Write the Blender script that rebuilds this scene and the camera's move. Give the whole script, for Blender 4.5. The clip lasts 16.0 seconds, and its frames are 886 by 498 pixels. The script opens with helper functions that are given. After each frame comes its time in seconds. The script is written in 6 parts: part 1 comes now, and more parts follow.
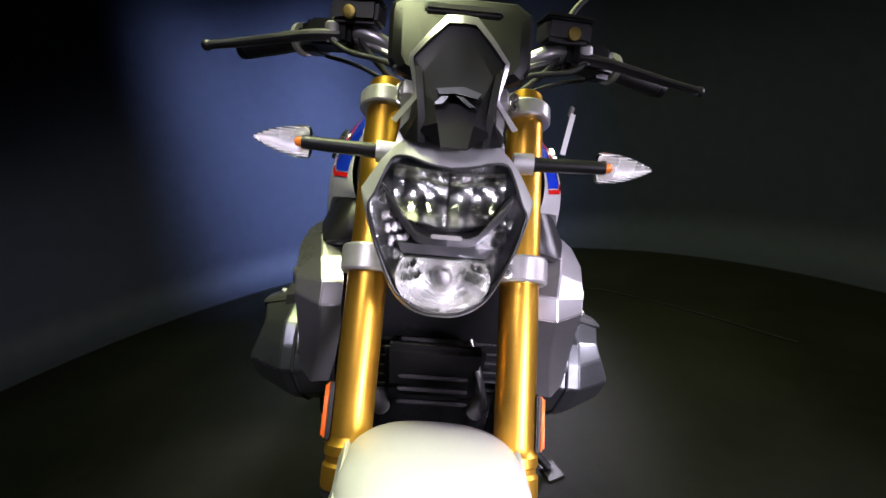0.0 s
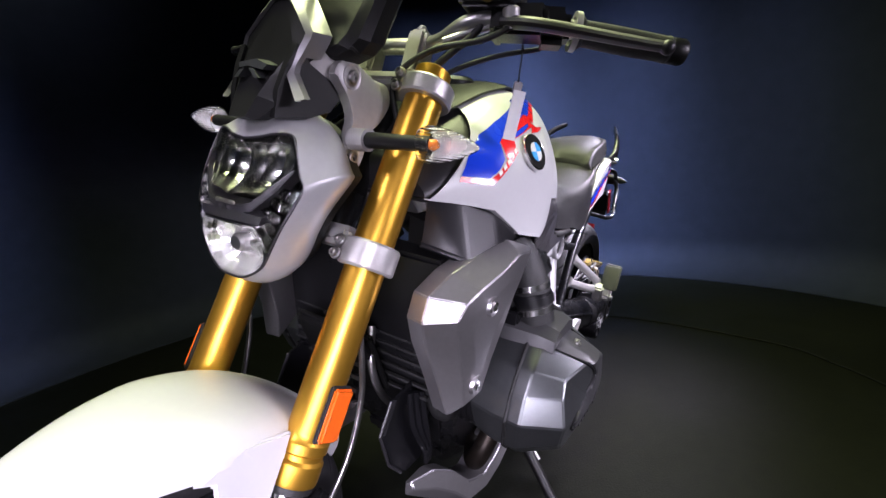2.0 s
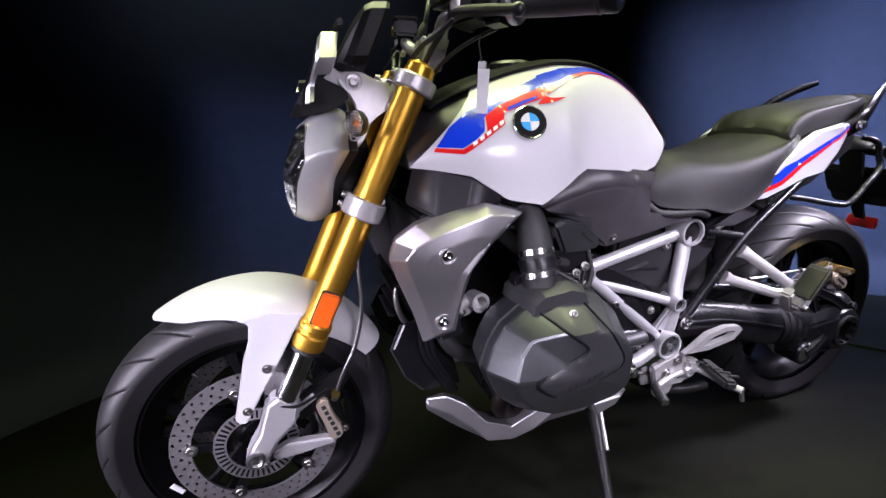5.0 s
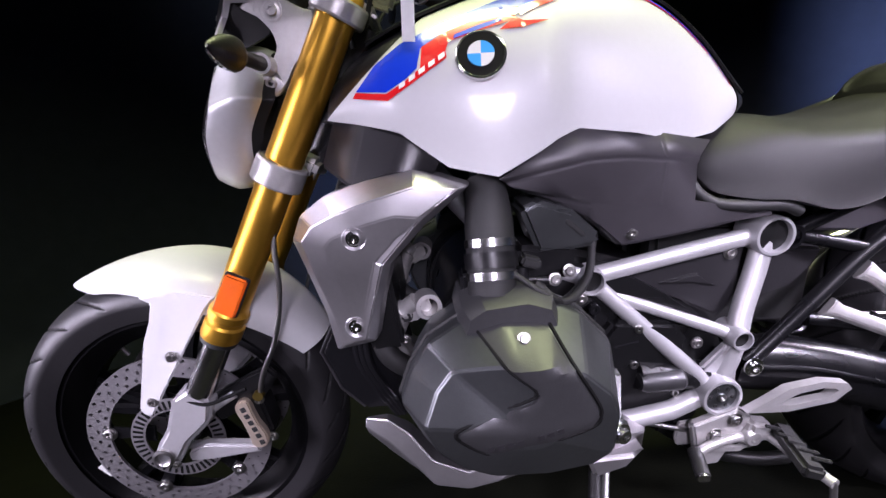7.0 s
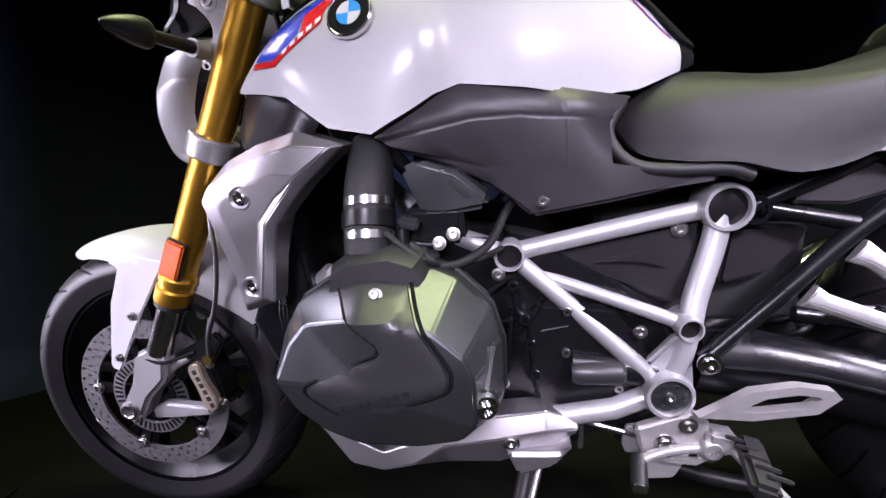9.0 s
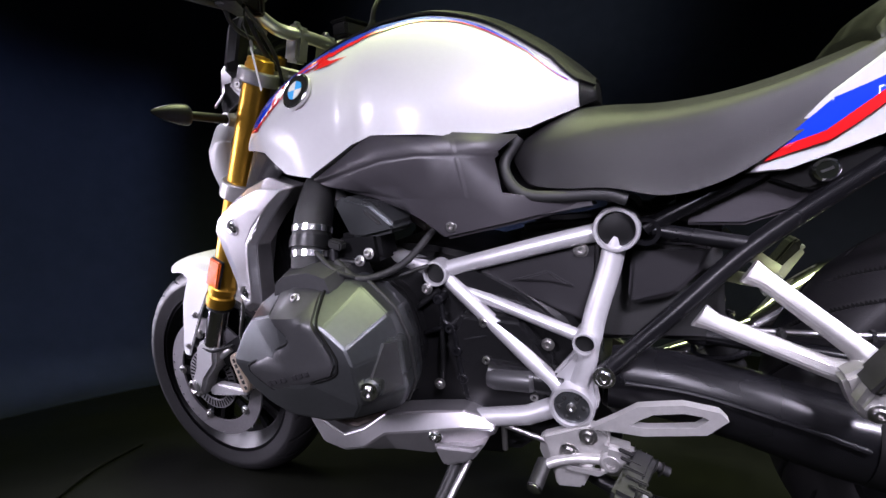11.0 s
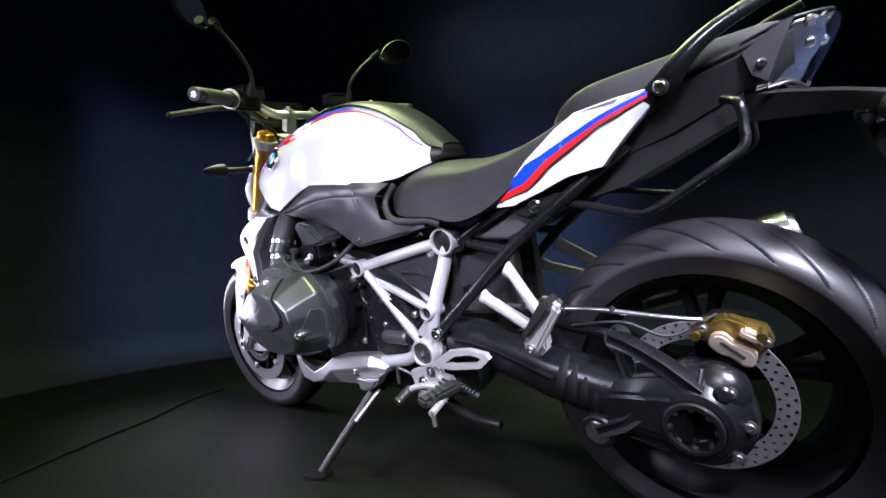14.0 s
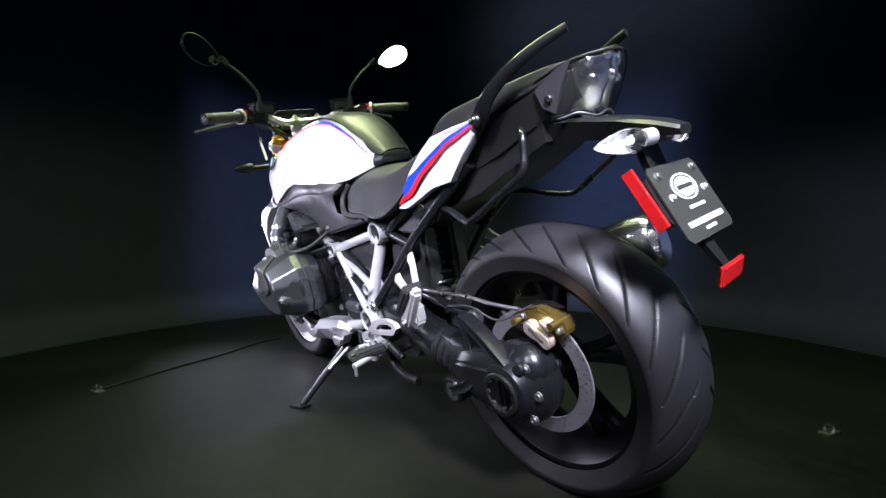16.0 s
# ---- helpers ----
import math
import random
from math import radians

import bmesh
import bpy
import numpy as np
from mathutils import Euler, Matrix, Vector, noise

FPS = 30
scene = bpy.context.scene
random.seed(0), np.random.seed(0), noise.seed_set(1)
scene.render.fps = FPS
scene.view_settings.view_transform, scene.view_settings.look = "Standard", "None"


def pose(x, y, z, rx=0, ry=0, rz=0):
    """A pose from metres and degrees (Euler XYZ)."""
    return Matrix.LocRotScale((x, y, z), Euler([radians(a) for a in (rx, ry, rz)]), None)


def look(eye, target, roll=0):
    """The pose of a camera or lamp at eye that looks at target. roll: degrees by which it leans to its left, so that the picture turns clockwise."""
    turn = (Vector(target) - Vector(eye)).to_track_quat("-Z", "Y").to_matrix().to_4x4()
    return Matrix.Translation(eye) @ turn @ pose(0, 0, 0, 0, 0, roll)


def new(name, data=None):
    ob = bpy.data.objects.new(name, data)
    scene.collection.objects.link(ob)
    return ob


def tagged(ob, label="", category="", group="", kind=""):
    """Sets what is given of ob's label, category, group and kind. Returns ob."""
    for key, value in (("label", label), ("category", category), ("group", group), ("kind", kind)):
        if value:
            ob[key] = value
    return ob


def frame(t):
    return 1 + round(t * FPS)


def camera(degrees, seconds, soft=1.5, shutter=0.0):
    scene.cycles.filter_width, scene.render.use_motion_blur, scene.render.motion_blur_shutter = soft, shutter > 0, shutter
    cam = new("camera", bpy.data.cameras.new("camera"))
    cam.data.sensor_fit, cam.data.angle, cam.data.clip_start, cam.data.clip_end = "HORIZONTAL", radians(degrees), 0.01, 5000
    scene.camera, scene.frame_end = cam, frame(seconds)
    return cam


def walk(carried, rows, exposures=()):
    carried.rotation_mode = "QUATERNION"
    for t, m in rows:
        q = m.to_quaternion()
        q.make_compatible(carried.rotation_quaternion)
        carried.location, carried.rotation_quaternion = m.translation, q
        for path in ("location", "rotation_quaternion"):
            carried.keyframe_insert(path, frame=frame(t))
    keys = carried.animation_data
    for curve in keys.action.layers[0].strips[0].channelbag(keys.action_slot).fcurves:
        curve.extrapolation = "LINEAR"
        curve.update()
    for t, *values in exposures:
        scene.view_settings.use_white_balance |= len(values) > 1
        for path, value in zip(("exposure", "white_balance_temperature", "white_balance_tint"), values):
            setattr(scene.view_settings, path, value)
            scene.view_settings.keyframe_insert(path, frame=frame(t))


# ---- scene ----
cam = camera(88.71, 16.0)
# seconds; place in metres and turn in degrees, in the motorcycle's own axes
PATH = [
    (0.0, -0.3411, 0.0284, 0.9520, 74.580, -4.969, -90.874),
    (0.5, -0.3508, -0.0988, 0.9296, 73.282, -4.649, -81.926),
    (1.0, -0.3050, -0.2408, 0.9305, 71.205, -4.903, -73.265),
    (1.5, -0.2348, -0.3658, 0.9433, 71.743, -4.932, -64.883),
    (2.0, -0.1765, -0.4736, 0.9479, 73.418, -4.119, -58.245),
    (2.5, -0.1021, -0.5473, 0.9454, 72.589, -2.670, -49.120),
    (3.0, -0.0457, -0.5971, 0.9355, 70.889, -1.285, -42.637),
    (3.5, -0.0263, -0.6858, 0.9425, 70.742, -0.525, -34.061),
    (4.0, -0.0144, -0.8054, 0.9451, 72.326, 1.138, -27.098),
    (4.5, 0.0569, -0.9413, 0.9537, 72.725, 2.287, -22.608),
    (7.0, 0.4572, -0.7844, 0.8463, 72.208, 2.986, -3.957),
    (7.5, 0.5000, -0.7837, 0.8290, 72.971, 2.778, -2.142),
    (8.0, 0.5641, -0.7834, 0.7976, 73.670, 3.102, 0.315),
    (10.5, 0.9848, -0.7891, 0.7191, 80.367, 7.485, 21.039),
    (11.0, 1.0607, -0.8220, 0.7267, 81.181, 7.735, 24.160),
    (11.5, 1.1384, -0.8562, 0.7349, 81.806, 7.916, 26.746),
    (12.0, 1.2135, -0.8850, 0.7460, 81.785, 8.264, 28.036),
    (12.5, 1.2931, -0.9176, 0.7496, 82.002, 8.589, 29.265),
    (13.0, 1.3854, -0.9453, 0.7478, 82.621, 8.888, 30.988),
    (13.5, 1.5008, -0.9517, 0.7354, 82.794, 9.722, 33.403),
    (14.0, 1.6411, -0.9531, 0.7354, 82.709, 9.771, 36.401),
    (14.5, 1.7715, -0.9323, 0.7277, 82.496, 10.198, 39.991),
    (15.0, 1.9004, -0.8855, 0.7323, 82.210, 10.493, 43.635),
    (15.5, 2.0205, -0.8393, 0.7312, 81.658, 10.261, 47.688),
    (16.0, 2.1383, -0.7797, 0.7450, 80.801, 10.666, 50.576),
]
# the machine leans on its stand
LEAN = pose(0, 0, 0.002, 13.5, 0, 0)
walk(cam, [(t, LEAN @ pose(*p)) for t, *p in PATH],
     exposures=[(0.0, 0.35, 6500, 13), (3.5, 0.05, 6500, 11), (7.0, 0.1, 6450, 15), (8.0, 0.0, 6450, 15), (11.0, 0.0, 6450, 10), (12.5, 0.1, 6400, 9), (14.0, 0.5, 6200, 6), (16.0, 0.72, 6200, 5)])

# ---- light ----
world = bpy.data.worlds.new("dark_hall")
world.use_nodes = True
scene.world = world
world.node_tree.nodes["Background"].inputs[0].default_value = (0.25, 0.3, 0.5, 1)
world.node_tree.nodes["Background"].inputs[1].default_value = 0.004


def V(*p):
    return Vector(p)


def unseen_lamp(at, to, watts, size, colour, high=None, spread=180):
    data = bpy.data.lights.new("unseen_lamp", "AREA")
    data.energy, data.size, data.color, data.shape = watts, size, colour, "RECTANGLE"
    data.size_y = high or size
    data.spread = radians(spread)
    ob = new("unseen_lamp", data)
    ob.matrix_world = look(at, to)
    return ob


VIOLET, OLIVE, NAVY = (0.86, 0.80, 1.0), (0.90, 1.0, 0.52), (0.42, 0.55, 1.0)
CENTRE = V(0.75, 0.15, 0)
# unseen violet lamps in an arc stand in for light following the camera
for angle, watts, up, aim in ((178, 1.6, 2.25, (0.2, -0.1, 0.5)), (194, 2.0, 0.5, (0.0, -0.1, 0.3)), (210, 3.3, 0.85, (0.25, -0.1, 0.35)), (262, 3.6, 1.0, (0.65, -0.1, 0.3)), (302, 5.4, 1.5, (1.02, -0.1, 0.4)), (338, 7.5, 1.85, (1.45, -0.1, 0.35))):
    a = radians(angle)
    unseen_lamp((0.85 + 2.05 * math.cos(a), -0.1 + 2.05 * math.sin(a), up), aim, watts, 0.4, VIOLET, 0.4, 50 if angle < 300 else 36)
unseen_lamp((0.55, -0.2, 2.6), (0.6, -0.1, 0), 25, 1.2, OLIVE, 0.4, 120)
unseen_lamp((1.75, -0.35, 2.5), (1.65, -0.15, 0), 12, 0.9, OLIVE, 0.4, 120)
# unseen blue spots added under the ceiling to put a glow on the wall
# two grey ones, also added, brighten its upper part in place of haze
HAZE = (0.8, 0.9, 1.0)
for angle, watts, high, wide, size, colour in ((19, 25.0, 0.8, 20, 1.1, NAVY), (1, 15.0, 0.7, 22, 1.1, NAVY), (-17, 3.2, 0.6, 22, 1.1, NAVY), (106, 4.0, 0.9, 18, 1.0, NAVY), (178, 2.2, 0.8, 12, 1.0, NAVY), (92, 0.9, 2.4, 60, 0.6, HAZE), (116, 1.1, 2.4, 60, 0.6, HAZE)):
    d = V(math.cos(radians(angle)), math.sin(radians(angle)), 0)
    unseen_lamp(CENTRE + d * 0.85 + V(0, 0, 2.95), CENTRE + d * 2.37 + V(0, 0, high), watts, size, colour, size, wide)


# ---- materials ----
def material(name, colour, rough=0.5, metal=0.0, vary=0.12, scale=30.0, bump=0.0, bump_scale=400.0, coat=0.0, spec=0.5, rough_vary=0.08):
    """Colour with stains at one scale, grain at another, and a fine relief."""
    m = bpy.data.materials.new(name)
    m.use_nodes = True
    nodes, link = m.node_tree.nodes, m.node_tree.links.new
    b = nodes["Principled BSDF"]
    b.inputs["Metallic"].default_value = metal
    b.inputs["Coat Weight"].default_value = coat
    b.inputs["Coat Roughness"].default_value = 0.09
    b.inputs["Specular IOR Level"].default_value = spec
    where = nodes.new("ShaderNodeTexCoord").outputs["Object"]
    big, fine = nodes.new("ShaderNodeTexNoise"), nodes.new("ShaderNodeTexNoise")
    for n, s in ((big, scale * 0.2), (fine, scale * 4)):
        n.inputs["Scale"].default_value, n.inputs["Detail"].default_value = s, 4
        link(where, n.inputs["Vector"])
    add = nodes.new("ShaderNodeMath")
    add.operation = "ADD"
    link(big.outputs[0], add.inputs[0])
    link(fine.outputs[0], add.inputs[1])
    ramp = nodes.new("ShaderNodeMapRange")
    ramp.inputs[1].default_value, ramp.inputs[2].default_value = 0.6, 1.4
    ramp.inputs[3].default_value, ramp.inputs[4].default_value = 1 - vary, 1 + vary
    link(add.outputs[0], ramp.inputs[0])
    mul = nodes.new("ShaderNodeVectorMath")
    mul.operation = "SCALE"
    mul.inputs[0].default_value = colour
    link(ramp.outputs[0], mul.inputs["Scale"])
    link(mul.outputs[0], b.inputs["Base Color"])
    rr = nodes.new("ShaderNodeMapRange")
    rr.inputs[1].default_value, rr.inputs[2].default_value = 0.3, 0.7
    rr.inputs[3].default_value, rr.inputs[4].default_value = max(0.02, rough - rough_vary), min(1, rough + rough_vary)
    link(big.outputs[0], rr.inputs[0])
    link(rr.outputs[0], b.inputs["Roughness"])
    if bump:
        relief, n = nodes.new("ShaderNodeBump"), nodes.new("ShaderNodeTexNoise")
        n.inputs["Scale"].default_value, n.inputs["Detail"].default_value = bump_scale, 3
        link(where, n.inputs["Vector"])
        relief.inputs["Strength"].default_value, relief.inputs["Distance"].default_value = bump, 0.002
        link(n.outputs[0], relief.inputs["Height"])
        link(relief.outputs[0], b.inputs["Normal"])
    return m


def glass(name, colour=(1, 1, 1), rough=0.02, bump=0.0):
    m = bpy.data.materials.new(name)
    m.use_nodes = True
    b = m.node_tree.nodes["Principled BSDF"]
    b.inputs["Base Color"].default_value = (*colour, 1)
    b.inputs["Transmission Weight"].default_value = 1
    b.inputs["Roughness"].default_value, b.inputs["IOR"].default_value = rough, 1.25
    if bump:
        n, w, r = (m.node_tree.nodes.new("ShaderNode" + k) for k in ("TexCoord", "TexWave", "Bump"))
        w.bands_direction = "Z"
        w.inputs["Scale"].default_value = 110
        m.node_tree.links.new(n.outputs["Object"], w.inputs["Vector"])
        m.node_tree.links.new(w.outputs["Fac"], r.inputs["Height"])
        r.inputs["Strength"].default_value, r.inputs["Distance"].default_value = bump, 0.001
        m.node_tree.links.new(r.outputs[0], b.inputs["Normal"])
    return m


WHITE = material("white_lacquer", (0.52, 0.52, 0.52), 0.38, vary=0.025, coat=0.22, rough_vary=0.04)
BLUE = material("blue_foil", (0.008, 0.04, 0.55), 0.25, vary=0.05, coat=0.6)
RED = material("red_foil", (0.65, 0.012, 0.015), 0.25, vary=0.05, coat=0.6)
SKY = material("light_blue_enamel", (0.05, 0.35, 0.75), 0.4, vary=0.03, spec=0.2)
GOLD = material("gold_anodised", (0.66, 0.36, 0.045), 0.36, 0.92, vary=0.06, rough_vary=0.05)
BRONZE = material("bronze_caliper", (0.26, 0.19, 0.05), 0.34, 0.92, vary=0.15, bump=0.2)
CALIPER = material("light_bronze", (0.62, 0.52, 0.42), 0.34, 0.7, vary=0.12, bump=0.15)
SILVER = material("silver_paint", (0.55, 0.54, 0.55), 0.32, 0.8, vary=0.05, bump=0.04, coat=0.2)
SATIN = material("satin_silver_paint", (0.52, 0.52, 0.525), 0.42, 0.5, vary=0.05, bump=0.04, coat=0.1)
TITAN = material("dark_silver_paint", (0.5, 0.487, 0.497), 0.35, 0.92, vary=0.06, coat=0.15)
FRAME = material("light_silver_frame", (0.5, 0.495, 0.505), 0.38, 0.55, vary=0.06, bump=0.06)
ALU = material("cast_aluminium", (0.5, 0.49, 0.48), 0.36, 0.6, vary=0.1, bump=0.2, bump_scale=700)
REFLECT = material("reflector_silver", (0.62, 0.62, 0.60), 0.16, 1.0, vary=0.12, scale=120, rough_vary=0.06, bump=0.12, bump_scale=260)
DIM = material("dark_chrome", (0.34, 0.34, 0.33), 0.22, 1.0, vary=0.3, scale=90)
BOWL = material("faceted_chrome", (0.82, 0.82, 0.79), 0.22, 0.8, vary=0.12, scale=150)
CUP = material("frosted_reflector", (0.75, 0.74, 0.75), 0.25, 0.5, vary=0.12, scale=150, bump=0.3, bump_scale=380)
HEADER = material("heat_tinted_steel", (0.025, 0.02, 0.016), 0.4, 0.8, vary=0.3)
CHROME = material("polished_steel", (0.74, 0.73, 0.72), 0.17, 1.0, vary=0.05, rough_vary=0.05)
STEEL = material("brushed_steel", (0.45, 0.44, 0.43), 0.35, 1.0, vary=0.12, bump=0.1)
DISC = material("ground_steel", (0.40, 0.385, 0.40), 0.36, 0.8, vary=0.12, bump=0.1)
PLASTIC = material("black_grained_plastic", (0.008, 0.008, 0.008), 0.36, vary=0.15, bump=0.15, bump_scale=900, spec=0.25)
GREY = material("grey_moulded_plastic", (0.016, 0.0152, 0.0168), 0.36, vary=0.1, bump=0.15, bump_scale=900, spec=0.5)
INFILL = material("grey_panel_plastic", (0.040, 0.037, 0.041), 0.42, vary=0.08, bump=0.2, bump_scale=900, spec=0.55)
GLOSS = material("black_gloss_paint", (0.005, 0.005, 0.0058), 0.27, vary=0.1, spec=0.35)
RIM = material("wheel_gloss_black", (0.004, 0.004, 0.0045), 0.33, vary=0.1, spec=0.15, rough_vary=0.04)
BLACK = material("matt_black", (0.012, 0.012, 0.012), 0.6, vary=0.2, bump=0.2)
RUBBER = material("tyre_rubber", (0.013, 0.0125, 0.0135), 0.44, spec=0.42, vary=0.2, bump=0.2, bump_scale=500)
SOFT = material("soft_rubber", (0.011, 0.011, 0.011), 0.5, vary=0.2, bump=0.4, bump_scale=700)
VINYL = material("seat_vinyl", (0.0095, 0.009, 0.0095), 0.47, vary=0.1, bump=0.3, bump_scale=1100, spec=0.3)
ENGINE = material("dark_engine_paint", (0.055, 0.055, 0.057), 0.42, 0.55, vary=0.1, bump=0.08, coat=0.1)
ENGINE2 = material("satin_engine_cover", (0.135, 0.142, 0.146), 0.33, 0.88, vary=0.08, bump=0.06)
CASE = material("black_engine_casting", (0.007, 0.007, 0.0075), 0.3, 0.0, vary=0.2, bump=0.12, bump_scale=500, spec=0.3)
ORANGE = material("orange_reflector", (0.75, 0.12, 0.01), 0.15, vary=0.05, bump=0.5, bump_scale=900, coat=0.6)
REDLENS = material("red_reflector", (0.5, 0.008, 0.01), 0.25, vary=0.12, bump=0.6, bump_scale=900, coat=0.6)
PAPER = material("white_tag_paper", (0.8, 0.8, 0.78), 0.7, vary=0.05)
SIGN = material("dark_plate_paint", (0.022, 0.024, 0.02), 0.4, vary=0.15)
PRINT = material("white_print", (0.7, 0.7, 0.68), 0.5, vary=0.05)
AMBER = material("amber_bulb", (0.5, 0.13, 0.015), 0.2, vary=0.05, coat=0.4)
MIRROR = material("mirror_silver", (0.9, 0.9, 0.9), 0.02, 1.0, vary=0.0, rough_vary=0.0)
SCREEN = material("dark_display", (0.006, 0.006, 0.007), 0.12, vary=0.05, coat=0.5)
CLEAR = glass("clear_lens")
PRISM = glass("ribbed_clear_lens", bump=0.6)
FLOOR = material("olive_black_floor", (0.0045, 0.005, 0.003), 0.55, vary=0.5, scale=6, bump=0.4, bump_scale=180, rough_vary=0.15, spec=0.12)
WALL = material("dark_navy_wall", (0.020, 0.023, 0.036), 0.7, vary=0.2, scale=3, bump=0.05, bump_scale=60, spec=0.15)
CEIL = material("black_ceiling", (0.02, 0.02, 0.022), 0.8, vary=0.2)
CABLE = material("black_cable", (0.004, 0.004, 0.004), 0.7, vary=0.2, spec=0.15)


# ---- mesh helpers ----
def finish(name, bm, mat, parent=None, label="", sharp=32):
    bmesh.ops.recalc_face_normals(bm, faces=bm.faces)
    me = bpy.data.meshes.new(name)
    bm.to_mesh(me)
    bm.free()
    for p in me.polygons:
        p.use_smooth = True
    me.set_sharp_from_angle(angle=radians(sharp))
    for x in mat if isinstance(mat, (list, tuple)) else [mat]:
        me.materials.append(x)
    ob = new(name, me)
    ob.parent = parent
    if label:
        ob["label"] = label
    return ob


def part(name, bm, mat, parent, label="", sharp=32):
    return finish(name, bm, mat, parent, label, sharp)


def flat_faced(ob):
    """Flat faces stay flat and only the rounded edges between them shade smoothly."""
    m = ob.modifiers.new("face_normals", "WEIGHTED_NORMAL")
    m.keep_sharp, m.weight = True, 50
    return ob


def thing(name, label, category, m=None, group="", kind=""):
    ob = new(name)
    ob.empty_display_size = 0.1
    if m is not None:
        ob.matrix_world = m
    return tagged(ob, label, category, group, kind)


def smooth(points, n=8, closed=False):
    """Catmull-Rom through the points (of any length), n steps between two."""
    p = [np.array(q, float) for q in points]
    out, count = [], len(p)
    for i in range(count if closed else count - 1):
        if closed:
            a, b, c, d = p[i - 1], p[i], p[(i + 1) % count], p[(i + 2) % count]
        else:
            b, c = p[i], p[i + 1]
            a = p[i - 1] if i else 2 * b - c
            d = p[i + 2] if i + 2 < count else 2 * c - b
        for k in range(n):
            t = k / n
            out.append(0.5 * (2 * b + (c - a) * t + (2 * a - 5 * b + 4 * c - d) * t * t + (3 * b - a - 3 * c + d) * t ** 3))
    if not closed:
        out.append(p[-1])
    return out


def loft(rings, bm=None, caps=True, closed=True):
    """Skin over rings of equally many points."""
    bm = bm or bmesh.new()
    rows = [[bm.verts.new(tuple(map(float, p))) for p in r] for r in rings]
    n = len(rows[0])
    for a, b in zip(rows, rows[1:]):
        for i in range(n if closed else n - 1):
            j = (i + 1) % n
            try:
                bm.faces.new((a[i], a[j], b[j], b[i]))
            except ValueError:
                pass
    if caps:
        bm.faces.new(rows[0][::-1])
        bm.faces.new(rows[-1])
    return bm


def bevel(bm, width, segments=2, angle=28):
    edges = [e for e in bm.edges if len(e.link_faces) == 2 and e.calc_face_angle(0) > radians(angle)]
    if edges:
        bmesh.ops.bevel(bm, geom=edges, offset=width, segments=segments, affect="EDGES", clamp_overlap=True)
    return bm


def tube(points, radius, n=14, bm=None, caps=True):
    """A round bar along the points; radius is one number or one for each point."""
    pts = [Vector(tuple(map(float, p))) for p in points]
    rs = radius if isinstance(radius, (list, tuple)) else [radius] * len(pts)
    rings, normal = [], None
    for i, p in enumerate(pts):
        d = (pts[min(i + 1, len(pts) - 1)] - pts[max(i - 1, 0)]).normalized()
        if normal is None:
            normal = d.orthogonal().normalized()
        normal = (normal - d * normal.dot(d)).normalized()
        side = d.cross(normal)
        rings.append([p + (normal * math.cos(a) + side * math.sin(a)) * rs[i] for a in (2 * math.pi * k / n for k in range(n))])
    return loft(rings, bm, caps)


def bar(points, radius, steps=6, n=12, bm=None):
    return tube(smooth(points, steps), radius, n, bm)


def turned(profile, centre, axis=(0, 1, 0), n=32, bm=None, caps=True):
    """A turned body: profile rows (radius, height along the axis)."""
    axis, c = Vector(axis).normalized(), Vector(centre)
    u = axis.orthogonal().normalized()
    w = axis.cross(u)
    rings = [[c + axis * h + (u * math.cos(2 * math.pi * k / n) + w * math.sin(2 * math.pi * k / n)) * max(r, 1e-5) for k in range(n)] for r, h in profile]
    return loft(rings, bm, caps)


def ringbody(profile, centre, axis=(0, 1, 0), n=48, bm=None):
    """A turned ring: a closed profile."""
    axis, c = Vector(axis).normalized(), Vector(centre)
    u = axis.orthogonal().normalized()
    w = axis.cross(u)
    bm = bm or bmesh.new()
    rows = []
    for k in range(n):
        a = 2 * math.pi * k / n
        rows.append([bm.verts.new(c + axis * h + (u * math.cos(a) + w * math.sin(a)) * r) for r, h in profile])
    m = len(profile)
    for k in range(n):
        a, b = rows[k], rows[(k + 1) % n]
        for i in range(m):
            j = (i + 1) % m
            bm.faces.new((a[i], a[j], b[j], b[i]))
    return bm


def slab(outline, y0, y1, width=0.003, bm=None, segments=2):
    """A plate with this side outline (x, z) between y0 and y1, its edges rounded."""
    own = bmesh.new()
    loft([[(x, y0, z) for x, z in outline], [(x, y1, z) for x, z in outline]], own)
    bmesh.ops.recalc_face_normals(own, faces=own.faces)
    if width:
        bevel(own, width, segments)
    return join(bm, own)


def join(bm, own):
    if bm is None:
        return own
    me = bpy.data.meshes.new("join")
    own.to_mesh(me)
    own.free()
    bm.from_mesh(me)
    bpy.data.meshes.remove(me)
    return bm


def block(centre, size, width=0.004, turn=(0, 0, 0), bm=None):
    own = bmesh.new()
    bmesh.ops.create_cube(own, size=1)
    bmesh.ops.scale(own, vec=size, verts=own.verts)
    if width:
        bevel(own, width)
    bmesh.ops.transform(own, matrix=pose(*centre, *turn), verts=own.verts)
    return join(bm, own)


def inset(outline, k, shift=(0, 0)):
    """The outline drawn in towards its middle."""
    cx, cz = sum(p[0] for p in outline) / len(outline), sum(p[1] for p in outline) / len(outline)
    return [(cx + (x - cx) * k + shift[0], cz + (z - cz) * k + shift[1]) for x, z in outline]


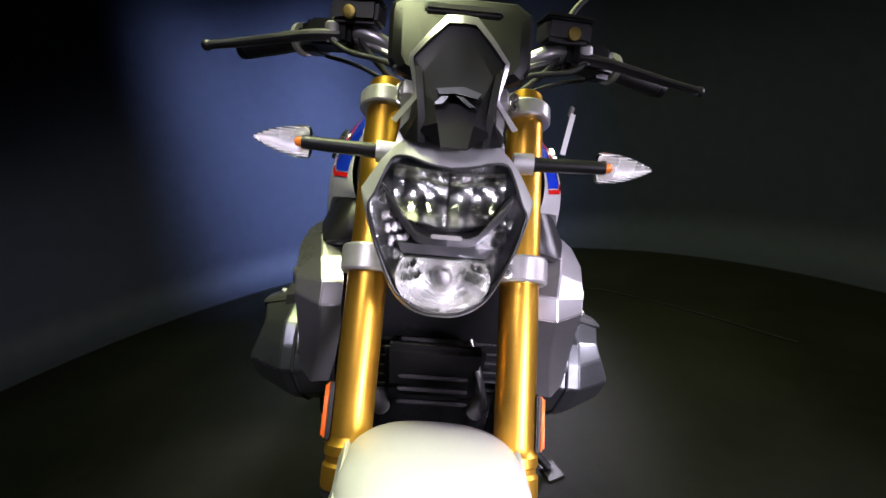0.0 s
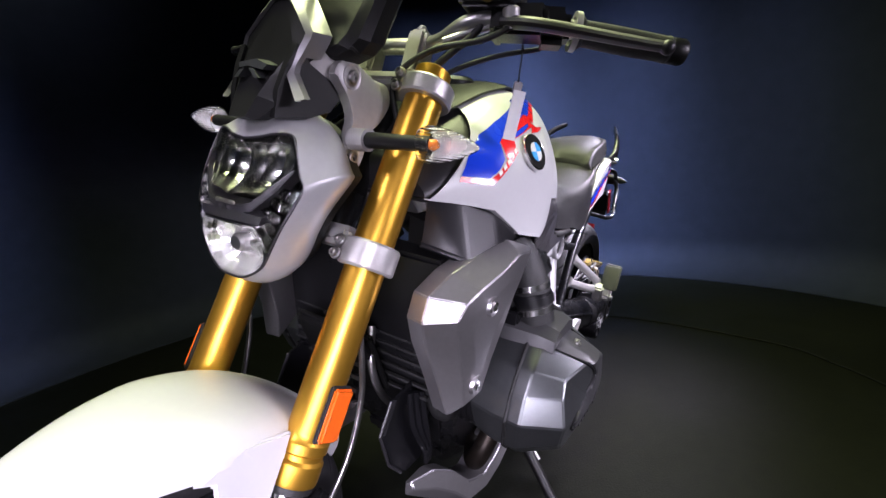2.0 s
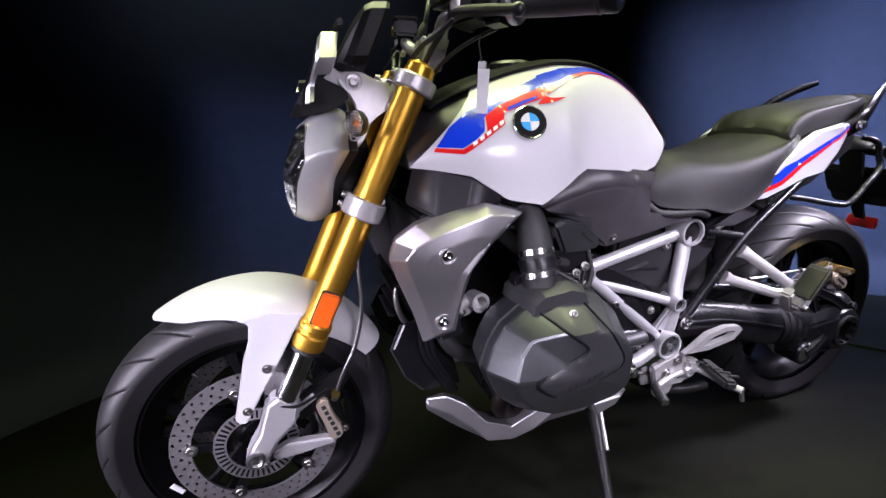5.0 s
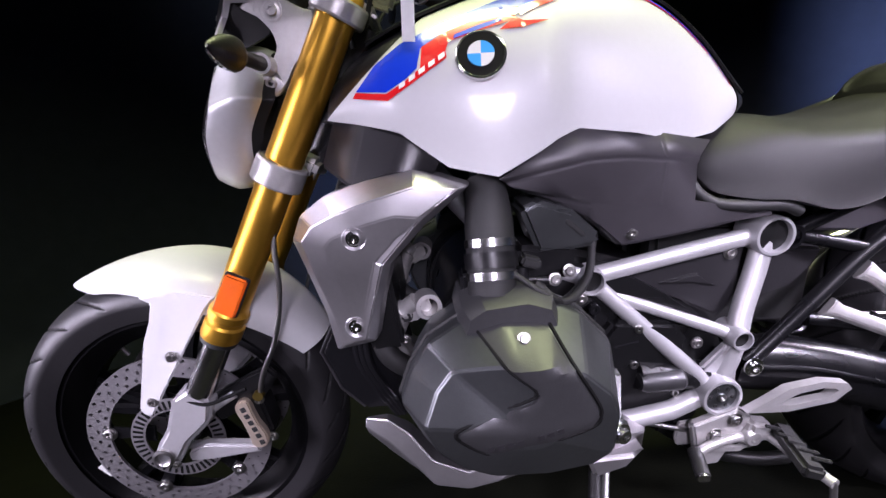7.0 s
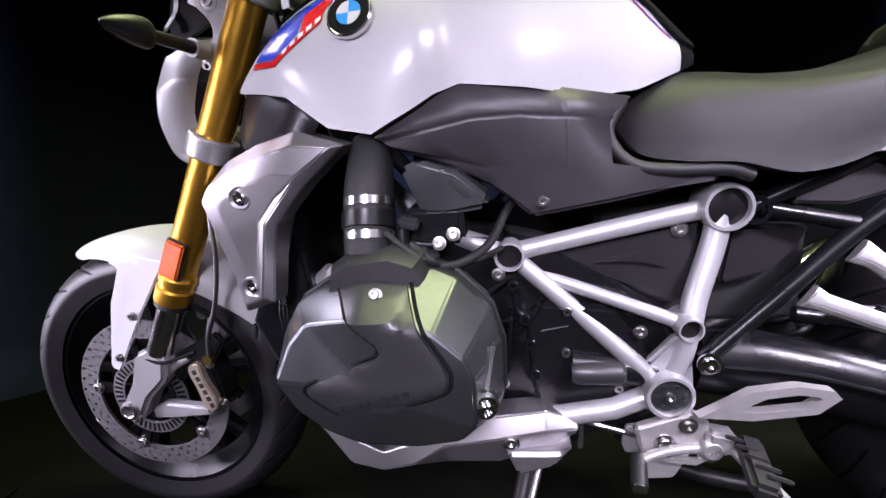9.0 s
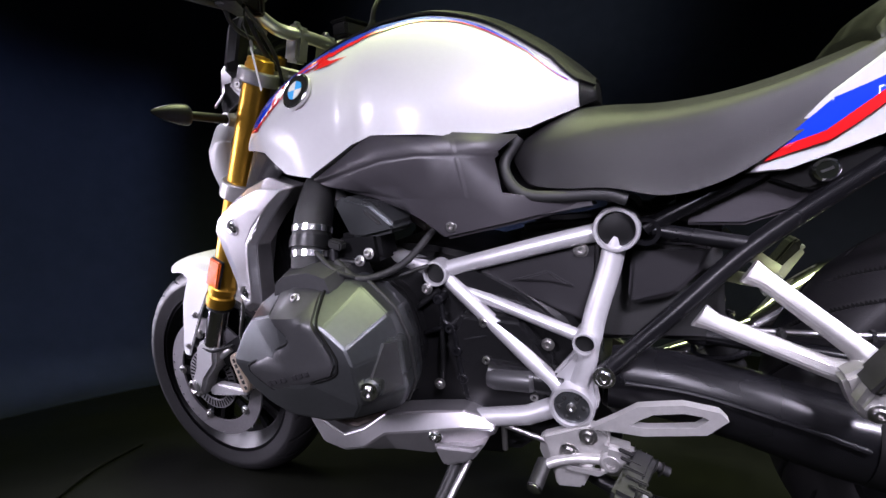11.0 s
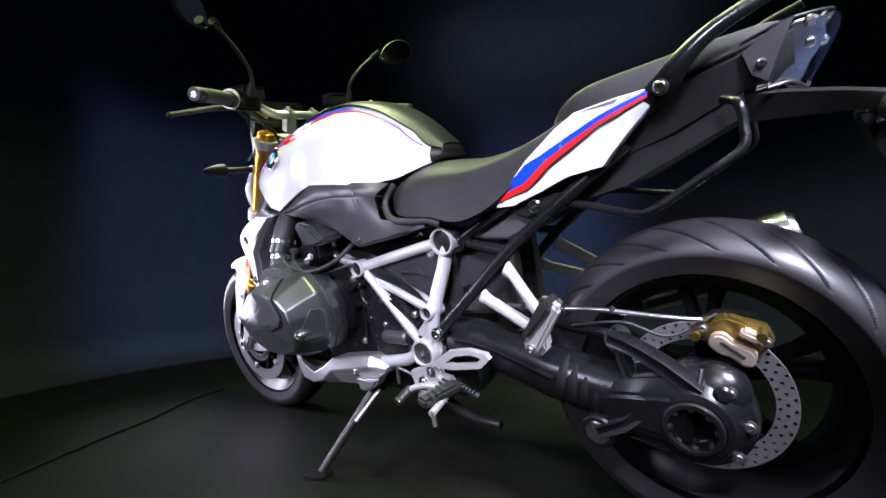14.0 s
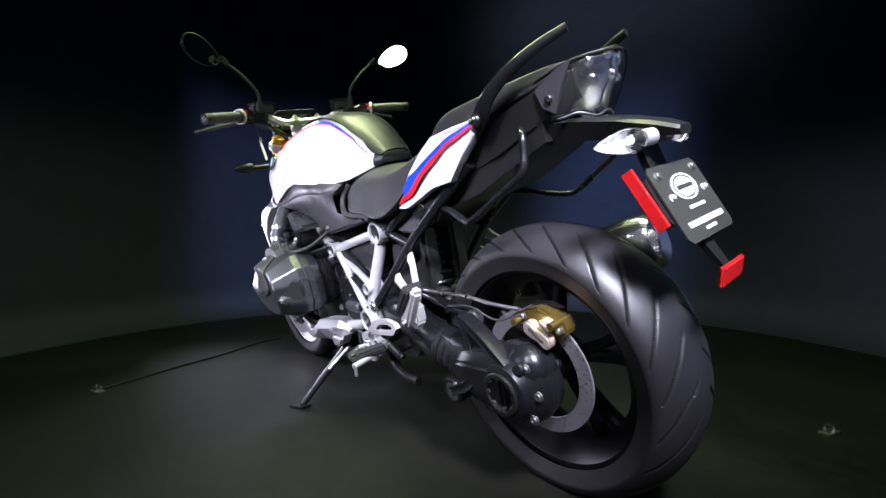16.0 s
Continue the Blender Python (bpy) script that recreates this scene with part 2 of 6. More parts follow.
def bolt(at, parent, r=0.009, axis=(0, -1, 0), mat=None, deep=0.006, name="bolt"):
    """A socket-head bolt with a washer and a recess."""
    b = turned([(r * 1.45, -0.002), (r * 1.45, 0.001), (r, 0.0015), (r, deep - 0.001), (r * 0.88, deep), (r * 0.5, deep), (r * 0.48, deep * 0.3), (0, deep * 0.3)], at, axis, 18)
    return part(name, b, mat or STEEL, parent)


def mirrored(bm):
    own = bm.copy()
    bmesh.ops.scale(own, vec=(1, -1, 1), verts=own.verts)
    bmesh.ops.reverse_faces(own, faces=own.faces)
    return own


def pair(name, bm, mat, parent, label="", sharp=32):
    """The same part on the left and on the right. Returns both."""
    other = mirrored(bm)
    return part(name, bm, mat, parent, label, sharp), part(name, other, mat, parent, label, sharp)


def sheet(grid, thick, bm=None):
    """A curved sheet: a grid of points, given thickness along its normals."""
    rows, cols = len(grid), len(grid[0])
    g = [[Vector(tuple(map(float, p))) for p in r] for r in grid]
    back = []
    for i in range(rows):
        line = []
        for j in range(cols):
            du = g[min(i + 1, rows - 1)][j] - g[max(i - 1, 0)][j]
            dv = g[i][min(j + 1, cols - 1)] - g[i][max(j - 1, 0)]
            nrm = du.cross(dv)
            line.append(g[i][j] - (nrm.normalized() * thick if nrm.length > 1e-9 else Vector()))
        back.append(line)
    bm = bm or bmesh.new()
    a = [[bm.verts.new(p) for p in r] for r in g]
    b = [[bm.verts.new(p) for p in r] for r in back]
    for i in range(rows - 1):
        for j in range(cols - 1):
            bm.faces.new((a[i][j], a[i + 1][j], a[i + 1][j + 1], a[i][j + 1]))
            bm.faces.new((b[i][j], b[i][j + 1], b[i + 1][j + 1], b[i + 1][j]))
    for i in range(rows - 1):
        for j in (0, cols - 1):
            bm.faces.new((a[i][j], a[i + 1][j], b[i + 1][j], b[i][j]))
    for j in range(cols - 1):
        for i in (0, rows - 1):
            bm.faces.new((a[i][j], a[i][j + 1], b[i][j + 1], b[i][j]))
    return bm


# ---- the hall ----
def hall():
    bm = bmesh.new()
    size, n = 30.0, 60
    rows = [[bm.verts.new((CENTRE.x - size / 2 + size * i / n, CENTRE.y - size / 2 + size * j / n, 0)) for j in range(n + 1)] for i in range(n + 1)]
    for i in range(n):
        for j in range(n):
            bm.faces.new((rows[i][j], rows[i + 1][j], rows[i + 1][j + 1], rows[i][j + 1]))
    tagged(finish("floor", bm, FLOOR), "dark olive black studio floor with a dusty sheen", "floor", kind="structure")
    # a round wall closes the stand, coved where it meets the floor
    bm = bmesh.new()
    cove = [(2.37 - 0.22 * (1 - math.sin(a)), 0.004 + 0.22 * (1 - math.cos(a))) for a in (math.pi / 2 * k / 10 for k in range(11))]
    wall = cove + [(2.37, z) for z in (0.6, 1.0, 1.5, 2.0, 2.6, 3.2)] + [(2.42, 3.2), (2.42, -0.02), (2.15, -0.02)]
    ringbody([(r, z) for r, z in wall], CENTRE, (0, 0, 1), 240, bm)
    tagged(finish("wall_round", bm, WALL, sharp=60), "dark navy satin wall curving round the stand", "wall", kind="structure")
    bm = turned([(2.5, 0), (2.5, 0.1)], (CENTRE.x, CENTRE.y, 3.2), (0, 0, 1), 96)
    tagged(finish("ceiling", bm, CEIL), "matt black studio ceiling", "ceiling", kind="structure")


hall()

# ---- the motorcycle, in its own upright axes: x to the rear, y to its right, z up, origin under the front axle ----
bike = thing("motorcycle", "white motorcycle with blue and red stripes on its side stand", "motorcycle", LEAN)
FA, RA = V(0, 0, 0.298), V(1.503, -0.012, 0.300)
UP = V(0.469, 0, 0.883)


def fork_at(z, y=0.0, ahead=0.0):
    """A point on the fork's line at height z, moved ahead of it."""
    return V(0.015 + (z - 0.3) * 0.531 - ahead * 0.883, y, z + ahead * 0.469)


def tyre(centre, radius, half, bead, parent, pitch, rear):
    bm = bmesh.new()
    n, m = (1500, 100) if rear else (1000, 80)
    prof = []
    for j in range(m + 1):
        s = -1 + 2 * j / m
        ang = s * radians(112)
        crown = half * math.sin(min(abs(ang), math.pi / 2)) * (1 if s > 0 else -1)
        if abs(ang) > math.pi / 2:
            crown *= 1 - 0.35 * (abs(ang) - math.pi / 2)
        high = math.cos(ang) if abs(ang) < math.pi / 2 else -(abs(ang) - math.pi / 2) * 1.1
        top, low = radius, bead
        mid = low + (top - low) * 0.40
        r = mid + (top - mid) * high if high > 0 else mid + (mid - low) * high / 0.43
        prof.append((r, crown, s))
    rows, depth = [], []
    for k in range(n):
        a = 2 * math.pi * k / n
        row = []
        for r, y, s in prof:
            arc = s * half * 1.9
            c = a * radius
            d = 0.0
            q = abs(arc)
            lead = (c + (pitch / 2 if arc > 0 else 0) + q * 1.15) % pitch - pitch / 2
            fade = min(1, max(0, (q - 0.12 * half) / (0.15 * half))) * min(1, max(0, (1.35 * half - q) / (0.15 * half)))
            d = 0.006 * math.exp(-(lead / (0.0034 if rear else 0.003)) ** 2) * fade
            depth.append(d)
            row.append(bm.verts.new((centre.x + (r - d) * math.cos(a), centre.y + y, centre.z + (r - d) * math.sin(a))))
        rows.append(row)
    for k in range(n):
        p, q = rows[k], rows[(k + 1) % n]
        for j in range(m):
            f = bm.faces.new((p[j], p[j + 1], q[j + 1], q[j]))
            kk = (k + 1) % n
            # groove faces take a blacker material, their shade put into the colour
            f.material_index = int(depth[k * (m + 1) + j] + depth[k * (m + 1) + j + 1] + depth[kk * (m + 1) + j] + depth[kk * (m + 1) + j + 1] > 0.0075)
    return part("tyre", bm, [RUBBER, CABLE], parent, "black rubber tyre with slanted tread grooves", 50)


def drilled(centre, y, r0, r1, thick, holes, parent, label):
    """A drilled brake disc: two faces of cells, each with a hole through it."""
    bm = bmesh.new()
    rings = 3
    cells = holes
    for k in range(cells):
        for i in range(rings):
            ra, rb = r0 + (r1 - r0) * i / rings, r0 + (r1 - r0) * (i + 1) / rings
            t0, t1 = 2 * math.pi * (k + 0.5 * i) / cells, 2 * math.pi * (k + 1 + 0.5 * i) / cells
            tm, rm = (t0 + t1) / 2, (ra + rb) / 2
            outer = [(ra, t0), (ra, tm), (ra, t1), (rm, t1), (rb, t1), (rb, tm), (rb, t0), (rm, t0)]
            hole = []
            for q in range(8):
                g = -math.pi * 0.75 + q * math.pi / 4
                hole.append((rm + 0.0033 * math.sin(g), tm + 0.0033 * math.cos(g) / rm))
            for face in (y - thick / 2, y + thick / 2):
                a = [bm.verts.new((centre.x + r * math.cos(t), face, centre.z + r * math.sin(t))) for r, t in outer]
                b = [bm.verts.new((centre.x + r * math.cos(t), face, centre.z + r * math.sin(t))) for r, t in hole]
                for q in range(8):
                    bm.faces.new((a[q], a[(q + 1) % 8], b[(q + 1) % 8], b[q]))
        for r, q in ((r0, 0.0), (r1, 0.5 * (rings - 1))):
            for h in (0.0, 0.5):
                t0, t1 = 2 * math.pi * (k + q + h) / cells, 2 * math.pi * (k + q + h + 0.5) / cells
                bm.faces.new([bm.verts.new((centre.x + r * math.cos(t), f, centre.z + r * math.sin(t))) for t, f in ((t0, y - thick / 2), (t1, y - thick / 2), (t1, y + thick / 2), (t0, y + thick / 2))])
    bmesh.ops.remove_doubles(bm, verts=bm.verts, dist=1e-5)
    return part("brake_disc", bm, DISC, parent, label)


def wheel(name, c, radius, half, rim_half, spokes, pitch, rear, label):
    bm = ringbody([(0.226, -rim_half), (0.231, -rim_half + 0.004), (0.226, -rim_half + 0.009), (0.208, -rim_half + 0.016), (0.196, -rim_half * 0.45),
                   (0.196, rim_half * 0.45), (0.208, rim_half - 0.016), (0.226, rim_half - 0.009), (0.231, rim_half - 0.004), (0.226, rim_half),
                   (0.215, rim_half), (0.196, rim_half - 0.02), (0.184, rim_half * 0.4), (0.184, -rim_half * 0.4), (0.196, -rim_half + 0.02), (0.215, -rim_half)], c, n=96)
    rim = part(name, bm, RIM, bike, label)
    hub = ringbody([(0.016, -0.05), (0.03, -0.05), (0.045, -0.03), (0.045, 0.03), (0.03, 0.05), (0.016, 0.05)], c, n=40)
    part("hub", hub, GLOSS, rim)
    for k in range(spokes):
        a = 2 * math.pi * (k // 2) / (spokes / 2) + (0.16 if k % 2 else -0.16) + 0.3
        b = 2 * math.pi * (k // 2) / (spokes / 2) + (0.07 if k % 2 else -0.07) + 0.3
        rings = []
        for f in (0, 0.35, 0.7, 1):
            r = 0.036 + (0.192 - 0.036) * f
            ang = b + (a - b) * f
            w, d = 0.013 - 0.003 * f + (0.006 if f == 1 else 0), 0.02 - 0.004 * f
            mid = c + V(math.cos(ang) * r, 0, math.sin(ang) * r)
            side = V(-math.sin(ang), 0, math.cos(ang))
            rings.append([mid + side * w * u + V(0, v * d, 0) for u, v in ((1, 0.6), (0.6, 1), (-0.6, 1), (-1, 0.6), (-1, -0.6), (-0.6, -1), (0.6, -1), (1, -0.6))])
        part("spoke", loft(rings), RIM, rim)
    tyre(c, radius, half, 0.222, rim, pitch, rear)
    v = V(math.cos(2.2), 0, math.sin(2.2))
    part("valve", tube([c + v * 0.19, c + v * 0.165], 0.004), STEEL, rim)
    return rim


front_wheel = wheel("front_wheel", FA, 0.295, 0.060, 0.048, 10, 0.085, False, "black cast front wheel with paired spokes")
rear_wheel = wheel("rear_wheel", RA, 0.306, 0.098, 0.076, 10, 0.088, True, "black cast rear wheel with paired spokes")

for s in (-1, 1):
    drilled(FA, s * 0.068, 0.122, 0.160, 0.005, 40, front_wheel, "drilled steel brake disc")
    carrier = bmesh.new()
    for k in range(5):
        a = 2 * math.pi * k / 5 + 0.5
        d = V(math.cos(a), 0, math.sin(a))
        t = V(-math.sin(a), 0, math.cos(a))
        loft([[FA + d * r + t * w * u + V(0, s * 0.066 + v * 0.003, 0) for u, v in ((1, 1), (-1, 1), (-1, -1), (1, -1))] for r, w in ((0.045, 0.016), (0.085, 0.009), (0.126, 0.012))], carrier)
    part("disc_carrier", carrier, GLOSS, front_wheel)
    for k in range(5):
        a = 2 * math.pi * k / 5 + 0.5
        bolt(FA + V(math.cos(a) * 0.122, s * 0.071, math.sin(a) * 0.122), front_wheel, 0.009, (0, s, 0), STEEL, 0.005)

# slotted sensor ring inside the left disc
ring = part("sensor_ring", ringbody([(0.058, -0.0015), (0.082, -0.0015), (0.082, 0.0015), (0.058, 0.0015)], FA + V(0, -0.076, 0), n=60), DISC, front_wheel, "slotted bright sensor ring")
for k in range(44):
    a = 2 * math.pi * k / 44
    part("slot", block((FA.x + 0.070 * math.cos(a), -0.078, FA.z + 0.070 * math.sin(a)), (0.017, 0.001, 0.0042), 0, (0, -math.degrees(a), 0)), CABLE, ring)
# the left rim carries two printed marks
part("sticker", block((-0.168, -0.046, 0.215), (0.03, 0.003, 0.012), 0.001, (0, 52, 0)), PRINT, front_wheel)

# ---- fork ----
for s in (-1, 1):
    y = s * 0.105
    leg = part("fork_leg", tube([fork_at(0.555, y), fork_at(0.62, y), fork_at(0.75, y), fork_at(0.992, y)], [0.0268, 0.0268, 0.0272, 0.0272], 40), GOLD, bike, "gold anodised upper fork tube")
    b = turned([(0.0, -0.03), (0.0305, -0.03), (0.0315, -0.026), (0.0315, -0.004), (0.0285, 0.0), (0.0285, 0.006), (0.031, 0.009), (0.031, 0.02), (0.028, 0.024), (0.0268, 0.03)], fork_at(0.535, y), UP, 40)
    part("collar", b, GOLD, leg)
    part("dust_seal", turned([(0.026, -0.01), (0.029, -0.008), (0.029, 0.0)], fork_at(0.508, y), UP, 32), SOFT, leg)
    part("slider", tube([fork_at(0.36, y), fork_at(0.51, y)], 0.0225, 36), CHROME, leg, "polished inner fork tube")
    part("fork_cap", turned([(0.0255, 0), (0.0255, 0.012), (0.022, 0.015), (0.017, 0.015), (0.015, 0.019), (0.008, 0.019), (0.007, 0.012), (0, 0.012)], fork_at(0.99, y), UP, 32), GOLD, leg)
    foot = bmesh.new()
    loft([[(x, s * yy, z) for x, z in ((-0.022, 0.295), (-0.006, 0.325), (0.012, 0.35), (0.035, 0.412), (0.062, 0.425), (0.098, 0.402), (0.088, 0.36), (0.045, 0.322), (0.022, 0.285), (0.004, 0.268), (-0.015, 0.275))] for yy in (0.082, 0.128)], foot)
    bmesh.ops.recalc_face_normals(foot, faces=foot.faces)
    bevel(foot, 0.008, 3)
    part("axle_clamp", foot, FRAME, leg, "light cast aluminium fork foot")
    arm = bmesh.new()
    loft([[(x, s * yy, z) for x, z in ((0.03, 0.292), (0.06, 0.305), (0.15, 0.295), (0.155, 0.28), (0.07, 0.272), (0.03, 0.272))] for yy in (0.09, 0.112)], arm)
    bmesh.ops.recalc_face_normals(arm, faces=arm.faces)
    bevel(arm, 0.004)
    part("caliper_arm", arm, FRAME, leg)
    part("caliper_brace", bar([(0.012, s * 0.106, 0.318), (0.045, s * 0.106, 0.338), (0.085, s * 0.104, 0.372), (0.125, s * 0.10, 0.395)], 0.0075, 5, 12), FRAME, leg)
    part("sensor_wire", bar([(0.06, s * 0.125, 0.405), (0.09, s * 0.128, 0.397), (0.12, s * 0.12, 0.402), (0.15, s * 0.112, 0.41)], 0.0032, 5, 8), CABLE, leg)
    part("axle_nut", turned([(0.018, 0), (0.018, 0.004), (0.013, 0.006), (0.011, 0.004), (0.011, -0.004), (0, -0.004)], (0, s * 0.128, 0.3), (0, s, 0), 24), STEEL, leg)
    bolt(V(0.018, s * 0.129, 0.285), leg, 0.005, (0, s, 0))
    # reflector on its bracket, on the outside of the tube
    mid = fork_at(0.588, s * 0.137)
    part("reflector", block(mid, (0.034, 0.008, 0.066), 0.003, (0, 28, 0)), ORANGE, leg, "orange side reflector")
    part("reflector_back", block(mid - V(0, s * 0.005, 0), (0.038, 0.005, 0.07), 0.002, (0, 28, 0)), BLACK, leg)

# triple clamps
for z, thick, name in ((0.762, 0.036, "lower_fork_clamp"), (0.972, 0.026, "upper_fork_clamp")):
    c = fork_at(z)
    bm = bmesh.new()
    for s in (-1, 1):
        p = fork_at(z, s * 0.105)
        ringbody([(0.0272, -thick / 2), (0.036, -thick / 2), (0.038, -thick / 2 + 0.003), (0.038, thick / 2 - 0.003), (0.036, thick / 2), (0.0272, thick / 2)], p, UP, 40, bm)
        block(p + V(0.012, -s * 0.036, 0.0), (0.03, 0.022, thick * 0.9), 0.003, (0, 28, 0), bm)
    block(c + V(0.02, 0, 0.01), (0.06, 0.145, thick * 0.8), 0.008, (0, 28, 0), bm)
    clamp = part(name, bm, ALU, bike, "silver cast fork clamp")
    for s in (-1, 1):
        for d in (0.008, -0.008):
            bolt(fork_at(z + d, s * 0.08, 0.036), clamp, 0.0055, (-0.883, 0, 0.469), STEEL, 0.007)
part("steering_head", tube([fork_at(0.77) + V(0.035, 0, 0), fork_at(0.96) + V(0.035, 0, 0)], 0.03, 24), CASE, bike)


# ---- front mudguard ----
def mudguard():
    grid = []
    steps = 30
    for i in range(steps + 1):
        th = radians(-26.5 + 86 * i / steps)
        f = i / steps
        w = np.interp(f, [0, 0.04, 0.12, 0.4, 0.62, 0.85, 1], [0.02, 0.04, 0.066, 0.104, 0.108, 0.084, 0.06])
        drop = np.interp(f, [0, 0.12, 0.4, 0.62, 1], [0.008, 0.03, 0.048, 0.056, 0.045])
        r0 = 0.321 + 0.006 * math.sin(f * math.pi)
        line = []
        for j in range(25):
            u = -1 + 2 * j / 24
            r = r0 - drop * abs(u) ** 2.6
            line.append((FA.x + r * math.sin(th), w * math.sin(u * math.pi / 2), FA.z + r * math.cos(th)))
        grid.append(line)
    guard = part("front_mudguard", sheet(grid, 0.0035), WHITE, bike, "gloss white front mudguard", 60)
    side = [(0.010, 0.582), (0.03, 0.572), (0.026, 0.545), (0.012, 0.512), (-0.014, 0.42), (-0.022, 0.392), (-0.018, 0.382), (-0.004, 0.378), (0.03, 0.43), (0.07, 0.49), (0.115, 0.56), (0.13, 0.575), (0.07, 0.59)]
    for s in (-1, 1):
        def off(x, z):
            return s * (0.121 - max(0, z - 0.53) * 0.34)
        bm = bmesh.new()
        loft([[(x, off(x, z) - s * d, z) for x, z in side] for d in (0.006, 0.0)], bm)
        bmesh.ops.recalc_face_normals(bm, faces=bm.faces)
        bevel(bm, 0.0025)
        part("mudguard_side", bm, WHITE, guard)
        for x, z in ((0.049, 0.485), (0.002, 0.405)):
            bolt(V(x, s * 0.121, z), guard, 0.006, (0, s, 0), STEEL, 0.004)


mudguard()


# ---- headlight ----
def ringed(half):
    """A closed outline (y, z) from its right half."""
    return [(y, z) for y, z in half] + [(-y, z) for y, z in half[-2:0:-1]]


def headlight():
    lens = ringed(smooth([(0, 0.901), (0.022, 0.904), (0.042, 0.909), (0.058, 0.908), (0.066, 0.897), (0.078, 0.868), (0.084, 0.856), (0.080, 0.84), (0.0735, 0.821), (0.0535, 0.777), (0.042, 0.762), (0.024, 0.751), (0.01, 0.748), (0, 0.748)], 4))
    lens = [(y * 1.07, 0.83 + (z - 0.83) * 1.04) for y, z in lens]
    shell = ringed(smooth([(0, 0.945), (0.02, 0.945), (0.037, 0.941), (0.062, 0.927), (0.083, 0.906), (0.102, 0.876), (0.106, 0.866), (0.096, 0.838), (0.079, 0.797), (0.062, 0.758), (0.043, 0.738), (0.024, 0.730), (0.01, 0.728), (0, 0.728)], 4))

    def front(y, z):
        return 0.131 + 0.66 * max(0, z - 0.815) ** 1.25 + 0.10 * max(0, 0.79 - z) + 3.2 * y * y

    def ring(outline, k, dx):
        return [(front(y, z) + dx + 0.10 * max(0, z - 0.88), y * k, 0.83 + (z - 0.83) * k) for y, z in outline]

    def between(f):
        line = []
        for a, b in zip(lens, shell):
            xa, xb = front(*a), front(*b) + 0.026 + 0.10 * max(0, b[1] - 0.88)
            line.append((xa + (xb - xa) * f - 0.004 * math.sin(math.pi * f), a[0] * 1.03 + (b[0] * 0.994 - a[0] * 1.03) * f, a[1] + (b[1] - a[1]) * f))
        return line

    rings = [ring(shell, 0.90, 0.064), ring(shell, 0.955, 0.056), ring(shell, 0.99, 0.045), ring(shell, 1.0, 0.036), between(1.0), between(0.8), between(0.6), between(0.4), between(0.2)]
    rings += [[(front(y, z) + 0.0, y * 1.03, 0.83 + (z - 0.83) * 1.03) for y, z in lens], [(front(y, z) + 0.004, y * 1.005, 0.83 + (z - 0.83) * 1.005) for y, z in lens]]
    body = part("headlight", loft(rings, caps=False), SATIN, bike, "silver headlight with a clear shield-shaped lens", 75)
    body.location.y = 0.007
    part("lamp_back", loft([ring(shell, 0.91, 0.06), ring(shell, 0.88, 0.08), [(0.262, y * 0.66, 0.845 + (z - 0.83) * 0.66) for y, z in shell], [(0.29, y * 0.4, 0.85 + (z - 0.83) * 0.4) for y, z in shell]]), PLASTIC, body)
    part("lamp_bezel", loft([[(front(y, z) + d, y * k, 0.83 + (z - 0.83) * k) for y, z in lens] for d, k in ((0.003, 1.004), (0.006, 0.985), (0.014, 0.965), (0.034, 0.945))], caps=False), REFLECT, body, "bright inner bezel", 50)
    rows = [[(front(y * k, 0.83 + (z - 0.83) * k) - 0.005 * (1 - k ** 6), y * k, 0.83 + (z - 0.83) * k) for y, z in lens] for k in (1.012, 0.985, 0.95, 0.85, 0.7, 0.5, 0.25, 0.05)]
    lens_ob = part("lens", loft(rows, caps=False), CLEAR, body, "clear headlight lens", 60)
    lens_ob.visible_shadow = False
    part("lens_edge", tube([(front(y, z) + 0.0015, y * 1.016, 0.83 + (z - 0.83) * 1.016) for y, z in lens + lens[:1]], 0.0019, 8), GREY, body)
    part("lamp_floor", loft([[(front(y, z) + x, y * 0.95, 0.83 + (z - 0.83) * 0.95) for y, z in lens] for x in (0.030, 0.036)]), DIM, body)
    for s in (-1, 1):
        # upper reflector: a hollow of upright flutes over a bright lower lip
        grid = []
        for i in range(13):
            f = i / 12
            z = 0.843 + 0.056 * f
            hollow = 0.024 * math.sin(math.pi * f) ** 0.7
            grid.append([(front(0.062 * u, z) + 0.009 + hollow * (1 - 0.4 * u) - 0.0018 * abs(math.sin(math.pi * u * 2.5)), s * (0.002 + u * (0.050 + 0.011 * math.sin(f * 2))), z + 0.004 * u) for u in (k / 35 for k in range(36))])
        part("upper_reflector", sheet(grid, 0.001), REFLECT, body, "fluted chrome reflector", 20)
        # light guide: a bar that kinks up at its ends
        wing = bmesh.new()
        rows = []
        for y, z, tall in ((0.0, 0.829, 0.010), (0.024, 0.829, 0.010), (0.034, 0.832, 0.012), (0.058, 0.856, 0.012), (0.073, 0.875, 0.004)):
            x = front(y, z)
            rows.append([(x + 0.006, s * y, z + tall * 0.3), (x + 0.005, s * y, z - tall * 0.6), (x + 0.03, s * y, z - tall * 0.6), (x + 0.03, s * y, z + tall * 0.5)])
        loft(rows, wing)
        bmesh.ops.recalc_face_normals(wing, faces=wing.faces)
        bevel(wing, 0.0015)
        part("light_guide", wing, GREY, body, "dark light guide")
        cells = bmesh.new()
        for k in range(6):
            for q in range(3):
                y, z = 0.071 - 0.0055 * k - 0.0075 * q, 0.845 - 0.0125 * k + 0.002 * q
                block((front(y, z) + 0.014 + 0.004 * q, s * y, z), (0.010, 0.0066, 0.0105), 0.0015, (14 * s * q, 28 - 9 * k, s * 18), cells)
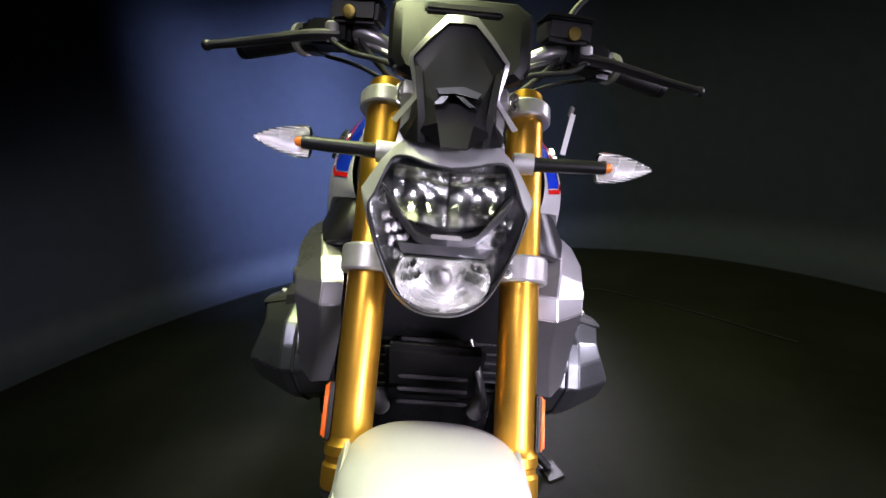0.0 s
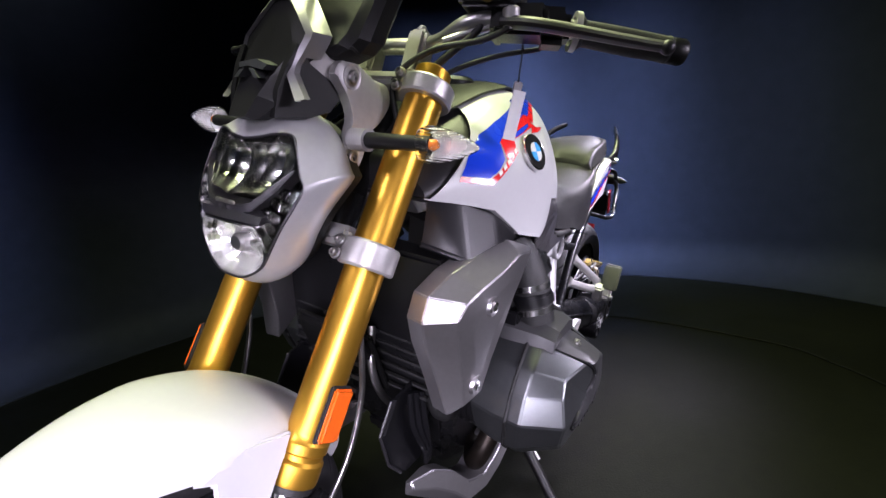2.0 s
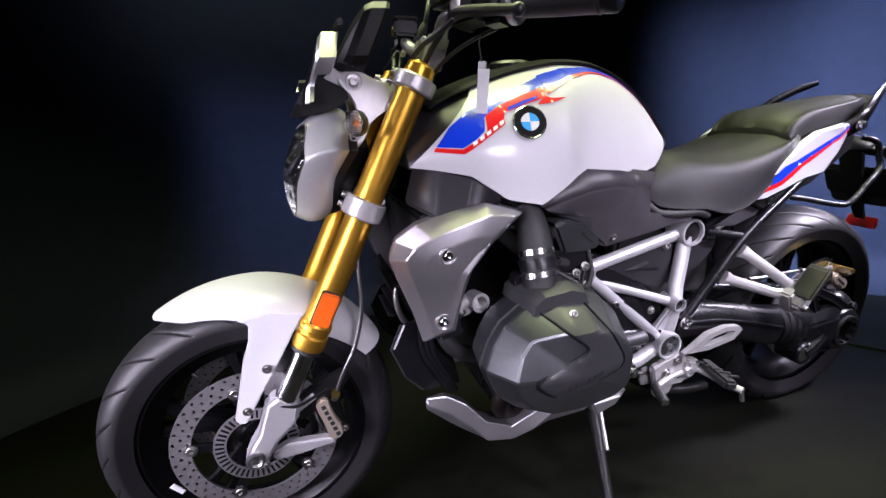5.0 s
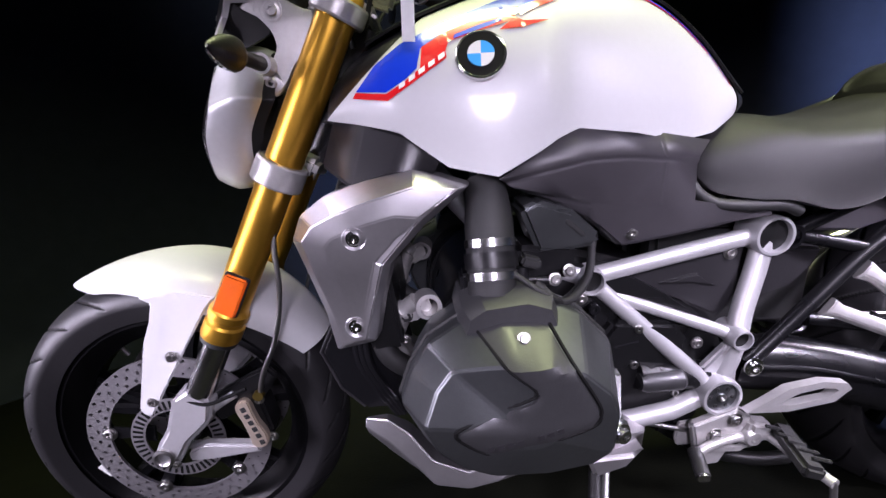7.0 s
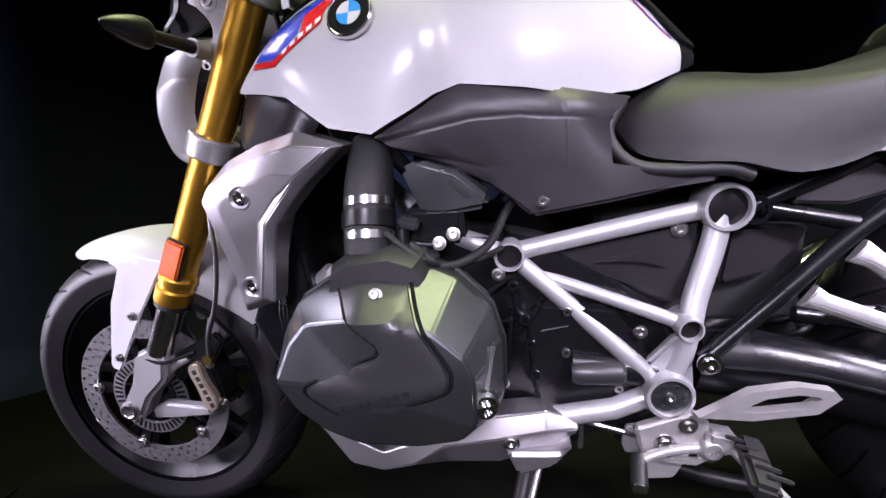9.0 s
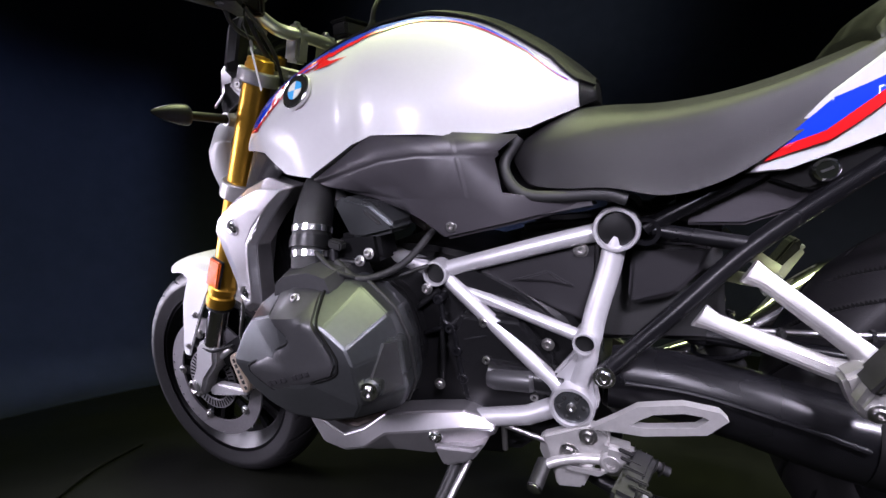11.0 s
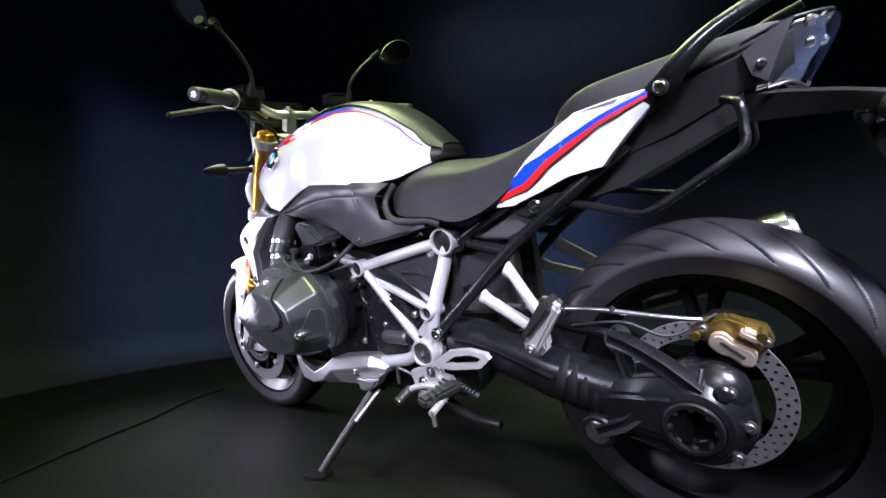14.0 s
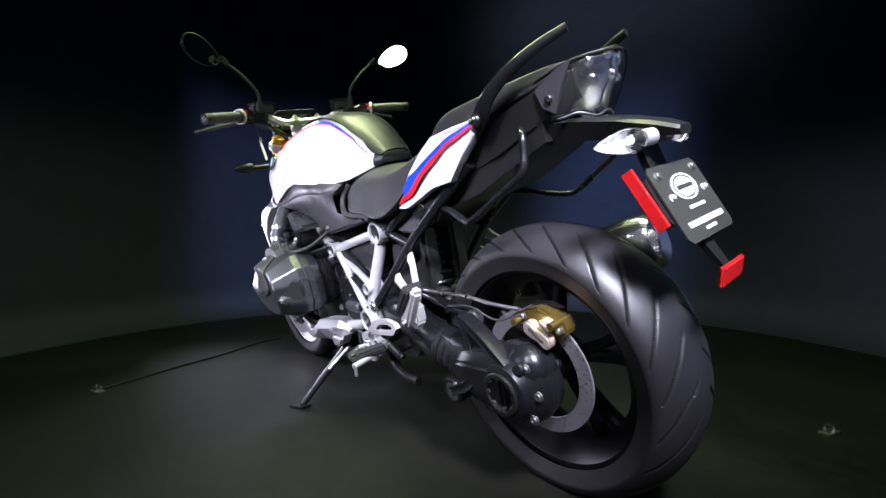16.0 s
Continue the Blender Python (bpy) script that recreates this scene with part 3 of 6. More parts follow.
        part("side_reflector_cells", cells, REFLECT, body, "small bright reflector cells", 15)
    # lower reflector: a faceted bowl cut off above
    bowl = bmesh.new()
    rows = []
    for q in range(6):
        r = 0.010 + 0.041 * q / 5
        rows.append([bowl.verts.new((0.172 - 11 * r * r + (0.002 if (k + q) % 2 else 0), r * math.cos(a) * 1.05, min(0.809, 0.783 + r * math.sin(a) * 0.82))) for k, a in enumerate(2 * math.pi * k / 22 for k in range(22))])
    for a, b in zip(rows, rows[1:]):
        for k in range(22):
            bowl.faces.new((a[k], a[(k + 1) % 22], b[(k + 1) % 22], b[k]))
    part("lower_reflector", bowl, BOWL, body, "faceted chrome reflector bowl", 4)
    part("bulb_shield", turned([(0.0115, 0), (0.011, 0.014), (0.008, 0.018), (0, 0.019)], (0.172, 0, 0.783), (-1, 0, 0), 24), STEEL, body)
    part("brow", loft([[(x, y, z) for y, z in ((-0.053, 0.822), (0.053, 0.822), (0.047, 0.811), (-0.047, 0.811))] for x in (0.145, 0.168)]), GREY, body)
    part("visor", block((0.150, 0, 0.8095), (0.018, 0.086, 0.0022), 0.0008, (0, -6, 0)), CHROME, body)
    part("print_mark", block((0.1375, 0, 0.8335), (0.003, 0.034, 0.005), 0.001), STEEL, body)


headlight()


# ---- flyscreen, dash and their brackets ----
def flyscreen():
    def at(y, z, d=0.0):
        return (0.168 + (z - 0.935) * 0.42 + 2.2 * y * y + d, y, z)

    outer = [(0, 1.074), (0.018, 1.073), (0.038, 1.051), (0.058, 1.026), (0.0575, 1.018), (0.052, 0.998)]
    inner = [(0, 1.064), (0.0155, 1.0635), (0.034, 1.045), (0.0525, 1.0235), (0.052, 1.017), (0.047, 0.998)]
    leg_out = [(0.052, 0.998), (0.049, 0.988), (0.050, 0.980), (0.0725, 0.9525)]
    leg_in = [(0.047, 0.998), (0.0445, 0.988), (0.045, 0.977), (0.0655, 0.9495)]
    bm = bmesh.new()
    for s in (-1, 1):
        loft([[at(s * y, z, dx) for y, z in line] for line, dx in ((outer, 0.034), (outer, 0.004), (inner, 0.0), (inner, 0.012))], bm, caps=False, closed=False)
        loft([[at(s * y, z, dx) for y, z in line] for line, dx in ((leg_out, 0.012), (leg_out, 0.004), (leg_in, 0.0), (leg_in, 0.008))], bm, caps=False, closed=False)
    screen = part("flyscreen", bm, SILVER, bike, "small black flyscreen in a silver surround", 25)
    screen.location.y = 0.007
    rim = [(0, 1.064), (0.0158, 1.0635), (0.053, 1.0235), (0.0445, 0.987), (0.042, 0.945), (0.0145, 0.926)]
    hexa = [(0, 1.0465), (0.0135, 1.0465), (0.0395, 1.0065), (0.0255, 0.9745), (0.020, 0.953), (0.0145, 0.9285)]
    bm = bmesh.new()
    for s in (-1, 1):
        a = [bm.verts.new(at(s * y, z, 0.005)) for y, z in rim]
        b = [bm.verts.new(at(s * y, z, d)) for (y, z), d in zip(hexa, (0.006, 0.006, 0.004, -0.002, -0.007, -0.010))]
        c = [bm.verts.new(at(s * y, z, 0.03)) for y, z in rim]
        for i in range(5):
            bm.faces.new((a[i], a[i + 1], b[i + 1], b[i]))
            bm.faces.new((a[i], a[i + 1], c[i + 1], c[i]))
        mids = [bm.verts.new(at(0, z, d)) for z, d in ((1.0465, 0.006), (0.9745, 0.008), (0.9745, -0.002), (0.9285, -0.010))]
        bm.faces.new((mids[0], b[1], b[2], b[3], mids[1]))
        bm.faces.new((mids[1], b[3], mids[2]))
        bm.faces.new((mids[2], b[3], b[4], b[5], mids[3]))
        bm.faces.new((mids[3], b[5], a[5], bm.verts.new(at(0, 0.926, 0.005))))
    bmesh.ops.remove_doubles(bm, verts=bm.verts, dist=1e-5)
    part("screen_panel", bm, PLASTIC, screen, "black faceted screen panel", 8)
    for s in (-1, 1):
        side = [(0.203, 1.012, 0.050), (0.222, 0.992, 0.049), (0.262, 0.972, 0.050), (0.262, 0.955, 0.056), (0.236, 0.940, 0.066), (0.205, 0.931, 0.058), (0.176, 0.930, 0.040), (0.180, 0.960, 0.042), (0.190, 0.988, 0.046)]
        part("screen_skirt", loft([[(x, s * (y - d), z) for x, z, y in side] for d in (0.0, 0.008)]), PLASTIC, screen, "", 25)
    # raised plain emblem on the panel
    em = bmesh.new()
    for pts in (((-0.024, 0.989), (0.006, 0.993), (0.026, 0.987), (0.022, 0.981), (-0.004, 0.985), (-0.020, 0.983)), ((-0.002, 0.983), (0.006, 0.982), (0.020, 0.972), (0.012, 0.972)), ((-0.018, 0.981), (-0.010, 0.982), (-0.016, 0.973), (-0.025, 0.972))):
        loft([[at(-y, z, d) for y, z in pts] for d in (0.006, -0.012)], em)
    part("emblem", em, ENGINE2, screen, "raised dark emblem")
    for s in (-1, 1):
        out = smooth([(0.246, 0.985), (0.258, 1.001), (0.285, 1.0), (0.315, 0.985), (0.345, 0.978), (0.352, 0.955), (0.33, 0.932), (0.298, 0.912), (0.280, 0.882), (0.262, 0.868), (0.246, 0.876), (0.247, 0.896), (0.262, 0.915), (0.272, 0.937), (0.264, 0.962)], 3, True)
        br = loft([[(x, s * (d + 0.20 * max(0, 0.95 - z)), z) for x, z in inset(out, k)] for d, k in ((0.052, 0.97), (0.054, 1.0), (0.064, 1.0), (0.067, 0.93))])
        hook = [(0.214, 1.012), (0.218, 0.995), (0.232, 0.985), (0.262, 0.972), (0.285, 0.985), (0.28, 1.0), (0.258, 1.004), (0.247, 1.010), (0.240, 1.022), (0.224, 1.024)]
        part("screen_arm", loft([[(x, s * (y - 0.003 - 0.25 * max(0, 0.245 - x)), z) for x, z in inset(hook, k)] for y, k in ((0.040, 0.97), (0.042, 1.0), (0.053, 1.0), (0.055, 0.94))]), ALU, screen, "cast silver arm of the screen", 40)
        arm = part("screen_bracket", br, ALU, screen, "cast silver bracket of the screen and the lamp", 40)
        for x, z in ((0.272, 0.984), (0.260, 0.887)):
            y = 0.066 + 0.20 * max(0, 0.95 - z)
            part("bolt_cup", turned([(0.0165, -0.003), (0.0155, 0.002), (0.012, 0.0005), (0, 0.0005)], (x, s * y, z), (0, s, 0), 24), ALU, arm)
            bolt(V(x, s * y, z), arm, 0.008, (0, s, 0), STEEL)


flyscreen()


def dash():
    half = [(0, 1.112), (0.072, 1.112), (0.092, 1.098), (0.094, 1.085), (0.0905, 1.024), (0.082, 1.01), (0.062, 1.0), (0, 0.996)]
    rows = [[(x + (z - 1.05) * 0.5, y * k, 1.05 + (z - 1.05) * k) for y, z in ringed(half)] for x, k in ((0.266, 0.8), (0.274, 0.93), (0.288, 1.0), (0.312, 1.0), (0.318, 0.97))]
    d = part("instrument_panel", loft(rows), PLASTIC, bike, "black instrument housing with ribbed sides", 25)
    d.location.y = 0.005
    part("display", block((0.319, 0, 1.060), (0.008, 0.14, 0.082), 0.003, (0, 27, 0)), SCREEN, d)
    for s in (-1, 1):
        for k in range(7):
            part("rib", block((0.265 + 0.006 * k, s * 0.066, 1.012 + 0.012 * k), (0.022, 0.03, 0.005), 0.0015, (0, 20, 0)), BLACK, d)
    part("dash_lip", block((0.262, 0, 1.085), (0.012, 0.095, 0.012), 0.003, (0, 27, 0)), GREY, d)


dash()


def signal(base, tip, parent, ahead=-1, stem=0.44, amber=True, name="turn_signal"):
    """A leaf-shaped turn signal: a dark back and a clear lens on the side that faces the road."""
    base, tip = Vector(base), Vector(tip)
    d = (tip - base).normalized()
    length = (tip - base).length
    fore = V(ahead, 0, 0)
    fore = (fore - d * fore.dot(d)).normalized()
    up = d.cross(fore)
    cut = length * stem
    stalk = part(name, tube([base, base + d * (cut + 0.01)], [0.010, 0.0085], 16), PLASTIC, parent, "clear-lens turn signal on a black stalk")
    part("signal_foot", tube([base - d * 0.02, base + d * 0.006], 0.014, 20), ALU, stalk)

    def half(f, side, k=1.0, n=12):
        w = np.interp(f, [0, 0.04, 0.1, 0.3, 0.5, 0.7, 0.9, 1], [0.0178, 0.0192, 0.0196, 0.0184, 0.0155, 0.0112, 0.005, 0.0008]) * k
        deep = w * (0.95 if side > 0 else 0.8)
        c = base + d * (cut + (length - cut) * f)
        return [c + fore * side * deep * math.sin(a) + up * w * math.cos(a) for a in (math.pi * i / n for i in range(n + 1))]

    fs = (0, 0.05, 0.1, 0.14, 0.2, 0.3, 0.45, 0.6, 0.75, 0.88, 0.95, 0.99)
    back = sheet([half(f, -1) for f in fs], 0.001)
    part("signal_body", back, PLASTIC, stalk)
    lens = part("signal_lens", sheet([half(f, 1) for f in fs], -0.0012), PRISM, stalk, "ribbed clear lens", 60)
    lens.visible_shadow = False
    part("reflector_cup", sheet([half(f, -1, 0.88) for f in fs[1:]], 0.0008), CUP, stalk)
    part("bulb", turned([(0.004, 0), (0.0065, 0.003), (0.0065, 0.009), (0.004, 0.013), (0, 0.0145)], base + d * (cut + 0.006), d, 12), AMBER if amber else CUP, stalk)


for s in (-1, 1):
    signal((0.258, s * 0.096, 0.911), (0.250, s * 0.256, 0.917), bike, -1, 0.56)


# ---- handlebar ----
def handlebar():
    path = [(0.445, -0.045, 1.045), (0.43, -0.09, 1.05), (0.425, -0.14, 1.072), (0.455, -0.2, 1.078), (0.515, -0.3, 1.065), (0.566, -0.385, 1.053)]
    full = [(x, -y, z) for x, y, z in path][::-1] + [(0.447, 0, 1.045)] + path
    bars = part("handlebar", bar(full, 0.0125, 6, 16), SILVER, bike, "silver tubular handlebar")
    for s in (-1, 1):
        part("riser", block((0.432, s * 0.045, 1.03), (0.036, 0.034, 0.07), 0.006, (0, 20, 0)), ALU, bars)
        bolt(V(0.44, s * 0.045, 1.066), bars, 0.006, (0.3, 0, 1))
        a, b = V(0.495, s * 0.265, 1.068), V(0.56, s * 0.376, 1.0543)
        g = tube([a + (b - a) * f for f in (0, 0.03, 0.06, 0.5, 0.94, 0.97, 1)], [0.021, 0.021, 0.0172, 0.018, 0.0172, 0.0185, 0.017], 24)
        part("grip", g, SOFT, bars, "black rubber grip")
        d = (b - a).normalized()
        part("bar_end", turned([(0.0, 0), (0.0165, 0), (0.0175, 0.003), (0.0175, 0.018), (0.015, 0.022), (0.008, 0.022), (0.007, 0.017), (0, 0.017)], b, d, 24), PLASTIC, bars)
        part("bar_end_bolt", turned([(0.0075, 0), (0.0075, 0.004), (0, 0.004)], b + d * 0.0185, d, 16), CHROME, bars)
        box = part("switch_box", block((0.476, s * 0.235, 1.07), (0.042, 0.045, 0.05), 0.009, (0, 10, -s * 28)), PLASTIC, bars)
        part("switch_ring", ringbody([(0.019, -0.004), (0.026, -0.004), (0.026, 0.004), (0.019, 0.004)], a - d * 0.004, d, 28), ALU, bars)
        part("switch", block((0.497, s * 0.243, 1.08), (0.012, 0.018, 0.012), 0.003, (0, 0, -s * 28)), RED, box)
        part("switch", block((0.5, s * 0.232, 1.062), (0.01, 0.014, 0.01), 0.003, (0, 0, -s * 28)), BLACK, box)
        # lever with its perch and pump
        perch = part("lever_perch", block((0.447, s * 0.2, 1.072), (0.05, 0.075, 0.04), 0.007, (0, 10, -s * 15)), PLASTIC, bars)
        part("perch_pivot", turned([(0.012, -0.012), (0.012, 0.014), (0.008, 0.017), (0, 0.017)], (0.425, s * 0.197, 1.072), (0, 0.1, 1), 18), ALU, perch)
        part("perch_clamp", block((0.452, s * 0.165, 1.07), (0.036, 0.016, 0.04), 0.004, (0, 10, -s * 15)), GREY, perch)
        part("cable_adjuster", tube([(0.43, s * 0.163, 1.066), (0.418, s * 0.13, 1.055), (0.408, s * 0.105, 1.045)], 0.006, 12), STEEL, perch)
        lev = smooth([(0.425, s * 0.185, 1.070), (0.42, s * 0.23, 1.066), (0.43, s * 0.29, 1.057), (0.432, s * 0.345, 1.047), (0.428, s * 0.388, 1.039)], 6)
        rings = []
        for i, p in enumerate(lev):
            f = i / (len(lev) - 1)
            w, h = 0.012 - 0.004 * f, 0.0095 - 0.003 * f
            c = Vector(tuple(p))
            rings.append([c + V(w * math.cos(q), 0, h * math.sin(q)) for q in (2 * math.pi * k / 12 for k in range(12))])
        part("lever", loft(rings), GREY, bars, "dark grey brake or clutch lever")
        ball = bmesh.new()
        bmesh.ops.create_uvsphere(ball, u_segments=16, v_segments=10, radius=0.0085, matrix=pose(0.428, s * 0.392, 1.038))
        part("lever_ball", ball, GREY, bars)
        box = part("reservoir", block((0.43, s * 0.16, 1.102), (0.05, 0.075, 0.034), 0.006, (0, 6, -s * 10)), GREY, bars, "grey cast fluid reservoir")
        part("reservoir_lid", block((0.431, s * 0.16, 1.121), (0.054, 0.078, 0.008), 0.003, (0, 6, -s * 10)), PLASTIC, box)
        part("sight_glass", turned([(0.010, 0), (0.010, 0.003), (0.007, 0.004), (0, 0.003)], (0.405, s * 0.17, 1.10), (-1, s * 0.17, 0.1), 20), BRONZE, box)
        part("reservoir_hose", bar([(0.43, s * 0.155, 1.085), (0.42, s * 0.15, 1.06), (0.40, s * 0.11, 1.02), (0.39, s * 0.06, 0.98)], 0.005), BLACK, bars)
        part("cable", bar([(0.425, s * 0.21, 1.07), (0.40, s * 0.17, 1.045), (0.385, s * 0.1, 1.03), (0.37, s * 0.05, 0.99), (0.38, s * 0.05, 0.93)], 0.0042), BLACK, bars)
        part("cable", bar([(0.48, s * 0.22, 1.045), (0.45, s * 0.16, 1.03), (0.42, s * 0.1, 1.0), (0.4, s * 0.07, 0.95)], 0.0035), BLACK, bars)
        # mirror
        stem = bar([(0.462, s * 0.183, 1.085), (0.482, s * 0.18, 1.115), (0.494, s * 0.186, 1.15), (0.515, s * 0.23, 1.198), (0.535, s * 0.277, 1.233)], 0.0055)
        m = part("mirror", stem, BLACK, bike, "black stalked rear-view mirror")
        part("stem_boot", turned([(0.011, 0), (0.011, 0.02), (0.008, 0.035), (0.006, 0.04)], (0.468, s * 0.182, 1.085), (0.5, 0, 1), 18), BLACK, m)
        c = V(0.56, s * 0.352 + 0.008 * (1 + s), 1.262 - 0.007 * (1 + s))
        out, up, face = V(0.12, s * 0.9, 0.36).normalized(), V(-0.2, -s * 0.36, 0.9).normalized(), V(1, 0, 0)
        face = V(0.873, -0.405, 0.273).normalized() if s > 0 else V(0.83, 0.5, -0.24).normalized()
        out = (out - face * out.dot(face)).normalized()
        up = face.cross(out)

        def egg(k, depth, c=c, out=out, up=up, face=face):
            pts = []
            for i in range(36):
                a = 2 * math.pi * i / 36
                u = math.cos(a)
                pts.append(c + out * (0.072 * u * k) + up * (0.040 * math.sin(a) * (1 + 0.18 * u) * k) + face * depth)
            return pts

        part("mirror_shell", loft([egg(0.25, -0.026), egg(0.6, -0.022), egg(0.9, -0.01), egg(1, 0.0), egg(1, 0.006), egg(0.95, 0.0075), egg(0.94, 0.004)]), PLASTIC, m)
        part("mirror_glass", loft([egg(0.94, 0.0035), egg(0.94, 0.0055)]), MIRROR, m)
        part("stem_neck", tube([(0.532, s * 0.272, 1.23), (0.548, s * 0.295, 1.243)], [0.0075, 0.012], 16), PLASTIC, m)


handlebar()

# ---- tank ----
# stations along x; half sections (y, z) from the top's middle down the side to the lower edge
TANK = [
    (0.345, [(0, 0.885), (0.05, 0.884), (0.085, 0.878), (0.11, 0.866), (0.128, 0.855), (0.138, 0.845), (0.14, 0.838), (0.138, 0.832)]),
    (0.385, [(0, 0.925), (0.055, 0.922), (0.1, 0.91), (0.132, 0.893), (0.15, 0.876), (0.160, 0.860), (0.163, 0.845), (0.160, 0.826)]),
    (0.44, [(0, 0.952), (0.06, 0.950), (0.11, 0.938), (0.148, 0.918), (0.175, 0.893), (0.193, 0.862), (0.197, 0.84), (0.195, 0.815)]),
    (0.50, [(0, 0.975), (0.06, 0.973), (0.113, 0.960), (0.156, 0.938), (0.187, 0.908), (0.208, 0.865), (0.216, 0.82), (0.216, 0.770)]),
    (0.56, [(0, 0.992), (0.06, 0.990), (0.112, 0.978), (0.156, 0.955), (0.19, 0.921), (0.212, 0.875), (0.225, 0.82), (0.230, 0.757)]),
    (0.615, [(0, 1.002), (0.06, 1.0), (0.108, 0.988), (0.152, 0.965), (0.187, 0.930), (0.212, 0.885), (0.223, 0.835), (0.222, 0.784)]),
    (0.64, [(0, 1.006), (0.06, 1.004), (0.106, 0.991), (0.149, 0.967), (0.183, 0.93), (0.204, 0.885), (0.214, 0.84), (0.2145, 0.798)]),
    (0.67, [(0, 1.008), (0.06, 1.006), (0.104, 0.994), (0.145, 0.969), (0.176, 0.93), (0.192, 0.885), (0.200, 0.845), (0.203, 0.808)]),
    (0.75, [(0, 1.004), (0.055, 1.001), (0.095, 0.988), (0.131, 0.96), (0.158, 0.92), (0.177, 0.875), (0.188, 0.835), (0.192, 0.797)]),
    (0.83, [(0, 0.977), (0.05, 0.973), (0.083, 0.959), (0.112, 0.933), (0.134, 0.9), (0.15, 0.862), (0.158, 0.825), (0.160, 0.780)]),
    (0.90, [(0, 0.933), (0.042, 0.928), (0.068, 0.913), (0.09, 0.891), (0.105, 0.866), (0.116, 0.84), (0.122, 0.812), (0.122, 0.785)]),
    (0.955, [(0, 0.884), (0.03, 0.880), (0.048, 0.870), (0.062, 0.857), (0.073, 0.844), (0.08, 0.831), (0.082, 0.815), (0.08, 0.803)]),
    (0.99, [(0, 0.846), (0.02, 0.844), (0.033, 0.842), (0.042, 0.836), (0.048, 0.83), (0.05, 0.825), (0.05, 0.82), (0.046, 0.815)]),
]
_rows = smooth([np.array([[x, y, z] for y, z in sec]).ravel() for x, sec in TANK], 6)
TANK_GRID = []
for r in _rows:
    g = np.array(smooth(r.reshape(-1, 3), 4))
    edge = np.interp(g[0, 0], [x for x, sec in TANK], [sec[-1][1] for x, sec in TANK])
    g[:, 2] += (edge - g[-1, 2]) * (np.linspace(0, 1, len(g)) ** 3)
    TANK_GRID.append(g)


def tank_side(x, z):
    """Half width of the tank at this place of its side."""
    xs = [r[0][0] for r in TANK_GRID]
    i = int(min(max(np.searchsorted(xs, x) - 1, 0), len(xs) - 2))
    f = min(max((x - xs[i]) / (xs[i + 1] - xs[i]), 0), 1)
    ys = []
    for r in (TANK_GRID[i], TANK_GRID[i + 1]):
        ys.append(np.interp(-z, -r[:, 2], r[:, 1]))
    return ys[0] * (1 - f) + ys[1] * f


def decal(outline, side, s, off, mat, parent, name="stripe", label=""):
    """A foil cut to an outline (x, z) and laid on a curved side."""
    bm = bmesh.new()
    bm.faces.new([bm.verts.new((x, 0, z)) for x, z in outline])
    xs, zs = [p[0] for p in outline], [p[1] for p in outline]
    for lo, hi, axis in ((min(xs), max(xs), (1, 0, 0)), (min(zs), max(zs), (0, 0, 1))):
        c = lo + 0.006
        while c < hi:
            bmesh.ops.bisect_plane(bm, geom=bm.verts[:] + bm.edges[:] + bm.faces[:], plane_co=Vector(axis) * c, plane_no=axis)
            c += 0.006
    bmesh.ops.triangulate(bm, faces=bm.faces)
    for v in bm.verts:
        v.co.y = s * (side(v.co.x, v.co.z) + off)
    if bm.faces and (sum(f.normal.y * 0 + f.calc_area() for f in bm.faces) > 0):
        bm.normal_update()
        if sum(f.normal.y for f in bm.faces) * s < 0:
            bmesh.ops.reverse_faces(bm, faces=bm.faces)
    me = bpy.data.meshes.new(name)
    bm.to_mesh(me)
    bm.free()
    for p in me.polygons:
        p.use_smooth = True
    me.materials.append(mat)
    ob = new(name, me)
    ob.parent = parent
    if label:
        ob["label"] = label
    return ob


def raised(outline, side, s, off, mat, parent, name, label="", step=0.008, soft=0.003):
    """A raised pad cut to an outline (x, z), following a curved side."""
    bm = bmesh.new()
    bm.faces.new([bm.verts.new((x, 0, z)) for x, z in outline])
    bmesh.ops.recalc_face_normals(bm, faces=bm.faces)
    rim = bmesh.ops.inset_region(bm, faces=bm.faces[:], thickness=soft)["faces"]
    xs, zs = [p[0] for p in outline], [p[1] for p in outline]
    outer = {tuple(round(q, 5) for q in (x, 0, z)) for x, z in outline}
    for lo, hi, axis in ((min(xs), max(xs), (1, 0, 0)), (min(zs), max(zs), (0, 0, 1))):
        c = lo + step
        while c < hi:
            bmesh.ops.bisect_plane(bm, geom=bm.verts[:] + bm.edges[:] + bm.faces[:], plane_co=Vector(axis) * c, plane_no=axis)
            c += step
    edge = {v for e in bm.edges if e.is_boundary for v in e.verts}
    ring = [e for e in bm.edges if e.is_boundary]
    lower = {}
    for v in edge:
        lower[v] = bm.verts.new((v.co.x, s * (side(v.co.x, v.co.z) - 0.003), v.co.z))
    for v in bm.verts:
        if v in edge:
            v.co.y = s * (side(v.co.x, v.co.z) + off - soft * 0.6)
        elif v not in lower.values():
            v.co.y = s * (side(v.co.x, v.co.z) + off)
    for e in ring:
        a, b = e.verts
        bm.faces.new((a, b, lower[b], lower[a]))
    return part(name, bm, mat, parent, label, 35)


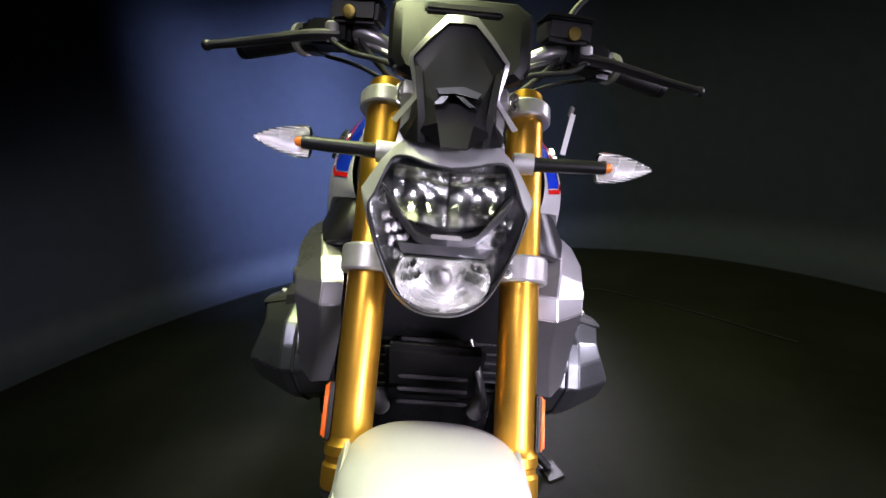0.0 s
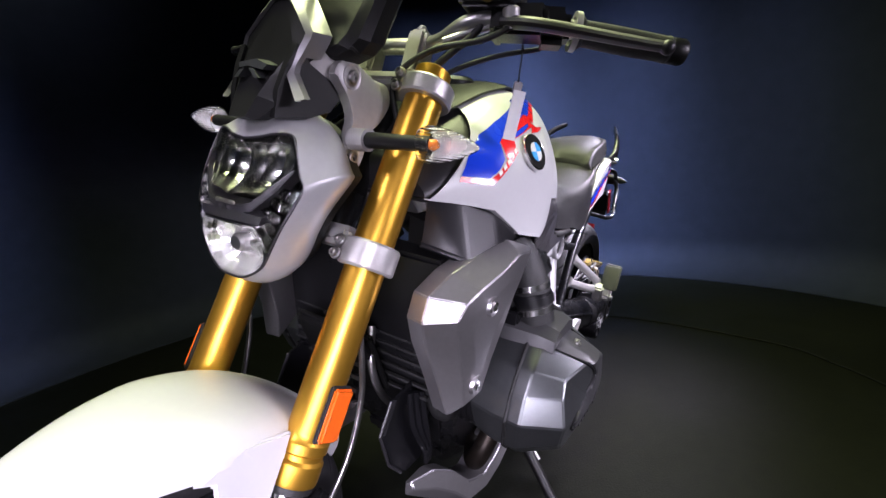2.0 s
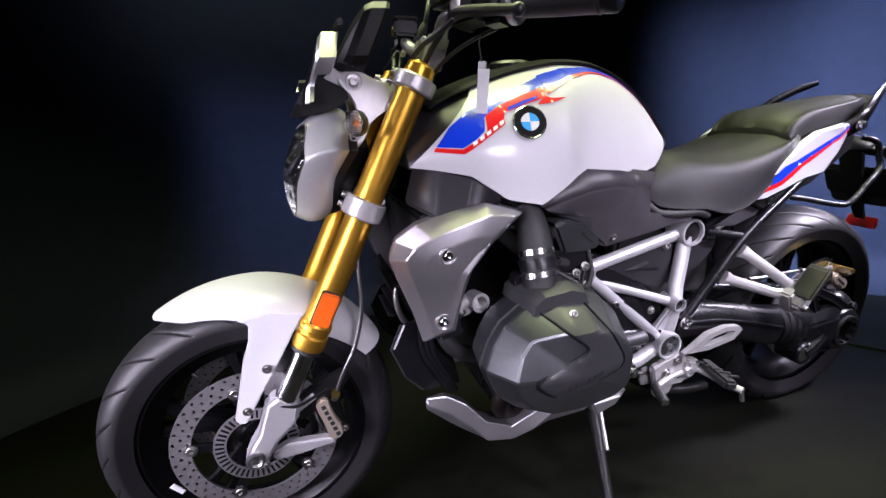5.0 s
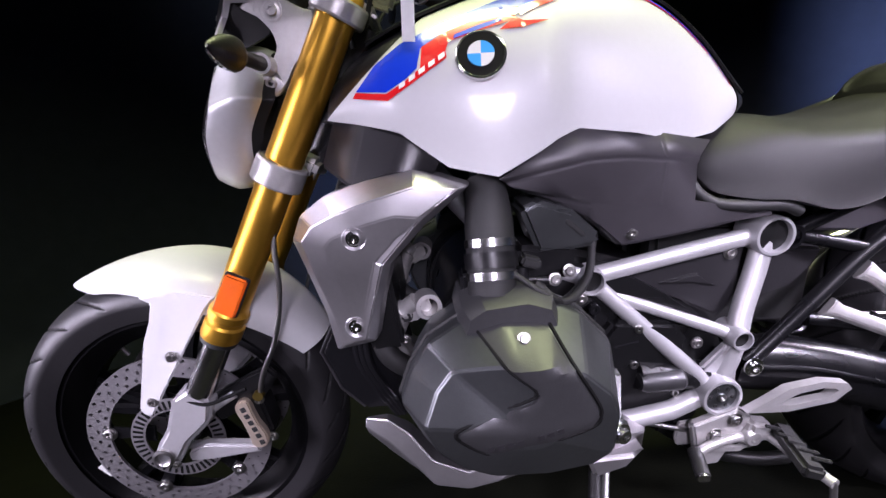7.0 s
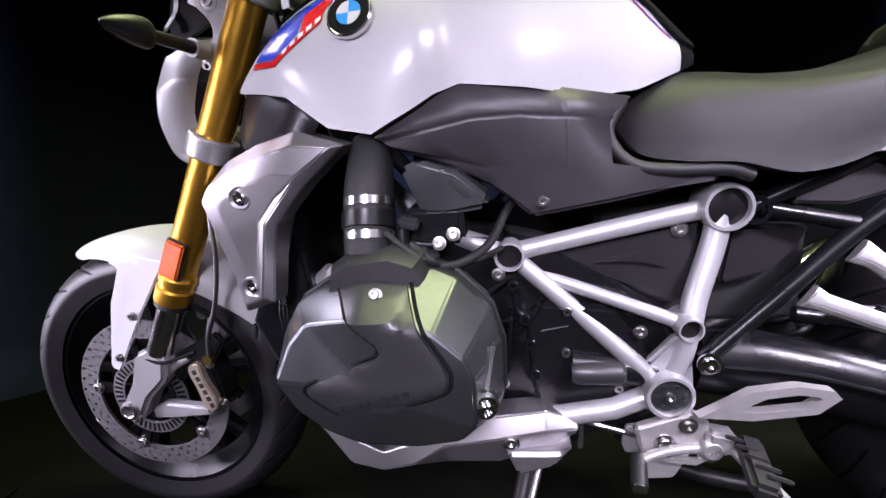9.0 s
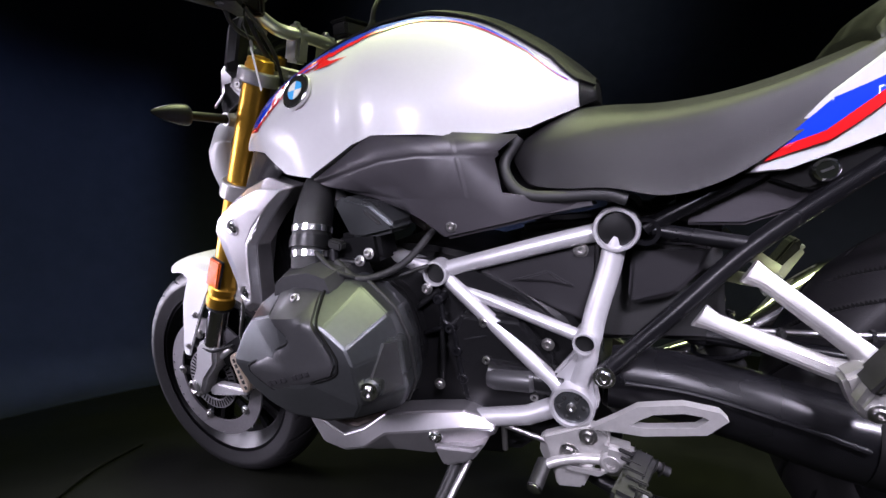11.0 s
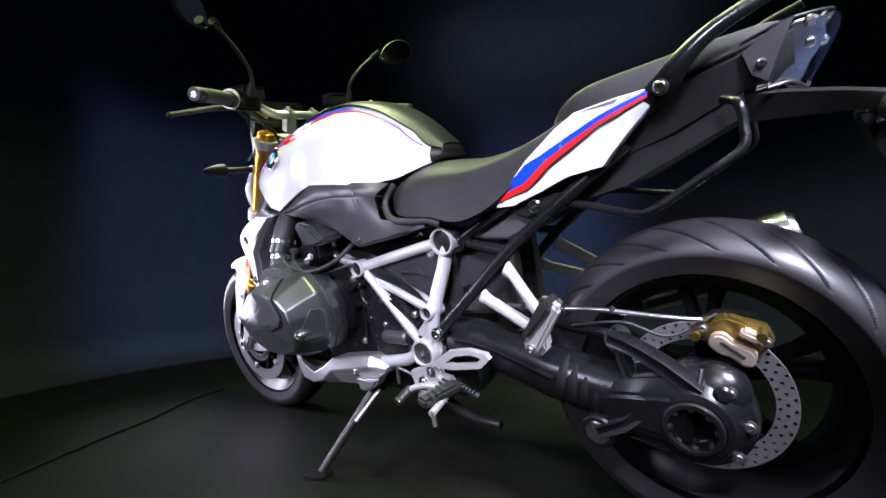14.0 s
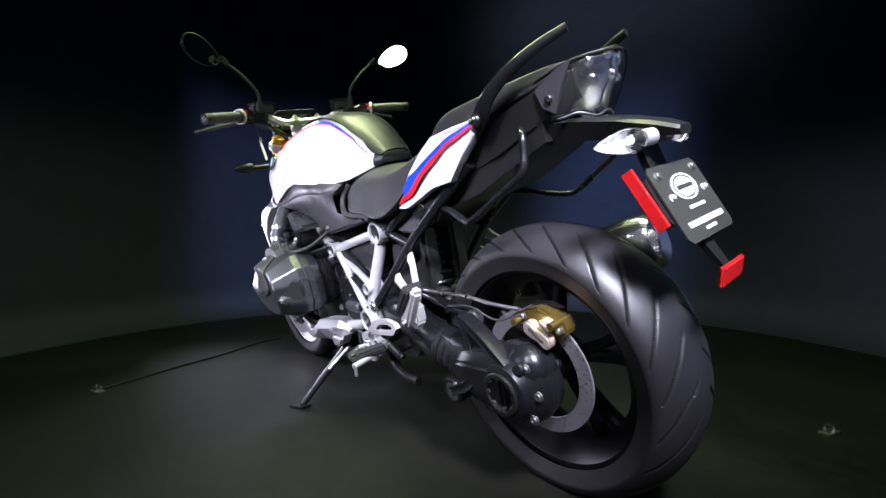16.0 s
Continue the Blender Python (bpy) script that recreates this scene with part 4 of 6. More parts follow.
def tank():
    bm = bmesh.new()
    rings = [[tuple(p) for p in r] + [(p[0], -p[1], p[2]) for p in r[:0:-1]] for r in TANK_GRID]
    loft([r for r in rings if r[0][0] < 0.972], bm)
    # ahead of its slanting front edge the white gives way to a set-back dark cover
    slant, corner = V(-0.129, 0, 0.140).normalized(), V(0.345, 0, 0.834)
    front = bm.copy()
    bmesh.ops.bisect_plane(bm, geom=bm.verts[:] + bm.edges[:] + bm.faces[:], plane_co=corner, plane_no=slant, clear_outer=True)
    bmesh.ops.bisect_plane(front, geom=front.verts[:] + front.edges[:] + front.faces[:], plane_co=corner - slant * 0.004, plane_no=slant, clear_inner=True)
    for v in front.verts:
        v.co.y *= 0.93
        v.co.z -= 0.004
    t = part("fuel_tank", bm, WHITE, bike, "gloss white fuel tank with blue and red foil stripes", 50)
    part("tank_front", front, GREY, t, "dark grey cover ahead of the tank", 50)
    cover = []
    for r in TANK_GRID[8:]:
        far = np.interp(r[0][0], [0.45, 0.7, 0.85, 0.93, 0.965], [6.5, 7, 7.5, 9, 14])
        q = [np.array([np.interp(k, range(len(r)), r[:, c]) for c in range(3)]) for k in np.linspace(0, far, 10)]
        cover.append([(p[0], p[1] + 0.002, p[2] + 0.003) for p in q[::-1]] + [(p[0], -p[1] - 0.002, p[2] + 0.003) for p in q[1:]])
    part("tank_cover", sheet(cover, 0.004), PLASTIC, t, "black tank top cover", 50)
    part("tank_rear", loft([[(x + 0.002, y * 1.004, z) for x, y, z in r] for r in rings if r[0][0] > 0.962]), PLASTIC, t, "black rear end of the tank cover", 50)
    part("filler_cap", turned([(0.0, -0.004), (0.045, -0.004), (0.045, 0.006), (0.038, 0.012), (0, 0.014)], (0.61, 0, 1.004), (0.02, 0, 1), 36), PLASTIC, t)
    blue = [(0.389, 0.866), (0.428, 0.863), (0.452, 0.876), (0.468, 0.889), (0.474, 0.912), (0.500, 0.928), (0.535, 0.940), (0.58, 0.953), (0.602, 0.958), (0.602, 0.977), (0.56, 0.963), (0.50, 0.942), (0.45, 0.922), (0.415, 0.897)]
    line = [(0.384, 0.858), (0.43, 0.853), (0.455, 0.868), (0.505, 0.899), (0.504, 0.911), (0.470, 0.887), (0.452, 0.874), (0.428, 0.861), (0.388, 0.865)]
    flash = [(0.472, 0.888), (0.503, 0.904), (0.509, 0.918), (0.545, 0.928), (0.585, 0.938), (0.571, 0.928), (0.60, 0.930), (0.635, 0.938), (0.602, 0.938), (0.592, 0.944), (0.605, 0.953), (0.59, 0.957), (0.545, 0.944), (0.505, 0.930), (0.476, 0.914)]
    gap = [(0.515, 0.921), (0.55, 0.931), (0.575, 0.939), (0.577, 0.943), (0.548, 0.936), (0.517, 0.926)]
    for s in (-1, 1):
        decal(blue, tank_side, s, 0.0016, BLUE, t, "stripe", "blue foil stripe")
        decal(line, tank_side, s, 0.002, RED, t, "stripe", "red foil stripe")
        decal(flash, tank_side, s, 0.0022, RED, t, "stripe", "red foil stripe")
        decal(gap, tank_side, s, 0.0028, BLUE, t, "stripe", "blue foil stripe")
        # along the top edge both colours thin out towards the rear
        for mat, label, share in ((BLUE, "blue foil stripe", (0.0, 1.0)), (RED, "red foil stripe", (1.0, 1.34))):
            strip = []
            for r in TANK_GRID:
                x = r[0][0]
                if 0.597 < x < 0.96:
                    hi = np.interp(x, [0.60, 0.66, 0.72, 0.80, 0.90, 0.96], [9.6, 8.7, 8.0, 8.0, 9.6, 14.6])
                    low = hi + np.interp(x, [0.60, 0.66, 0.72, 0.80, 0.90, 0.96], [3.6, 2.6, 1.6, 0.9, 0.6, 0.5])
                    ks = np.linspace(hi + (low - hi) * share[0], hi + (low - hi) * share[1], 4)
                    pts = [[np.interp(k, range(len(r)), r[:, c]) for c in range(3)] for k in ks]
                    strip.append([(p[0], s * (p[1] + 0.0012), p[2] + 0.0013) for p in pts])
            part("stripe", sheet(strip, 0.0004 * s), mat, t, label, 60)
        for k in range(5):
            x, z = 0.445 + 0.0125 * k, 0.8655 + 0.0076 * k
            decal([(x, z), (x + 0.008, z + 0.0047), (x + 0.008, z + 0.0107), (x, z + 0.006)], tank_side, s, 0.0028, PRINT, t, "print_mark")
        # round badge
        c = V(0.545, s * (tank_side(0.545, 0.897) + 0.005), 0.899)
        nrm = V(-0.12, s * 0.9, 0.42).normalized()
        badge = part("badge", turned([(0.0, -0.004), (0.0305, -0.004), (0.0305, 0.002), (0.0285, 0.0035), (0.027, 0.0025), (0, 0.0025)], c, nrm, 40), CHROME, t, "round enamel badge with a black ring")
        part("badge_ring", ringbody([(0.0165, 0.0026), (0.0272, 0.0026), (0.0272, 0.0032), (0.0165, 0.0032)], c, nrm, 40), CABLE, badge)
        side = nrm.cross(V(0, 0, 1)).normalized()
        up = side.cross(nrm)
        for k in range(4):
            pts = [c + nrm * 0.0033] + [c + nrm * 0.0033 + (side * math.cos(a) + up * math.sin(a)) * 0.016 for a in (math.pi / 2 * (k + q / 8) for q in range(9))]
            bm = loft([[tuple(p) for p in pts], [tuple(p + nrm * 0.0008) for p in pts]])
            part("badge_quarter", bm, SKY if k % 2 else PRINT, badge)


tank()


# ---- panels round the tank ----
def infill_panel():
    # from the tank's edge down: the upper facet, its crease, the flank and the lower edge; x, y, z from front to rear
    rows = [[(0.562, 0.222, 0.753), (0.615, 0.212, 0.780), (0.658, 0.202, 0.806), (0.705, 0.194, 0.807), (0.79, 0.176, 0.794), (0.885, 0.140, 0.776)],
            [(0.568, 0.223, 0.747), (0.622, 0.214, 0.756), (0.682, 0.206, 0.766), (0.74, 0.196, 0.766), (0.80, 0.184, 0.758), (0.853, 0.166, 0.752)],
            [(0.598, 0.205, 0.731), (0.646, 0.192, 0.716), (0.695, 0.182, 0.702), (0.748, 0.174, 0.694), (0.805, 0.170, 0.695), (0.858, 0.164, 0.694)],
            [(0.612, 0.190, 0.726), (0.664, 0.174, 0.701), (0.716, 0.164, 0.667), (0.754, 0.159, 0.630), (0.86, 0.158, 0.644), (0.985, 0.155, 0.664)],
            [(0.618, 0.12, 0.724), (0.668, 0.11, 0.698), (0.719, 0.10, 0.664), (0.756, 0.10, 0.627), (0.86, 0.10, 0.640), (0.985, 0.10, 0.660)]]
    for s in (-1, 1):
        bm = loft([[(x, s * y, z) for x, y, z in r] for r in rows], caps=False, closed=False)
        bmesh.ops.recalc_face_normals(bm, faces=bm.faces)
        bevel(bm, 0.010, 4, 9)
        ob = flat_faced(part("infill_panel", bm, INFILL, bike, "dark grey side panel under the tank", 60))
        thick = ob.modifiers.new("thickness", "SOLIDIFY")
        thick.thickness, thick.offset = 0.003, 0
        part("seat_flange", loft([[(x, s * y, z) for x, z in ((0.862, 0.690), (0.90, 0.674), (0.985, 0.676), (0.985, 0.662), (0.86, 0.650))] for y in (0.12, 0.157)]), INFILL, ob)
        bolt(V(0.768, s * 0.163, 0.651), ob, 0.007, (0, s, 0))


infill_panel()


def air_scoop():
    # down the panel, from the tank's edge to the lip: points from the front to the rear
    top = [(0.352, 0.132, 0.834), (0.395, 0.165, 0.827), (0.445, 0.190, 0.812), (0.492, 0.205, 0.784)]
    low = [(0.330, 0.140, 0.772), (0.372, 0.197, 0.748), (0.425, 0.212, 0.764), (0.482, 0.220, 0.766)]
    lip = [(0.335, 0.132, 0.766), (0.375, 0.185, 0.742), (0.425, 0.198, 0.757), (0.478, 0.205, 0.760)]
    back = [(0.375, 0.10, 0.830), (0.40, 0.12, 0.82), (0.445, 0.14, 0.805), (0.49, 0.15, 0.78)]
    for s in (-1, 1):
        bm = loft([[(x, s * y, z) for x, y, z in r] for r in (back, top, low, lip)], caps=False, closed=False)
        bmesh.ops.recalc_face_normals(bm, faces=bm.faces)
        bevel(bm, 0.004, 3, 14)
        ob = flat_faced(part("air_scoop", bm, GREY, bike, "dark grey air scoop below the tank", 60))
        ob.modifiers.new("thickness", "SOLIDIFY").thickness = 0.003
        part("scoop_throat", loft([[(x, s * y, z) for y, z in ((0.09, 0.80), (0.145, 0.79), (0.165, 0.756), (0.09, 0.758))] for x in (0.368, 0.45)]), CABLE, ob)


air_scoop()


def cowling():
    def face_y(x, z):
        return min(0.243, 0.228 + 0.055 * (z - 0.567) + 0.17 * (x - 0.365))
    # rim, then the rounded fold inside it
    rim = [(0.284, 0.178, 0.680), (0.298, 0.177, 0.713), (0.335, 0.188, 0.739), (0.39, 0.200, 0.758), (0.455, 0.214, 0.771), (0.523, 0.228, 0.748), (0.463, 0.230, 0.700),
           (0.419, 0.234, 0.655), (0.402, 0.226, 0.60), (0.388, 0.222, 0.540), (0.330, 0.203, 0.520), (0.318, 0.190, 0.575), (0.296, 0.179, 0.64)]
    fold = [(0.306, 0.216, 0.688), (0.322, 0.212, 0.708), (0.352, 0.215, 0.722), (0.398, 0.224, 0.738), (0.455, 0.232, 0.752), (0.506, 0.236, 0.746), (0.453, 0.243, 0.706),
            (0.408, 0.246, 0.658), (0.391, 0.238, 0.60), (0.377, 0.233, 0.550), (0.344, 0.223, 0.538), (0.336, 0.222, 0.580), (0.317, 0.218, 0.645)]
    fold = [(x, max(y, face_y(x, z) - 0.004), z) for x, y, z in fold]
    flat = inset([(x, z) for x, y, z in fold], 0.62)
    rings = [[(x + 0.006, -(y - 0.03), z) for x, y, z in rim], [(x, -y, z) for x, y, z in rim], [(x, -y, z) for x, y, z in fold], [(x, -face_y(x, z) - 0.001, z) for x, z in flat]]
    bm = loft(rings)
    bmesh.ops.recalc_face_normals(bm, faces=bm.faces)
    bevel(bm, 0.014, 5, 10)
    for ob, s in zip(pair("radiator_cowl", bm, TITAN, bike, "silver painted radiator cowl", 60), (-1, 1)):
        flat_faced(ob)
        for x, z in ((0.376, 0.692), (0.365, 0.567)):
            y = face_y(x, z)
            part("bolt_cup", turned([(0.0165, -0.002), (0.0145, 0.0035), (0.011, 0.001), (0, 0.001)], (x, s * y, z), (0, s, 0), 24), TITAN, ob)
            bolt(V(x, s * y, z), ob, 0.0075, (0, s, 0), CHROME)


cowling()


def radiator():
    r = part("radiator", block((0.385, 0, 0.62), (0.05, 0.33, 0.26), 0.006, (0, -6, 0)), CASE, bike, "black finned radiator")
    for k in range(14):
        part("fin", block((0.358 + 0.0014 * k, 0, 0.51 + 0.017 * k), (0.006, 0.30, 0.004), 0), BLACK, r)
    lou = part("louvre_panel", block((0.325, 0, 0.56), (0.02, 0.16, 0.13), 0.008, (0, -24, 0)), PLASTIC, r, "black louvred panel")
    for k in range(6):
        part("louvre", block((0.302 + 0.008 * k, 0, 0.516 + 0.018 * k), (0.016, 0.115, 0.006), 0.002, (0, 22, 0)), GREY, lou)
    for s in (-1, 1):
        part("radiator_hose", bar([(0.38, s * 0.14, 0.53), (0.40, s * 0.15, 0.47), (0.46, s * 0.14, 0.43), (0.52, s * 0.12, 0.43)], 0.017), SOFT, r)
    for s in (-1, 1):
        flap = [(0.31, 0.52), (0.285, 0.47), (0.31, 0.40), (0.345, 0.36), (0.42, 0.36), (0.40, 0.46), (0.36, 0.53)]
        f = part("splash_panel", loft([[(x + 0.02 * d, s * (0.115 + d * 0.02), z) for x, z in flap] for d in (0.0, 0.3)]), GLOSS, r, "gloss black splash panel")
        part("panel_edge", tube([(x - 0.001, s * 0.116, z) for x, z in flap[:4]], 0.0028, 8), GREY, f)
        for k in range(3):
            part("cooler_hose", bar([(0.345 + 0.008 * k, s * (0.125 + 0.006 * k), 0.52), (0.345 + 0.01 * k, s * (0.135 + 0.005 * k), 0.46), (0.375 + 0.008 * k, s * 0.14, 0.40), (0.40 + 0.006 * k, s * 0.13, 0.35)], 0.0055, 5, 10), GLOSS, r)
    part("oil_line", bar([(0.33, -0.055, 0.62), (0.31, -0.075, 0.56), (0.33, -0.09, 0.50), (0.40, -0.1, 0.44)], 0.006), STEEL, r)


radiator()


# ---- engine ----
def engine():
    outline = smooth([(0.50, 0.30), (0.47, 0.42), (0.50, 0.56), (0.60, 0.62), (0.76, 0.60), (0.90, 0.52), (0.97, 0.42), (0.95, 0.30), (0.82, 0.25), (0.62, 0.23)], 3, True)
    e = part("engine", slab(outline, -0.13, 0.13, 0.02, segments=3), CASE, bike, "black boxer engine with finned cylinders")
    # gearbox face with ribs, bosses and covers
    for s in (-1, 1):
        part("gearbox_cover", slab([(0.74, 0.34), (0.72, 0.45), (0.76, 0.50), (0.86, 0.49), (0.91, 0.42), (0.89, 0.33), (0.81, 0.31)], s * 0.125, s * 0.152, 0.008), CASE, e)
        part("starter_cover", tube([(0.80, s * 0.15, 0.40), (0.92, s * 0.145, 0.385)], 0.024, 24), CASE, e)
        for x, z, x2, z2 in ((0.72, 0.49, 0.70, 0.36), (0.79, 0.49, 0.80, 0.33), (0.66, 0.50, 0.72, 0.54), (0.86, 0.48, 0.90, 0.36)):
            part("rib", tube([(x, s * 0.142, z), (x2, s * 0.142, z2)], 0.005, 10), CASE, e)
        for x, z in ((0.702, 0.545), (0.798, 0.485), (0.795, 0.42), (0.70, 0.37), (0.87, 0.36), (0.9, 0.45)):
            bolt(V(x, s * 0.15, z), e, 0.007, (0, s, 0))
        web = part("gearbox_web", slab([(0.775, 0.37), (0.765, 0.475), (0.80, 0.49), (0.845, 0.455), (0.85, 0.375)], s * 0.128, s * 0.15, 0.004), ENGINE, e, "dark grey webbed gearbox casting")
        # black flats laid on the web draw the shade of its pockets
        for pts in (((0.786, 0.43), (0.786, 0.472), (0.80, 0.478), (0.828, 0.45), (0.83, 0.43)), ((0.789, 0.383), (0.789, 0.42), (0.832, 0.42), (0.836, 0.383))):
            part("pocket_shade", slab(pts, s * 0.1495, s * 0.1512, 0), CABLE, web)
        part("starter_motor", tube([(0.80, s * 0.165, 0.395), (0.81, s * 0.165, 0.395), (0.87, s * 0.162, 0.392), (0.876, s * 0.162, 0.392)], [0.014, 0.018, 0.018, 0.014], 24), ENGINE, e)
        part("block_seam", bar([(0.722, s * 0.146, 0.53), (0.726, s * 0.15, 0.49), (0.742, s * 0.152, 0.47), (0.746, s * 0.152, 0.40), (0.752, s * 0.15, 0.345)], 0.0045, 4, 8), GLOSS, e)
        for x, z in ((0.722, 0.527), (0.737, 0.475), (0.7435, 0.435), (0.748, 0.385)):
            part("case_lug", turned([(0.0095, -0.02), (0.0095, 0.006), (0.008, 0.008), (0.004, 0.008), (0.004, 0.003), (0, 0.003)], (x, s * 0.15, z), (0, s, 0), 16), GLOSS, e)
        part("case_rib", tube([(0.662, s * 0.14, 0.455), (0.72, s * 0.146, 0.475)], 0.004, 8), GLOSS, e)
        part("case_rib", tube([(0.76, s * 0.15, 0.455), (0.80, s * 0.15, 0.462)], 0.003, 8), GLOSS, e)
    barrel_out = [(0.47, 0.43), (0.48, 0.53), (0.53, 0.585), (0.61, 0.58), (0.67, 0.52), (0.675, 0.42), (0.62, 0.38), (0.52, 0.38)]
    for s in (-1, 1):
        barrel = part("cylinder", slab(smooth(barrel_out, 3, True), s * 0.10, s * 0.255, 0.01), CASE, e, "black finned cylinder")
        for k in range(7):
            y = s * (0.15 + 0.014 * k)
            part("cooling_fin", slab(inset(smooth(barrel_out, 3, True), 1.03), y, y + s * 0.004, 0), CASE, barrel)
        # the cover's rim and the outer face inside it: x, y, z
        rim = [(0.418, 0.285, 0.484), (0.434, 0.284, 0.527), (0.457, 0.284, 0.563), (0.493, 0.280, 0.584), (0.545, 0.266, 0.604), (0.61, 0.262, 0.602), (0.656, 0.270, 0.583), (0.696, 0.272, 0.541),
               (0.708, 0.266, 0.49), (0.706, 0.264, 0.42), (0.688, 0.264, 0.387), (0.61, 0.264, 0.366), (0.53, 0.264, 0.364), (0.485, 0.270, 0.382), (0.446, 0.276, 0.418)]
        edge = [(0.447, 0.350, 0.490), (0.464, 0.337, 0.530), (0.484, 0.331, 0.552), (0.525, 0.343, 0.560), (0.556, 0.353, 0.565), (0.598, 0.353, 0.560), (0.636, 0.351, 0.545), (0.668, 0.350, 0.515),
                (0.678, 0.352, 0.49), (0.676, 0.347, 0.43), (0.655, 0.338, 0.405), (0.60, 0.334, 0.393), (0.53, 0.335, 0.398), (0.492, 0.338, 0.418), (0.463, 0.343, 0.448)]
        cx, cz = 0.565, 0.482

        def cross(line, a):
            """Distance from the middle and depth where this line is met at angle a."""
            for p, q in zip(line, line[1:] + line[:1]):
                ux, uz, vx, vz = p[0] - cx, p[2] - cz, q[0] - p[0], q[2] - p[2]
                det = math.cos(a) * -vz + math.sin(a) * vx
                if abs(det) < 1e-9:
                    continue
                r, f = (ux * -vz + uz * vx) / det, (math.cos(a) * uz - math.sin(a) * ux) / det
                if r > 0 and -1e-6 <= f <= 1 + 1e-6:
                    return r, p[1] + (q[1] - p[1]) * f
            return 0.1, 0.3

        def dome(x, z):
            a = math.atan2(z - cz, x - cx)
            (r1, y1), (r2, y2) = cross(edge, a), cross(rim, a)
            return float(np.interp(math.hypot(x - cx, z - cz), [0, r1, r2, r2 + 0.01], [0.357, y1, y2, 0.22]))

        bm = loft([[(cx + (x - cx) * 0.92, s * 0.19, cz + (z - cz) * 0.92) for x, y, z in rim], [(cx + (x - cx) * 0.985, s * (y - 0.05), cz + (z - cz) * 0.985) for x, y, z in rim],
                   [(x, s * y, z) for x, y, z in rim], [(x, s * y, z) for x, y, z in edge], [(cx + (x - cx) * 0.3, s * 0.357, cz + (z - cz) * 0.3) for x, y, z in edge]])
        bmesh.ops.recalc_face_normals(bm, faces=bm.faces)
        bevel(bm, 0.009, 3, 10)
        head = flat_faced(part("cylinder_head_cover", bm, ENGINE2, e, "satin dark grey cylinder head cover", 60))
        part("head_gasket", tube([(cx + (x - cx) * 1.0, s * (y - 0.024), cz + (z - cz) * 1.0) for x, y, z in rim + rim[:1]], 0.0032, 8), BLACK, head)
        chevron = [(0.519, 0.585), (0.561, 0.596), (0.603, 0.585), (0.618, 0.556), (0.646, 0.508), (0.650, 0.493), (0.642, 0.479), (0.585, 0.462), (0.533, 0.450), (0.516, 0.452), (0.489, 0.474), (0.487, 0.482), (0.493, 0.487), (0.574, 0.521), (0.579, 0.528), (0.576, 0.537), (0.545, 0.564)]
        raised(chevron, dome, s, 0.0065, ENGINE, head, "cover_band", "raised dark chevron on the cover", 0.007, 0.002)
        lip = smooth([(0.515, 0.586), (0.541, 0.564), (0.573, 0.537), (0.575, 0.528), (0.568, 0.5225), (0.491, 0.4895), (0.4835, 0.482), (0.486, 0.472), (0.514, 0.449), (0.533, 0.4465), (0.585, 0.4585), (0.643, 0.476), (0.6535, 0.493), (0.649, 0.51), (0.621, 0.558), (0.607, 0.586)], 4)
        part("cover_seam", tube([(x, s * (dome(x, z) + 0.0012), z) for x, z in lip], 0.0024, 6), CABLE, head)
        for k in range(8):
            if k != 4:
                x, z = 0.523 + 0.0115 * k, 0.4595 + 0.0031 * k
                part("print_mark", block((x, s * (dome(x, z) + 0.0072), z), (0.0075, 0.0014, 0.0062), 0, (0, -15, 0)), GREY, head)
        bolt(V(0.570, s * (dome(0.570, 0.581) + 0.007), 0.581), head, 0.0055, (0, s, 0.5), STEEL)
        # boss with its big bolt, and the fin that carries it, on the rear flank
        part("cover_boss", turned([(0.0185, -0.03), (0.0165, 0.012), (0.0125, 0.016), (0, 0.016)], (0.682, s * 0.322, 0.449), (0.3, s, 0), 28), ENGINE2, head)
        bolt(V(0.687, s * 0.338, 0.449), head, 0.0095, (0.3, s, 0), CHROME, 0.009)
        fin = [(0.690, 0.330, 0.462), (0.700, 0.300, 0.505), (0.706, 0.276, 0.50), (0.704, 0.272, 0.43), (0.694, 0.325, 0.437)]
        part("boss_fin", loft([[(x, s * y, z) for x, y, z in fin], [(x - 0.02, s * (y - 0.006), z) for x, y, z in fin]]), ENGINE, head)
        plug = [(0.497, 0.583), (0.503, 0.605), (0.525, 0.619), (0.585, 0.624), (0.618, 0.612), (0.626, 0.588), (0.60, 0.57), (0.52, 0.57)]
        part("plug_cover", loft([[(x, s * 0.19, z) for x, z in plug], [(x, s * 0.272, z) for x, z in plug], [(x, s * 0.298, z - 0.006) for x, z in inset(plug, 0.86)]]), ENGINE, head, "dark spark plug cover", 25)
        # intake pipe with its clamps
        pipe = part("intake_pipe", bar([(0.548, s * 0.19, 0.745), (0.548, s * 0.21, 0.715), (0.547, s * 0.232, 0.67), (0.546, s * 0.25, 0.61)], [0.026 + 0.0055 * min(1, k / 9) for k in range(19)], 6, 28), SOFT, e, "black rubber intake pipe")
        for z, y in ((0.672, 0.231), (0.632, 0.243)):
            part("hose_clamp", ringbody([(0.031, -0.005), (0.0335, -0.005), (0.0335, 0.005), (0.031, 0.005)], (0.547, s * y, z), (0, -s * 0.35, 1), 32), CHROME, pipe)
        part("throttle_body", tube([(0.547, s * 0.238, 0.655), (0.547, s * 0.243, 0.642)], 0.0345, 28), CASE, pipe)
        part("pipe_bell", ringbody([(0.031, -0.006), (0.0345, -0.006), (0.0345, 0.006), (0.031, 0.006)], (0.5465, s * 0.236, 0.655), (0, -s * 0.35, 1), 32), GLOSS, pipe)
